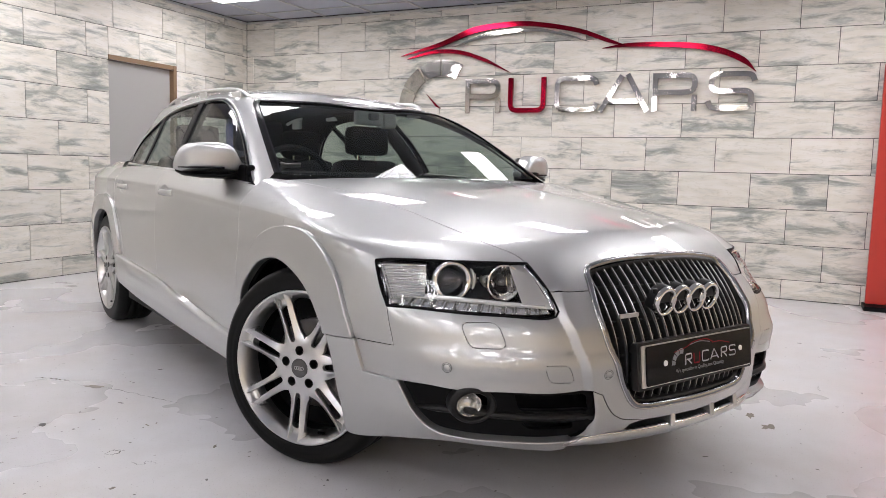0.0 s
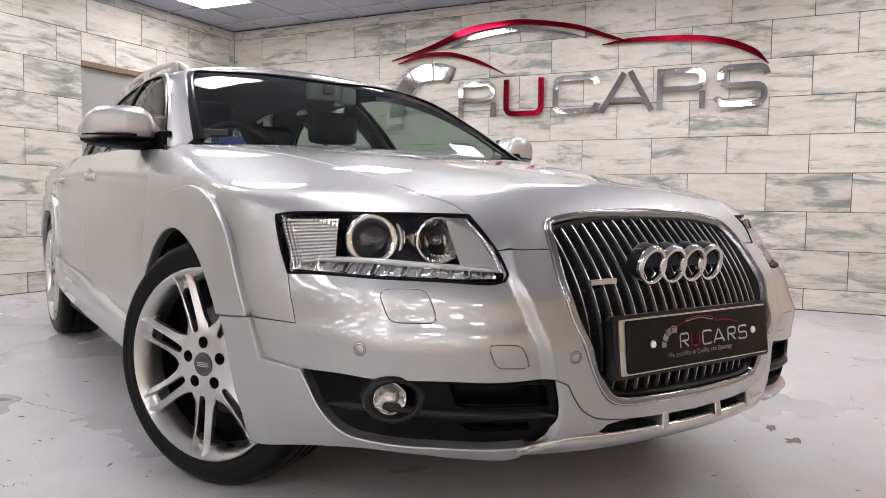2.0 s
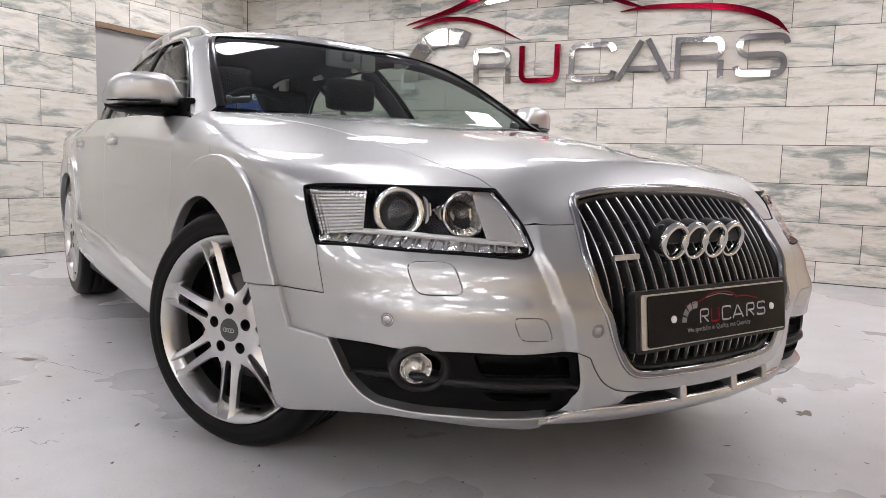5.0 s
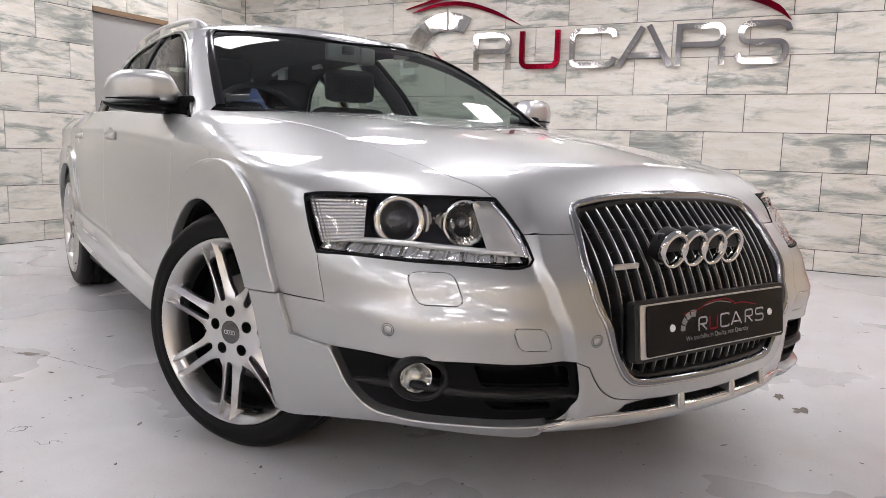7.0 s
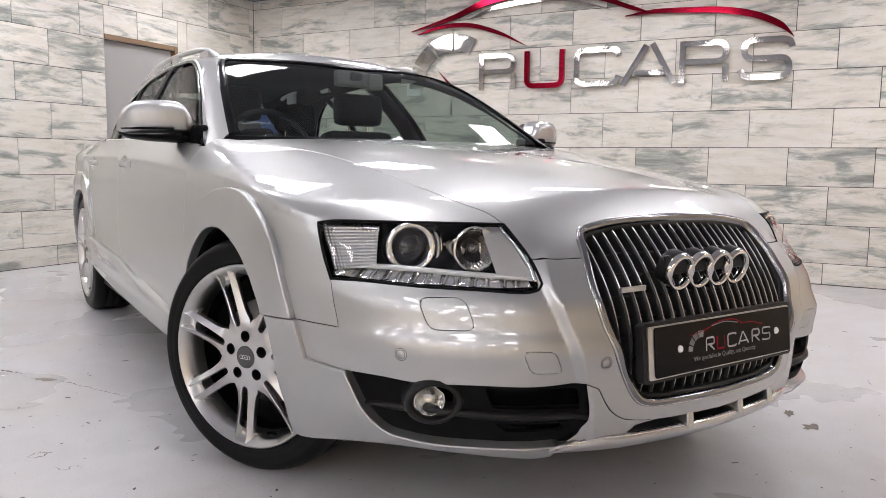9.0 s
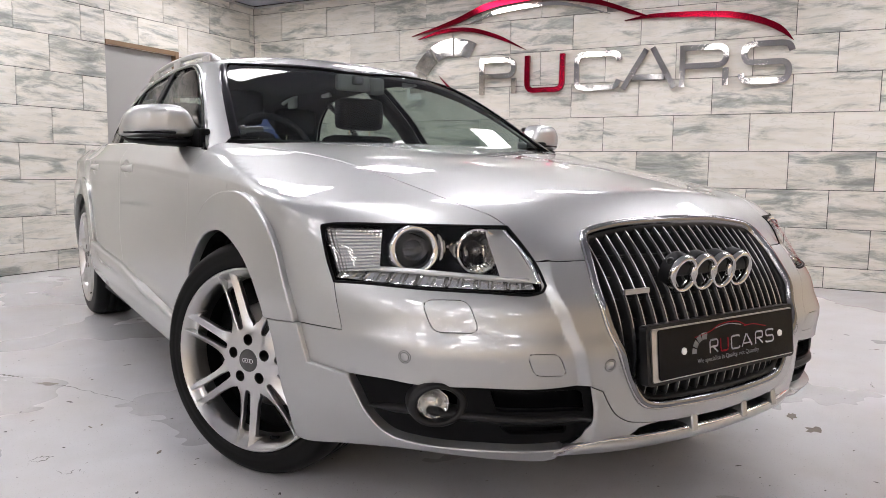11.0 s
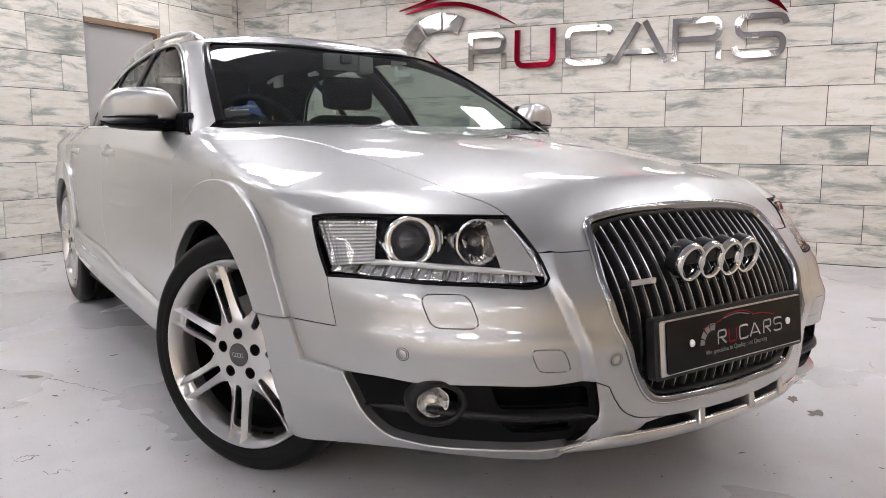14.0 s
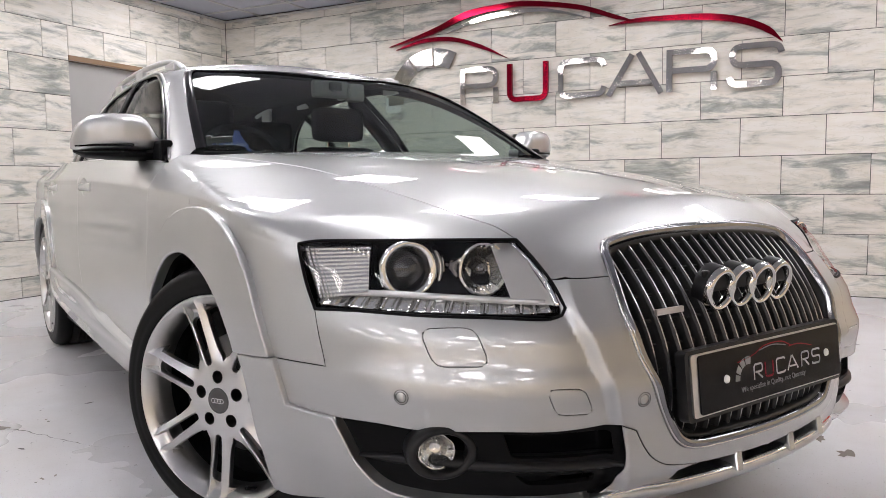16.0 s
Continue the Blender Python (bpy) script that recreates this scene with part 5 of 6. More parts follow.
        for i in range(nz):
            for j in range(nx):
                bm.faces.new((vv[i][j], vv[i + 1][j], vv[i + 1][j + 1], vv[i][j + 1]))
        bmesh.ops.recalc_face_normals(bm, faces=bm.faces[:])
        made.append(part(name, bm, material, lens, label))

    quad_skin("indicator", [(-.802, -.446, .758), (-.700, -.548, .760), (-.722, -.575, .670), (-.798, -.500, .660)], -0.014, 28, 26, 0.0016, INDICATOR, "ribbed clear indicator")
    # row of daytime lights in a bright tray
    lo_line = np.array(catmull([(-.786, -.481, .645), (-.742, -.56, .643), (-.685, -.639, .640), (-.611, -.711, .638), (-.531, -.771, .635), (-.462, -.812, .637)], 8))
    hi_line = np.array(catmull([(-.778, -.489, .667), (-.742, -.555, .668), (-.69, -.615, .668), (-.605, -.701, .662), (-.53, -.755, .656), (-.468, -.798, .652)], 8))
    S0, S1 = settle(lower, lo_line, dn, -0.020), settle(lower, hi_line, dn, -0.030)
    bm = bmesh.new()
    ra_, rb_ = [bm.verts.new(q_) for q_ in S0], [bm.verts.new(q_) for q_ in S1]
    rc_ = [bm.verts.new(q_ - dn * 0.03) for q_ in S1]
    for a, b in ((ra_, rb_), (rb_, rc_)):
        for k in range(len(a) - 1):
            bm.faces.new((a[k], a[k + 1], b[k + 1], b[k]))
    bmesh.ops.recalc_face_normals(bm, faces=bm.faces[:])
    made.append(part("light_tray", bm, TRAY, lens, "", True))
    T = resample((S0 + S1) / 2, 0.001)
    n = len(T)
    n0 = len(S0)
    F0, F1 = resample(S0, 0.001), resample(S1, 0.001)
    cells = 7
    for k in range(cells):
        def pick(t):
            return F0[min(int(len(F0) * t), len(F0) - 1)], F1[min(int(len(F1) * t), len(F1) - 1)]
        (a0, b0), (a1, b1) = pick((k + 0.04) / cells), pick((k + 0.96) / cells)
        b0, b1 = b0 + (b1 - b0) * 0.16, b1 + (b1 - b0) * 0.10
        bm = bmesh.new()
        grid_ = []
        for u_, w_ in ((0.0, 0.0), (0.05, 0.010), (0.10, 0.010), (0.16, 0.001), (0.42, -0.004), (0.46, 0.003), (0.54, 0.003), (0.58, -0.004), (0.90, 0.0), (1.0, 0.004)):
            row = []
            for v_, h_ in ((0.0, 0.2), (0.12, 0.8), (0.3, 1.0), (0.7, 1.0), (0.88, 0.8), (1.0, 0.2)):
                row.append(bm.verts.new((a0 * (1 - u_) + a1 * u_) * (1 - v_) + (b0 * (1 - u_) + b1 * u_) * v_ + dn * (0.003 + w_ * h_ * 0.8)))
            grid_.append(row)
        for r0, r1 in zip(grid_[:-1], grid_[1:]):
            for q_ in range(5):
                bm.faces.new((r0[q_], r1[q_], r1[q_ + 1], r0[q_ + 1]))
        bmesh.ops.recalc_face_normals(bm, faces=bm.faces[:])
        made.append(part("daytime_light", bm, DAY_LIGHT, lens, "", False))
    # pale clear bar over the row
    bm = bmesh.new()
    prev = None
    for p_ in resample(S1, 0.01):
        q4 = [bm.verts.new(p_ + dn * o_ + np.array([0, 0, h_])) for o_, h_ in ((0.010, -0.003), (0.013, 0.0), (0.012, 0.007), (0.0, 0.009))]
        if prev:
            for i_ in range(3):
                bm.faces.new((prev[i_], q4[i_], q4[i_ + 1], prev[i_ + 1]))
        prev = q4
    bmesh.ops.recalc_face_normals(bm, faces=bm.faces[:])
    made.append(part("light_rail", bm, PEARL, lens, "", True))
    # pale trim wedge beside the bonnet edge
    quad_skin("trim_wedge", [(-.516, -.692, .762), (-.476, -.718, .763), (-.454, -.816, .648), (-.522, -.762, .662)], -0.016, 4, 6, 0.0, WEDGE)
    # chrome edge down the inner side of the lamp
    bm = bmesh.new()
    S_ = settle(lower, np.array(catmull([(-.484, -.716, .764), (-.477, -.766, .728), (-.464, -.800, .686), (-.459, -.822, .648)], 6)), dn, -0.008)
    tube(bm, S_, [0.003 + 0.004 * k_ / (len(S_) - 1) for k_ in range(len(S_))], 8)
    made.append(part("lamp_edge_strip", bm, CHROME, lens, "", True))
    other = mirror_of(lens)
    other.visible_shadow = False
    for q in made:
        mirror_of(q).parent = other


headlamp_unit()

# sills
sill = Skin(lower)
sill.patch([[(-.87, .47, .352), (-.872, .92, .385), (-.875, 1.44, .445), (-.868, 2.10, .468), (-.866, 2.40, .475)], [(-.866, 2.40, .475), (-.85, 2.44, .30)], [(-.85, 2.44, .30), (-.84, 2.0, .272), (-.84, 1.5, .255), (-.84, .9, .235), (-.84, .47, .225)], [(-.84, .47, .225), (-.87, .47, .352)]], (-1, 0, 0.0), mirror=False, step=0.03, out=0.026, flange=0.04, edge=0.012)
sill_r = sill.make("sill_trim", PAINT, car)
mirror_of(sill_r)

# doors and rear quarter, below the windows
BELT = spline([0.3, 0.43, 0.9, 1.4, 2.3, 3.1, 3.7], [0.938, 0.946, 0.968, 0.988, 1.010, 1.033, 1.045])
belt = lambda y0, y1: [(-.81, y, float(BELT(y))) for y in np.linspace(y0, y1, 5)]
fd = Skin(lower).patch([belt(.425, 1.59), [(-.81, 1.59, .994), (-.87, 1.585, .8), (-.88, 1.55, .458)], [(-.875, 1.55, .455), (-.872, .92, .388), (-.87, .485, .354)], [(-.86, .48, .354), (-.875, .47, .45), (-.883, .45, .663), (-.878, .44, .757), (-.865, .443, .848), (-.846, .438, .912), (-.815, .42, .942)]], (-1, 0, 0.15), mirror=False, step=0.035, lines=crease_lines(.42, 1.53))
fd_r = fd.make("front_door", PAINT, car)
fd_l = mirror_of(fd_r)
rd = Skin(lower).patch([belt(1.59, 2.50), [(-.79, 2.50, 1.015), (-.855, 2.55, .88), (-.85, 2.52, .76)], [(-.85, 2.52, .76), (-.86, 2.36, .66), (-.865, 2.30, .56), (-.866, 2.28, .475)], [(-.866, 2.28, .475), (-.868, 2.10, .470), (-.875, 1.55, .458)], [(-.875, 1.55, .458), (-.87, 1.585, .8), (-.81, 1.59, .994)]], (-1, 0, 0.15), mirror=False, step=0.035, lines=crease_lines(1.5, 2.57))
rd_r = rd.make("rear_door", PAINT, car)
rd_l = mirror_of(rd_r)
q = Skin(lower).patch([belt(2.50, 3.72), [(-.70, 3.72, 1.045), (-.72, 3.74, .8), (-.70, 3.74, .5), (-.70, 3.72, .30)], [(-.70, 3.72, .30), (-.80, 3.22, .29)], [(-.82, 3.21, .30), (-.83, 3.20, .45), (-.84, 3.12, .60), (-.845, 2.98, .70), (-.85, 2.84, .722), (-.855, 2.66, .685), (-.858, 2.53, .56), (-.86, 2.47, .40), (-.85, 2.45, .30)], [(-.85, 2.45, .30), (-.866, 2.41, .475), (-.866, 2.28, .475)], [(-.866, 2.28, .475), (-.865, 2.30, .56), (-.86, 2.36, .66), (-.85, 2.52, .76)], [(-.85, 2.52, .76), (-.855, 2.55, .88), (-.79, 2.50, 1.015)]], (-1, 0.15, 0.15), mirror=False, step=0.035, flange=0, lines=crease_lines(2.5, 3.6))
q_r = q.make("rear_quarter", PAINT, car)
mirror_of(q_r)
ra_ = Skin(lower).patch([[(-.85, 2.42, .30), (-.86, 2.36, .52), (-.86, 2.45, .68), (-.85, 2.62, .79), (-.845, 2.84, .822), (-.84, 3.06, .785), (-.83, 3.21, .68), (-.82, 3.29, .52), (-.80, 3.29, .30)], [(-.80, 3.29, .30), (-.81, 3.21, .30)], [(-.82, 3.21, .30), (-.83, 3.20, .45), (-.84, 3.12, .60), (-.845, 2.98, .70), (-.85, 2.84, .722), (-.855, 2.66, .685), (-.858, 2.53, .56), (-.86, 2.47, .40), (-.85, 2.46, .30)], [(-.85, 2.46, .30), (-.85, 2.42, .30)]], (-1, 0.1, 0.1), mirror=False, step=0.03, out=0.014, flange=0.03, edge=0.005)
mirror_of(ra_.make("wheel_arch_trim", PAINT, car))
tail = Skin(lower).patch([("seam", [(0, 3.9, .30), (0, 3.88, 1.03)]), [(0, 3.88, 1.03), (-.4, 3.85, 1.03), (-.70, 3.70, 1.04)], [(-.70, 3.70, 1.04), (-.72, 3.70, .8), (-.70, 3.70, .30)], [(-.70, 3.70, .30), (-.4, 3.85, .3), (0, 3.9, .30)]], (-0.3, 1, 0.1), step=0.06)
tail.make("tailgate", PAINT, car)

# greenhouse
WS_EDGE = [(-.709, .497, .999), (-.686, .606, 1.065), (-.65, .765, 1.159), (-.604, .947, 1.254), (-.558, 1.092, 1.313), (-.521, 1.155, 1.337)]
WS_TOP = [(-.521, 1.155, 1.337), (-.411, 1.069, 1.334), (-.257, 1.012, 1.334), (-.067, .963, 1.324), (0, .958, 1.322)]
ws = Skin(upper).patch([("seam", [(0, .958, 1.322), (0, .345, .985)]), [(0, .345, .985), (-.3, .37, .985), (-.55, .44, .99), (-.709, .497, .999)], WS_EDGE, WS_TOP], (0, -0.6, 0.8), step=0.05, out=-0.004, flange=0.004, reach=0.45)
windscreen = ws.make("windscreen", GLASS, car)
windscreen.visible_shadow = False


TRIM_GREY = mat("pillar_grey", (0.045, 0.047, 0.048), 0.7)


def skin_band(name, f, path, d, w0, w1, material, parent, out=0.001, lift=0.0):
    """A flat band on the skin along a path, from w0 to w1 to its side."""
    P = resample(np.array(catmull(path, 6)), 0.02)
    d = np.array(d, float) / np.linalg.norm(d)
    S = settle(f, P, d, out, 0.45)
    N = gradient(f, S)
    t = np.gradient(S, axis=0)
    t /= np.linalg.norm(t, axis=1, keepdims=True)
    b = np.cross(t, N)
    bm = bmesh.new()
    prof = [(w0, -0.004), (w0, 0.0), (w0 * 0.6 + w1 * 0.4, lift), (w0 * 0.4 + w1 * 0.6, lift), (w1, 0.0), (w1, -0.004)]
    rows_ = [[bm.verts.new(p + bb * a + n * c) for a, c in prof] for p, bb, n in zip(S, b, N)]
    for r0, r1 in zip(rows_[:-1], rows_[1:]):
        for k in range(len(prof) - 1):
            bm.faces.new((r0[k], r1[k], r1[k + 1], r0[k + 1]))
    bmesh.ops.recalc_face_normals(bm, faces=bm.faces[:])
    return part(name, bm, material, parent, "", True)


mirror_of(skin_band("screen_seal", upper, WS_EDGE, (-0.4, -0.5, 0.75), -0.001, 0.030, GLOSS_BLACK, car, 0.0005))
skin_band("screen_header", upper, WS_TOP + [(-p[0], p[1], p[2]) for p in WS_TOP[-2::-1]], (0, -0.6, 0.8), -0.001, 0.022, GLOSS_BLACK, car, 0.0005)
WIN_TOP = [(-.646, 1.057, 1.25), (-.597, 1.277, 1.319), (-.567, 1.469, 1.355), (-.565, 1.70, 1.360), (-.563, 1.986, 1.354), (-.560, 2.336, 1.330), (-.585, 2.52, 1.277), (-.63, 2.70, 1.19), (-.68, 2.83, 1.085)]
WIN_FRONT = [(-.79, .519, .961), (-.752, .654, 1.045), (-.708, .814, 1.139), (-.646, 1.057, 1.25)]
pil = Skin(upper)
pil.patch([WS_EDGE, [(-.521, 1.155, 1.337), (-.50, 1.5, 1.40), (-.485, 2.0, 1.415), (-.465, 2.6, 1.405), (-.43, 3.0, 1.37), (-.42, 3.17, 1.34)], [(-.42, 3.17, 1.34), (-.50, 3.22, 1.2), (-.60, 3.22, 1.04)], [(-.60, 3.22, 1.04), (-.66, 3.05, 1.04), (-.70, 2.86, 1.04)], [(-.70, 2.86, 1.04), (-.68, 2.83, 1.085)], WIN_TOP[::-1], WIN_FRONT[::-1], [(-.79, .519, .961), (-.80, .46, .955), (-.76, .46, .97), (-.709, .497, .999)]], (-0.75, -0.25, 0.6), mirror=False, step=0.028, out=0.0, flange=0.01, reach=0.45)
pil_r = pil.make("side_frame", PAINT, car)
mirror_of(pil_r)
roof = Skin(upper).patch([("seam", [(0, 3.38, 1.38), (0, .972, 1.33)]), [(0, .972, 1.33), (-.067, .977, 1.331), (-.257, 1.026, 1.338), (-.411, 1.083, 1.342), (-.521, 1.165, 1.345)], [(-.521, 1.165, 1.345), (-.50, 1.5, 1.40), (-.485, 2.0, 1.415), (-.465, 2.6, 1.405), (-.43, 3.0, 1.37), (-.42, 3.17, 1.34), (-.34, 3.36, 1.33)], [(-.34, 3.36, 1.33), (-.25, 3.385, 1.36), (0, 3.40, 1.37)]], (0, -0.1, 1.0), step=0.05, reach=0.45)
roof.make("roof", PAINT, car)
rw = Skin(upper).patch([("seam", [(0, 3.42, 1.37), (0, 3.84, 1.04)]), [(0, 3.84, 1.04), (-.25, 3.75, 1.04), (-.47, 3.50, 1.04), (-.60, 3.22, 1.04)], [(-.60, 3.22, 1.04), (-.50, 3.22, 1.2), (-.42, 3.17, 1.34)], [(-.42, 3.17, 1.34), (-.34, 3.38, 1.33), (0, 3.42, 1.37)]], (-0.45, 0.8, 0.45), step=0.05, out=-0.003, flange=0, reach=0.5)
sh_ = Skin(lower).patch([[(0, 3.86, 1.05), (-.35, 3.83, 1.05), (-.66, 3.68, 1.05)], [(-.66, 3.68, 1.05), (-.76, 3.3, 1.05), (-.785, 2.95, 1.04), (-.775, 2.76, 1.03)], [(-.775, 2.76, 1.03), (-.68, 2.95, 1.05), (-.58, 3.2, 1.05), (-.46, 3.44, 1.05), (-.28, 3.66, 1.05), (0, 3.78, 1.05)], ("seam", [(0, 3.78, 1.05), (0, 3.86, 1.05)])], (0, 0, 1.0), step=0.05, flange=0, out=-0.032)
sh_.make("rear_shoulder", PAINT, car)
rear_glass = rw.make("rear_window", GLASS, car)
rear_glass.visible_shadow = False


def window(name, loop, parent):
    g = Skin(upper).patch(loop, (-0.9, 0, 0.35), mirror=False, step=0.06, out=-0.006, gap=0.001, flange=0, reach=0.4).make(name, SIDE_GLASS, parent)
    g.visible_shadow = False
    return g


up_win = lambda y0, y1: [p for p in [tuple(c) for c in catmull(WIN_TOP, 6)] if y0 <= p[1] <= y1]
sillz = lambda y: (-.79, y, float(BELT(y)) + 0.014)
BP, CP = 1.66, 2.36
PILLAR_B = [(-.79, 1.585, 1.005), (-.704, 1.634, 1.147), (-.646, 1.69, 1.246), (-.57, 1.76, 1.362)]
PILLAR_C = [(-.76, 2.285, 1.022), (-.70, 2.30, 1.10), (-.648, 2.345, 1.188), (-.56, 2.45, 1.312)]


def along(P, dy):
    return [(x, y + dy, z) for x, y, z in P]


win_r = [window("door_window", [[sillz(.53), sillz(1.0), sillz(1.565)], along(PILLAR_B, -.025), up_win(1.0, 1.72)[::-1], WIN_FRONT[::-1]], fd_r),
         window("door_window", [[sillz(1.61), sillz(2.0), sillz(2.26)], along(PILLAR_C, -.025), up_win(1.80, 2.41)[::-1], along(PILLAR_B, .025)[::-1]], rd_r),
         window("quarter_window", [[sillz(2.31), sillz(2.6), sillz(2.83)], [sillz(2.83), (-.68, 2.83, 1.09)], up_win(2.49, 2.82)[::-1], along(PILLAR_C, .025)[::-1]], q_r)]
for g, par in zip(win_r, (fd_l, rd_l, None)):
    o = mirror_of(g)
    o.visible_shadow = False
    if par:
        o.parent = par
for line in (PILLAR_B, PILLAR_C):
    mirror_of(skin_band("window_pillar", upper, line, (-0.9, 0, 0.35), -0.048 if line is PILLAR_B else -0.032, 0.048 if line is PILLAR_B else 0.032, DARK, car, 0.0, 0.0005))
mirror_of(skin_band("pillar_trim", upper, along(PILLAR_B, 0.03), (-0.9, 0, 0.35), -0.085, 0.075, TRIM_GREY, car, -0.035, 0.004))
mirror_of(skin_band("window_trim", upper, WIN_FRONT[:-1] + WIN_TOP, (-0.85, 0, 0.45), -0.012, 0.003, GLOSS_BLACK, car, 0.001))
mirror_of(skin_band("chrome_trim", upper, WIN_FRONT[:-1] + WIN_TOP, (-0.85, 0, 0.45), 0.003, 0.013, SATIN, car, 0.002, 0.003))
mirror_of(skin_band("belt_trim", upper, [(-.80, y, float(BELT(y)) + 0.004) for y in np.linspace(.52, 2.87, 9)], (-1, 0, 0.1), -0.010, 0.006, SATIN, car, 0.004, 0.004))

# roof rails
bm = bmesh.new()
rail = [(-.505, 1.255, 1.352), (-.518, 1.31, 1.378), (-.53, 1.40, 1.398), (-.53, 1.62, 1.412), (-.525, 2.0, 1.420), (-.51, 2.4, 1.409), (-.48, 2.7, 1.382), (-.46, 2.85, 1.357), (-.45, 2.93, 1.335)]
R = np.array(catmull(rail, 6))
tube(bm, R, [0.012] * len(R), 10)
for y in (1.36, 1.85, 2.35, 2.80):
    z, x = float(np.interp(y, R[:, 1], R[:, 2])), float(np.interp(y, R[:, 1], R[:, 0]))
    box(bm, x - .012, x + .012, y - .06, y + .06, z - .07, z - 0.004, 0.005)
rail_r = part("roof_rail", bm, SATIN, car, "", True)
mirror_of(rail_r)


# door handles
def handle(y, parent, other):
    c = settle(lower, np.array([(-.87, y, .884)]), np.array([-1.0, 0, 0]))[0]
    bm = bmesh.new()
    ys = np.linspace(-0.105, 0.105, 13)
    rows_ = []
    for t in ys:
        k = max(0.0, 1 - (t / 0.105) ** 4)
        rows_.append([bm.verts.new((c[0] - a * (0.25 + 0.75 * k), c[1] + t, c[2] + b)) for a, b in ((-0.004, 0.018), (0.010, 0.016), (0.019, 0.006), (0.019, -0.006), (0.012, -0.014), (0.006, -0.013), (0.006, 0.010))])
    for r0, r1 in zip(rows_[:-1], rows_[1:]):
        for k in range(7):
            bm.faces.new((r0[k], r1[k], r1[(k + 1) % 7], r0[(k + 1) % 7]))
    bm.faces.new(rows_[0]), bm.faces.new(rows_[-1][::-1])
    bmesh.ops.recalc_face_normals(bm, faces=bm.faces[:])
    h = part("door_handle", bm, PAINT, parent, "", True)
    mirror_of(h).parent = other
    bm = bmesh.new()
    lathe(bm, [(0.0, -0.004), (0.03, -0.002), (0.042, 0.003), (0.046, 0.003)], 24, Matrix.Translation(c) @ pose(0, 0, 0, 0, -90, 0) @ Matrix.Diagonal((0.85, 1.6, 1, 1)))
    cup = part("handle_cup", bm, PAINT, parent, "", True)
    mirror_of(cup).parent = other


handle(1.41, fd_r, fd_l)
handle(2.31, rd_r, rd_l)


# door mirrors
def door_mirror():
    bm = bmesh.new()
    nu, nv = 24, 22
    prof_x = np.linspace(-1.015, -0.755, nu)
    rows_ = []
    for i, x in enumerate(prof_x):
        t = i / (nu - 1)
        top = np.interp(t, [0, .03, .10, .20, .35, .60, .72, .80, .87, .93, 1.0], [1.030, 1.058, 1.090, 1.107, 1.114, 1.115, 1.110, 1.094, 1.060, 1.038, 1.028])
        bot = np.interp(t, [0, .06, .3, .6, 1.0], [1.006, 0.996, 0.997, 0.998, 1.0])
        dep = np.interp(t, [0, .04, .12, .3, .5, .8, 0.9, 1.0], [0.012, 0.045, 0.075, 0.100, 0.112, 0.108, 0.085, 0.065])
        cz, hz = (top + bot) / 2, (top - bot) / 2
        row = []
        for j in range(nv):
            a = math.pi * j / (nv - 1)
            row.append(bm.verts.new((x, 0.735 - dep * abs(math.sin(a)) ** 0.42 + 0.05 * (1 - t), cz + hz * math.copysign(abs(math.cos(a)) ** 0.62, math.cos(a)))))
        rows_.append(row)
    for r0, r1 in zip(rows_[:-1], rows_[1:]):
        for j in range(nv - 1):
            bm.faces.new((r0[j], r0[j + 1], r1[j + 1], r1[j]))
    bm.faces.new(rows_[0]), bm.faces.new(rows_[-1])
    bmesh.ops.recalc_face_normals(bm, faces=bm.faces[:])
    sh = part("mirror_housing", bm, PAINT, car, "", True)
    made = []
    bm = bmesh.new()
    rows_ = []
    for i, x in enumerate(np.linspace(-1.008, -0.765, 18)):
        t = i / 17
        bot = np.interp(t, [0, .12, .4, .8, 1.0], [.994, .978, .970, .966, .962])
        top = np.interp(t, [0, .06, .3, .6, 1.0], [1.004, .995, .996, .997, 0.999])
        dep = np.interp(t, [0, .06, .2, .5, .8, 1.0], [0.010, 0.045, 0.083, 0.105, 0.09, 0.06])
        cz, hz = (top + bot) / 2, (top - bot) / 2
        rows_.append([bm.verts.new((x, 0.735 - dep * abs(math.sin(math.pi * j / 9)) ** 0.7 + 0.05 * (1 - t), cz + hz * math.cos(math.pi * j / 9))) for j in range(10)])
    for r0, r1 in zip(rows_[:-1], rows_[1:]):
        for j in range(9):
            bm.faces.new((r0[j], r0[j + 1], r1[j + 1], r1[j]))
    bm.faces.new(rows_[0]), bm.faces.new(rows_[-1])
    bmesh.ops.recalc_face_normals(bm, faces=bm.faces[:])
    made.append(part("mirror_base", bm, DARK, sh, "", True))
    bm = bmesh.new()
    tube(bm, [(-.80, .70, .995), (-.775, .67, .99), (-.755, .64, .985)], [0.022, 0.02, 0.022], 12)
    box(bm, -.795, -.755, .57, .68, .955, 1.028, 0.012)
    made.append(part("mirror_arm", bm, DARK, sh, "", False))
    bm = bmesh.new()
    line = []
    for t in np.linspace(0.04, 0.62, 14):
        x = -1.015 + 0.26 * t
        dep = np.interp(t, [0, .06, .2, .5, .8, 1.0], [0.012, 0.05, 0.09, 0.115, 0.10, 0.06])
        line.append((x, 0.735 - dep * 0.96 + 0.05 * (1 - t), 1.0125))
    tube(bm, line, 0.004, 6)
    made.append(part("mirror_indicator", bm, GLOSS_BLACK, sh, "", True))
    bm = bmesh.new()
    rounded_plate(bm, 0.105, 0.045, 0, 0.003, 0.03)
    g = part("mirror_glass", bm, CHROME, sh)
    bm = g.data
    bm.transform(pose(-0.885, 0.768, 1.058, 0, 0, -8))
    made.append(g)
    other = mirror_of(sh)
    for o in made:
        mirror_of(o).parent = other


door_mirror()


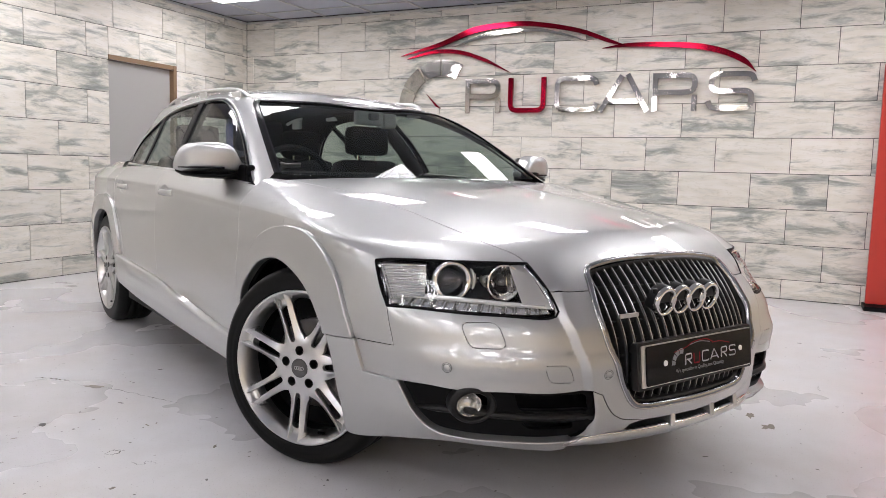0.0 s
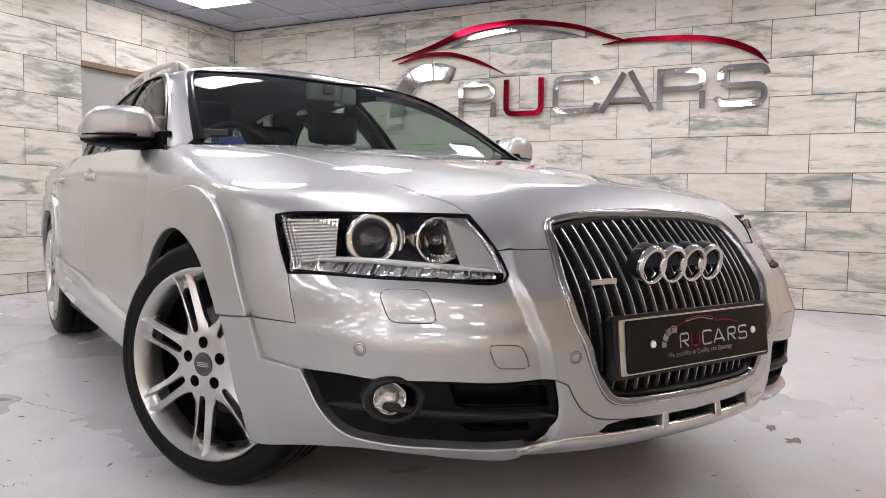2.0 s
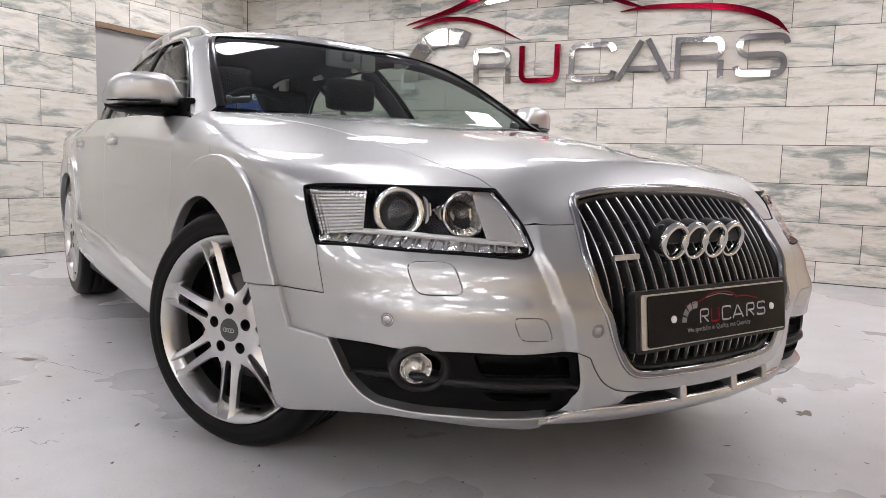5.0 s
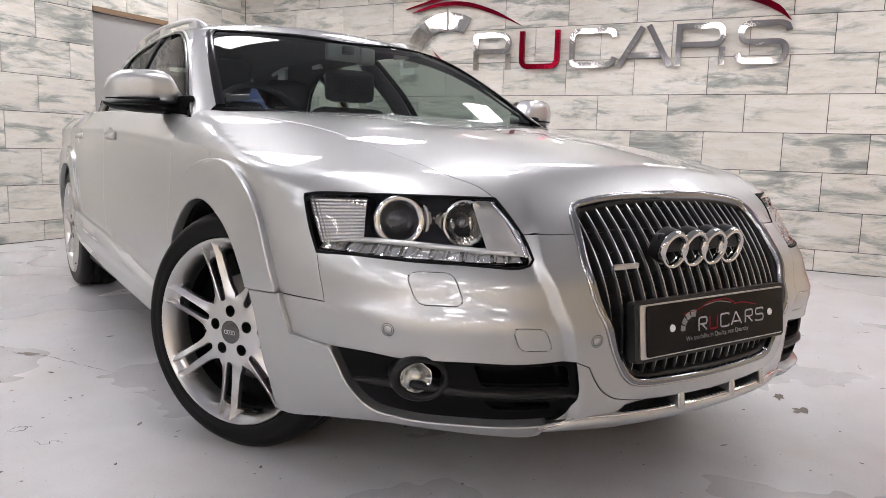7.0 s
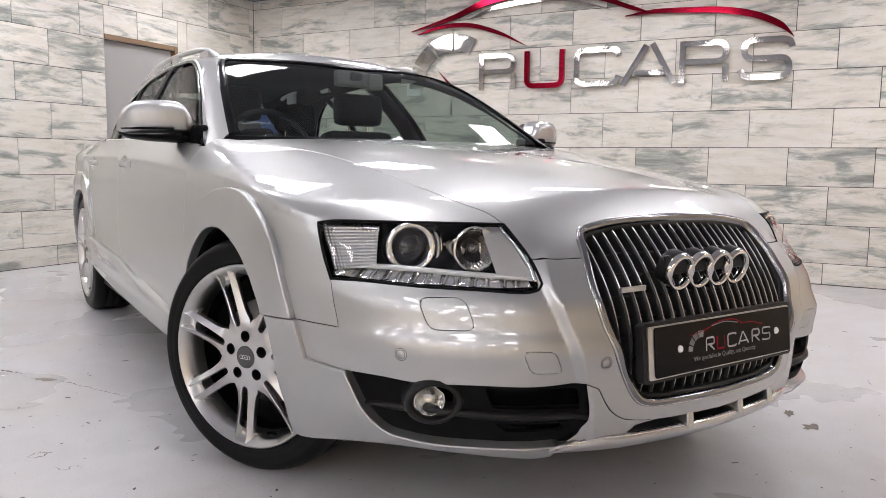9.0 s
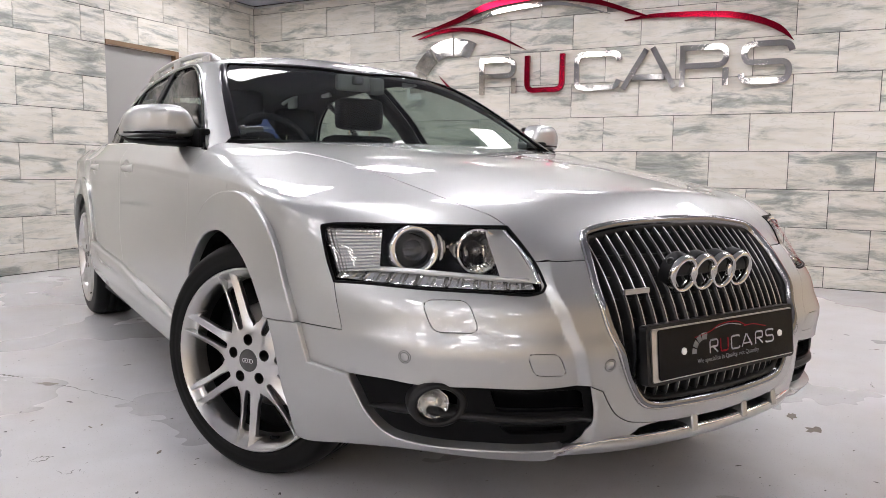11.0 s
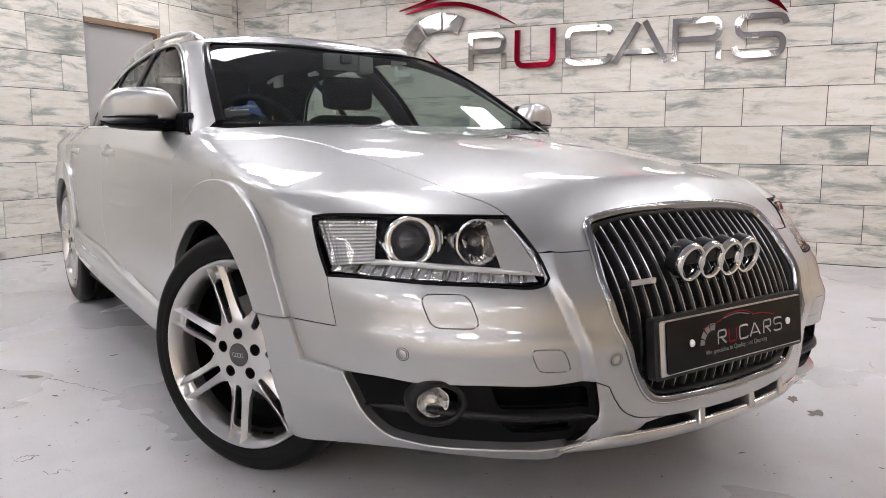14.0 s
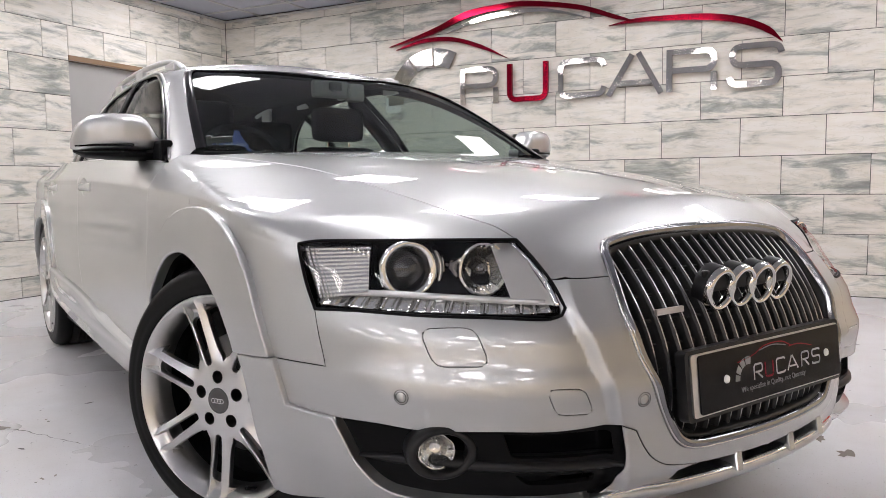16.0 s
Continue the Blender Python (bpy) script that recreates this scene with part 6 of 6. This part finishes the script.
# wheels
def wheel():
    w = thing("wheel", "", "")
    bm = bmesh.new()
    prof = [(0.255, -0.205), (0.262, -0.215), (0.30, -0.238), (0.325, -0.235), (0.338, -0.222), (0.3445, -0.20), (0.345, -0.165), (0.338, -0.163), (0.338, -0.155), (0.345, -0.153), (0.345, -0.125), (0.337, -0.123), (0.337, -0.113), (0.345, -0.111), (0.345, -0.082), (0.337, -0.080), (0.337, -0.070), (0.345, -0.068), (0.345, -0.048), (0.343, -0.034), (0.338, -0.020), (0.330, -0.009), (0.318, -0.001), (0.316, -0.0015), (0.302, 0.004), (0.300, 0.003), (0.288, 0.0055), (0.276, 0.0045), (0.270, 0.001), (0.2665, -0.004), (0.255, -0.012)]
    lathe(bm, prof, 96)
    t = part("tyre", bm, RUBBER, w, "", True)
    bm = bmesh.new()
    lathe(bm, [(0.262, -0.012), (0.2675, -0.002), (0.2680, 0.004), (0.2650, 0.007), (0.2605, 0.0065), (0.257, 0.003), (0.251, -0.0045), (0.2445, -0.014), (0.2385, -0.028), (0.2345, -0.046), (0.232, -0.066)], 96)
    rim = part("rim", bm, RIM, w, "", True)
    # deeper part of the barrel coloured black, as the shade inside the wheel
    bm = bmesh.new()
    lathe(bm, [(0.232, -0.066), (0.228, -0.10), (0.226, -0.2)], 72)
    part("barrel", bm, DARK, rim, "", True)
    # one cast face: seven pairs of crested spokes, a slot in each pair, open gaps between the pairs
    PAIRS, A0 = 7, math.radians(360 * 0.25 / 7 - 6)
    STEP = 2 * math.pi / PAIRS
    slot_half = lambda r: np.interp(r, [0.090, 0.12, 0.17, 0.222, 0.2605], [0.0090, 0.0112, 0.0130, 0.0150, 0.0175])
    gap_from = lambda r: np.interp(r, [0.096, 0.100, 0.106, 0.114, 0.128, 0.150, 0.19, 0.2605], [0.0460, 0.0425, 0.0388, 0.0355, 0.0330, 0.0316, 0.0318, 0.0345])
    dome = lambda r: float(np.interp(r, [0.03, 0.05, 0.075, 0.098], [0.003, 0.0025, 0.0, -0.003]))

    def spun(r, y, k):
        """A point r along the axis of pair k and y beside it."""
        t_ = A0 + STEP * k
        return (r * math.cos(t_) - y * math.sin(t_), r * math.sin(t_) + y * math.cos(t_))

    def face_height(px, py):
        t_ = (math.atan2(py, px) - A0 + STEP / 2) % STEP - STEP / 2
        rr_ = math.hypot(px, py)
        r, y = rr_ * math.cos(t_), abs(rr_ * math.sin(t_))
        sl, ga = float(slot_half(r)), float(gap_from(r))
        crest = sl + 0.0032
        top = float(np.interp(r, [0.07, 0.10, 0.15, 0.21, 0.24, 0.2605], [0.0, -0.001, -0.002, -0.001, 0.002, 0.0075]))
        if y < crest:
            valley = 0.0035 + 0.016 * float(smoothstep((r - 0.205) / 0.03)) * float(1 - smoothstep((r - 0.236) / 0.024))
            z_ = top - valley * float(smoothstep((crest - y) / 0.0045))
        else:
            z_ = top - 0.011 * (y - crest) / max(ga - crest, 0.004) - 2.0 * max(0.0, y - ga)
        k_ = float(smoothstep((rr_ - 0.085) / 0.032))
        z_ = z_ * k_ + dome(rr_) * (1 - k_)
        if rr_ > 0.232:
            z_ = max(z_, float(np.interp(rr_, [0.232, 0.2385, 0.2445, 0.251, 0.257, 0.2605], [-0.044, -0.026, -0.0120, -0.0025, 0.0048, 0.0080])))
        return z_
    R5 = [(0.0600 * math.cos(math.radians(72 * k + 20)), 0.0600 * math.sin(math.radians(72 * k + 20))) for k in range(5)]
    loops_ = [[(r * math.cos(t), r * math.sin(t)) for t in np.linspace(0, 2 * math.pi, n_, endpoint=False)] for r, n_ in ((0.2605, 196), (0.033, 40))]
    loops_ += [[(cx + 0.0165 * math.cos(t), cy + 0.0165 * math.sin(t)) for t in np.linspace(0, 2 * math.pi, 22, endpoint=False)] for cx, cy in R5]
    walls_ = len(loops_)
    extra = []
    for k in range(PAIRS):
        # slot with rounded ends
        rs = np.linspace(0.099, 0.206, 16)
        side_ = [(r, float(slot_half(r))) for r in rs]
        end0, end1 = side_[0][1], side_[-1][1]
        cap1 = [(rs[-1] + end1 * 0.9 * math.sin(t), end1 * math.cos(t)) for t in np.linspace(0, math.pi, 9)[1:-1]]
        cap0 = [(rs[0] - end0 * 0.9 * math.sin(t), -end0 * math.cos(t)) for t in np.linspace(0, math.pi, 9)[1:-1]]
        loops_.append([spun(r, y, k) for r, y in side_ + cap1 + [(r, -y) for r, y in side_[::-1]] + cap0])
        # gap to the next pair, with rounded corners
        rs = np.linspace(0.102, 0.226, 16)
        one = [spun(r, float(gap_from(r)), k) for r in rs]
        two = [spun(r, -float(gap_from(r)), k + 1) for r in rs]
        ang = [math.atan2(p[1], p[0]) for p in (one[-1], two[-1])]
        if ang[1] < ang[0]:
            ang[1] += 2 * math.pi
        arc_ = [(0.2365 * math.cos(t), 0.2365 * math.sin(t)) for t in np.linspace(ang[0] + 0.035, ang[1] - 0.035, 12)]
        t_ = A0 + STEP * (k + 0.5)
        loops_.append(one + arc_ + two[::-1] + [(0.1000 * math.cos(t_), 0.1000 * math.sin(t_))])
        for r in np.linspace(0.094, 0.258, 35):
            sl, ga = float(slot_half(r)), float(gap_from(r))
            for y in (0.0, sl * 0.5, sl - 0.0012, sl + 0.0008, sl + 0.0024, sl + 0.0040, sl + 0.0058, (sl + ga) / 2 + 0.002, ga - 0.0012):
                extra += [spun(r, y, k), spun(r, -y, k)]
        for r in (0.2385, 0.2445, 0.251, 0.2555):
            extra += [(r * math.cos(t), r * math.sin(t)) for t in np.linspace(A0 + STEP * k, A0 + STEP * (k + 1), 26)]
    for r in (0.042, 0.050, 0.060, 0.070, 0.080, 0.088):
        extra += [(r * math.cos(t), r * math.sin(t)) for t in np.linspace(0, 2 * math.pi, 64, endpoint=False)]
    L_ = [np.array(L) for L in loops_]
    E_ = np.array(extra)
    E_ = E_[inside_poly(E_, L_)]
    B_ = np.concatenate(L_)
    E_ = E_[np.min((E_[:, None, 0] - B_[None, :, 0]) ** 2 + (E_[:, None, 1] - B_[None, :, 1]) ** 2, axis=1) > 0.0009 ** 2]
    ed_, k0 = [], 0
    for L in loops_:
        ed_ += [(k0 + i_, k0 + (i_ + 1) % len(L)) for i_ in range(len(L))]
        k0 += len(L)
    res = cdt([Vector(q_) for q_ in np.concatenate([B_, E_])], ed_, [], 0, 1e-6)
    W_ = np.array([tuple(q_) for q_ in res[0]])
    bm = bmesh.new()
    vs = [bm.verts.new((q_[0], q_[1], face_height(*q_))) for q_ in W_]
    T_ = np.array([tuple(t) for t in res[2] if len(t) == 3])
    for t in T_[inside_poly(W_[T_].mean(1), L_)]:
        bm.faces.new([vs[i_] for i_ in t])
    bmesh.ops.recalc_face_normals(bm, faces=bm.faces[:])
    if sum(f_.normal.z for f_ in bm.faces) < 0:
        bmesh.ops.reverse_faces(bm, faces=bm.faces[:])
    # the walls of slots and gaps
    for L in loops_[walls_:]:
        hi_ = [bm.verts.new((x_, y_, face_height(x_, y_))) for x_, y_ in L]
        cx_, cy_ = np.mean(L, axis=0)
        lo_ = [bm.verts.new((x_ + (x_ - cx_) * -0.03, y_ + (y_ - cy_) * -0.03, v_.co.z - (0.013 if len(L) > 42 else 0.020))) for (x_, y_), v_ in zip(L, hi_)]
        for i_ in range(len(L)):
            j_ = (i_ + 1) % len(L)
            f_ = bm.faces.new((hi_[i_], hi_[j_], lo_[j_], lo_[i_]))
            f_.normal_update()
            mid_ = f_.calc_center_median()
            if f_.normal.x * (cx_ - mid_.x) + f_.normal.y * (cy_ - mid_.y) < 0:
                f_.normal_flip()
    bmesh.ops.remove_doubles(bm, verts=bm.verts[:], dist=0.00005)
    part("wheel_face", bm, RIM, rim, "silver cast face with seven pairs of spokes", True).data.set_sharp_from_angle(angle=math.radians(34))
    for cx, cy in R5:
        bm = bmesh.new()
        zt_ = dome(0.061)
        lathe(bm, [(0.0166, zt_), (0.0160, zt_ - 0.002), (0.0142, -0.020), (0.0140, -0.032)], 20, pose(cx, cy, 0))
        bmesh.ops.reverse_faces(bm, faces=bm.faces[:])
        well = part("bolt_well", bm, DISC, rim, "", True)
        bm = bmesh.new()
        lathe(bm, [(0.0, -0.022), (0.008, -0.022), (0.0095, -0.024), (0.0141, -0.0315)], 12, pose(cx, cy, 0))
        part("wheel_bolt", bm, DARK, rim, "dark recessed wheel bolt", True)
    bm = bmesh.new()
    lathe(bm, [(0.0, 0.006), (0.020, 0.0057), (0.028, 0.0048), (0.0305, 0.0035), (0.031, 0.0045), (0.0325, 0.0045), (0.0335, 0.001)], 40)
    part("centre_cap", bm, CAP_GREY, rim, "", True)
    for k in range(4):
        bm = bmesh.new()
        lathe(bm, [(0.0048, 0.0), (0.0048, 0.001), (0.0064, 0.001), (0.0064, 0.0)], 18, pose(-0.0135 + 0.009 * k, 0, 0.0058))
        part("cap_ring", bm, CHROME, rim)
    bm = bmesh.new()
    tube(bm, [(0.085, -0.224, -0.03), (0.080, -0.212, 0.004)], [0.0035, 0.005], 8)
    part("valve_cap", bm, DARK, rim, "black valve cap")
    bm = bmesh.new()
    lathe(bm, [(0.06, -0.085), (0.155, -0.085), (0.157, -0.088), (0.157, -0.105), (0.06, -0.105)], 60)
    part("brake_disc", bm, DISC, w, "", True)
    bm = bmesh.new()
    lathe(bm, [(0.01, -0.11), (0.236, -0.115), (0.236, -0.12)], 48)
    part("backing_plate", bm, DARK, w)
    bm = bmesh.new()
    box(bm, 0.10, 0.19, -0.07, 0.07, -0.11, -0.055, 0.01)
    part("brake_caliper", bm, DISC, w)
    return w


STEER = 28.5
wh = wheel()
wh.parent = car


def wheel_pose(x, y, side, steer=0.0, roll=0.0):
    out = Vector((side * math.cos(math.radians(steer)), side * math.sin(math.radians(steer)), 0))
    fw = Vector((0, 0, 1)).cross(out)
    m = Matrix((fw, (0, 0, 1), out)).transposed()
    if m.determinant() < 0:
        m = Matrix((-fw, (0, 0, 1), out)).transposed()
    return Matrix.Translation((x, y, 0.345)) @ m.to_4x4() @ pose(0, 0, 0, 0, 0, roll)


wh.matrix_local = wheel_pose(-0.831, -0.002, -1, STEER, 0)
for x, y, sd, st, rl in ((0.842, 0.03, 1, STEER, 40), (-0.842, 2.84, -1, 0, 5), (0.842, 2.84, 1, 0, 70)):
    c_ = copy_thing(wh, wheel_pose(x, y, sd, st, rl))
# wheel arch liners and floor of the car
for sx in (-1, 1):
    for y in (0.03, 2.84):
        bm = bmesh.new()
        arc_ = [(y + 0.39 * math.cos(a), 0.345 + 0.39 * math.sin(a)) for a in np.linspace(math.radians(-12), math.radians(192), 30)]
        o_, i_ = [bm.verts.new((sx * 0.81, py, pz)) for py, pz in arc_], [bm.verts.new((sx * 0.50, py, pz)) for py, pz in arc_]
        for k in range(29):
            bm.faces.new((o_[k], o_[k + 1], i_[k + 1], i_[k]))
        bm.faces.new(i_)
        part("arch_liner", bm, DARK, car, "", True)
bm = bmesh.new()
box(bm, -0.58, 0.58, -0.60, 3.6, 0.225, 0.30)
box(bm, -0.50, 0.50, -0.76, -0.60, 0.27, 0.30)
box(bm, -0.82, 0.82, 0.46, 2.38, 0.22, 0.30)
part("underbody", bm, DARK, car)

# interior
bm = bmesh.new()
box(bm, -0.72, 0.72, 0.45, 1.0, 0.80, 0.965, 0.04)
box(bm, -0.70, -0.02, 0.75, 0.98, 0.95, 1.005, 0.025)
part("dashboard", bm, CLOTH, car, "", False)
steering = thing("steering_wheel", "", "")
steering.parent = car
steering.matrix_local = pose(-0.36, 1.02, 0.955, 65, 0, 0)
bm = bmesh.new()
tube(bm, [(0.18 * math.cos(t), 0.18 * math.sin(t), 0) for t in np.linspace(0, 2 * math.pi, 40, endpoint=False)], 0.015, 10, closed=True)
part("steering_rim", bm, DARK, steering, "", True)
bm = bmesh.new()
lathe(bm, [(0.0, 0.02), (0.06, 0.015), (0.075, 0.0), (0.075, -0.03)], 30)
box(bm, -0.17, 0.17, -0.015, 0.015, -0.012, 0.004, 0.004)
box(bm, -0.015, 0.015, -0.17, 0.0, -0.012, 0.004, 0.004)
part("steering_hub", bm, DARK, steering)


def seat(x, y, w=0.50):
    s = thing("seat", "", "")
    s.parent = car
    s.matrix_local = pose(x, y, 0)
    bm = bmesh.new()
    box(bm, -w / 2, w / 2, -0.50, 0.05, 0.42, 0.58, 0.05)
    part("seat_cushion", bm, CLOTH, s, "", True)
    bm = bmesh.new()
    box(bm, -w / 2, w / 2, -0.07, 0.07, 0.55, 1.08, 0.05, Matrix.Translation((0, 0.02, 0)) @ pose(0, 0.0, 0, -8))
    for v_ in bm.verts:
        if v_.co.z > 0.85:
            v_.co.x *= 1 - 0.25 * (v_.co.z - 0.85) / 0.23
    part("backrest", bm, CLOTH, s, "", True)
    bm = bmesh.new()
    box(bm, -0.133, 0.133, 0.10, 0.20, 1.10, 1.268, 0.04)
    h = part("headrest", bm, CLOTH, s, "", True)
    bm = bmesh.new()
    for dx in (-0.06, 0.06):
        tube(bm, [(dx, 0.15, 1.0), (dx, 0.15, 1.12)], 0.007, 8)
    part("headrest_post", bm, CHROME, s)
    return s


seat(0.337, 1.42)
seat(-0.337, 1.42)
seat(-0.36, 2.35, 0.58)
seat(0.36, 2.35, 0.58)
bm = bmesh.new()
box(bm, -0.092, 0.070, 0.94, 0.975, 1.236, 1.306, 0.014)
box(bm, 0.062, 0.135, 0.925, 0.985, 1.226, 1.300, 0.016)
rv = part("rear_view_mirror", bm, mat("mirror_back", (0.16, 0.165, 0.16), 0.5), car)
bm = bmesh.new()
box(bm, -0.025, 0.025, 0.915, 0.99, 1.262, 1.300, 0.012)
part("mirror_foot", bm, TRIM_GREY, rv)
bm = bmesh.new()
box(bm, -0.70, 0.70, 0.5, 3.6, 0.29, 0.33)
part("cabin_floor", bm, CLOTH, car)
# headliner, and linings under the window line
lin = Skin(upper).patch([("seam", [(0, 3.34, 1.38), (0, 1.0, 1.33)]), [(0, 1.0, 1.33), (-.257, 1.05, 1.338), (-.50, 1.18, 1.34)], [(-.50, 1.18, 1.34), (-.49, 1.5, 1.40), (-.455, 2.6, 1.405), (-.33, 3.30, 1.31)], [(-.33, 3.30, 1.31), (0, 3.34, 1.37)]], (0, -0.1, 1.0), step=0.12, out=-0.03, flange=0, reach=0.45)
lin.make("headliner", mat("headliner_cloth", (0.02, 0.02, 0.02), 0.9), car)
dl = Skin(lower).patch([[(-.81, .5, .95), (-.81, 1.5, .99), (-.81, 2.72, 1.0)], [(-.80, 2.72, 1.0), (-.80, 2.72, .4)], [(-.80, 2.72, .4), (-.85, .5, .35)], [(-.85, .5, .35), (-.81, .5, .95)]], (-1, 0, 0.1), mirror=False, step=0.12, out=-0.06, flange=0)
mirror_of(dl.make("door_lining", CLOTH, car))
pl = Skin(upper).patch([WS_EDGE, [(-.521, 1.155, 1.337), (-.50, 1.5, 1.40), (-.485, 2.0, 1.415), (-.465, 2.6, 1.405), (-.43, 3.0, 1.37), (-.42, 3.17, 1.34)], [(-.42, 3.17, 1.34), (-.50, 3.22, 1.2), (-.60, 3.22, 1.04)], [(-.60, 3.22, 1.04), (-.66, 3.05, 1.04), (-.70, 2.86, 1.04)], [(-.70, 2.86, 1.04), (-.68, 2.83, 1.085)], WIN_TOP[::-1], WIN_FRONT[::-1], [(-.79, .519, .961), (-.80, .46, .955), (-.76, .46, .97), (-.709, .497, .999)]], (-0.75, -0.25, 0.6), mirror=False, step=0.06, out=-0.022, gap=-0.004, flange=0, reach=0.45)
mirror_of(pl.make("pillar_lining", CLOTH, car))

bm = bmesh.new()
P_ = settle(upper, np.array([(-.655, .54, 1.035), (-.600, .515, 1.038)]), np.array([0, -0.6, 0.8]), -0.012, 0.45)
box(bm, 0, 0.075, -0.002, 0.002, -0.010, 0.010, 0.001, Matrix.Translation(P_[0]) @ pose(0, 0, 0, 20, -4, -20))
box(bm, -0.004, 0.012, -0.003, 0.003, -0.016, 0.016, 0.002, Matrix.Translation(P_[0]) @ pose(0, 0, 0, 20, -4, -20))
part("ticket_clip", bm, mat("clear_clip", (0.10, 0.105, 0.105), 0.3), car)

# the front corner on the far side stands a little further forward
for ob in [o for o in bpy.data.objects if o.type == "MESH"]:
    chain = [ob]
    while chain[-1].parent is not None:
        chain.append(chain[-1].parent)
    if chain[-1] is not car or any((o.matrix_local - Matrix.Identity(4)).to_3x3().determinant() != 0 or o.matrix_local.translation.length > 1e-6 for o in chain):
        continue
    co = np.empty(len(ob.data.vertices) * 3)
    ob.data.vertices.foreach_get("co", co)
    co = co.reshape(-1, 3)
    if co[:, 0].max() < 0.37 or co[:, 1].min() > -0.1:
        continue
    k = smoothstep((co[:, 0] - 0.37) / 0.22) * smoothstep((-0.15 - co[:, 1]) / 0.45)
    co[:, 1] -= 0.050 * k
    ob.data.vertices.foreach_set("co", co.ravel())
    ob.data.update()

# ---- wall tiles, one by one ----
TZ0, TH = 0.170, 0.30


def tile_mesh(w, h):
    """A tile with softened edges, face towards -x."""
    bm = bmesh.new()
    g, b, t = 0.0024, 0.0018, 0.009
    y0, y1, z0, z1 = g, w - g, g, h - g
    back = [bm.verts.new((t, y, z)) for y, z in ((y0, z0), (y1, z0), (y1, z1), (y0, z1))]
    mid = [bm.verts.new((b, y, z)) for y, z in ((y0, z0), (y1, z0), (y1, z1), (y0, z1))]
    fr = [bm.verts.new((0, y, z)) for y, z in ((y0 + b, z0 + b), (y1 - b, z0 + b), (y1 - b, z1 - b), (y0 + b, z1 - b))]
    for a, c in ((back, mid), (mid, fr)):
        for i in range(4):
            bm.faces.new((a[i], a[(i + 1) % 4], c[(i + 1) % 4], c[i]))
    bm.faces.new(fr)
    bmesh.ops.recalc_face_normals(bm, faces=bm.faces[:])
    return mesh_of("tile", bm, TILE, False)


cache = {}


def lay(wall, along_back, start, end, phase, keep_out=None):
    rows_ = [(0.004, TZ0)] + [(TZ0 + TH * k, min(TZ0 + TH * (k + 1), CEIL - 0.002)) for k in range(9)]
    for r, (z0, z1) in enumerate(rows_):
        if z1 - z0 < 0.02:
            continue
        cuts = [start, end]
        p = phase + (0.3 if r % 2 else 0.0)
        k = math.ceil((start - p) / PANEL)
        while p + k * PANEL < end:
            cuts.append(p + k * PANEL)
            k += 1
        cuts = sorted(cuts)
        for a, b in zip(cuts[:-1], cuts[1:]):
            pieces = [(a, b, z0, z1)]
            if keep_out:
                k0, k1, kz = keep_out
                out = []
                for (pa, pb, pz0, pz1) in pieces:
                    if pb <= k0 or pa >= k1 or pz0 >= kz:
                        out.append((pa, pb, pz0, pz1))
                        continue
                    if pa < k0:
                        out.append((pa, k0, pz0, pz1))
                    if pb > k1:
                        out.append((k1, pb, pz0, pz1))
                    if pz1 > kz:
                        out.append((max(pa, k0), min(pb, k1), kz, pz1))
                pieces = out
            for pa, pb, pz0, pz1 in pieces:
                w, h = round(pb - pa, 4), round(pz1 - pz0, 4)
                if w < 0.008 or h < 0.008:
                    continue
                if (w, h) not in cache:
                    cache[(w, h)] = tile_mesh(w, h)
                ob = new("tile", cache[(w, h)])
                ob.parent = wall
                ob.matrix_local = pose(U1, pa, pz0) if along_back else pose(pb, V1, pz0, 0, 0, 90)


lay(wall_back, True, V0 + 0.01, V1, -0.431)
lay(wall_door, False, -6.0, U1, 1.106 - 1.2, (DU0, DU1, 1.97))
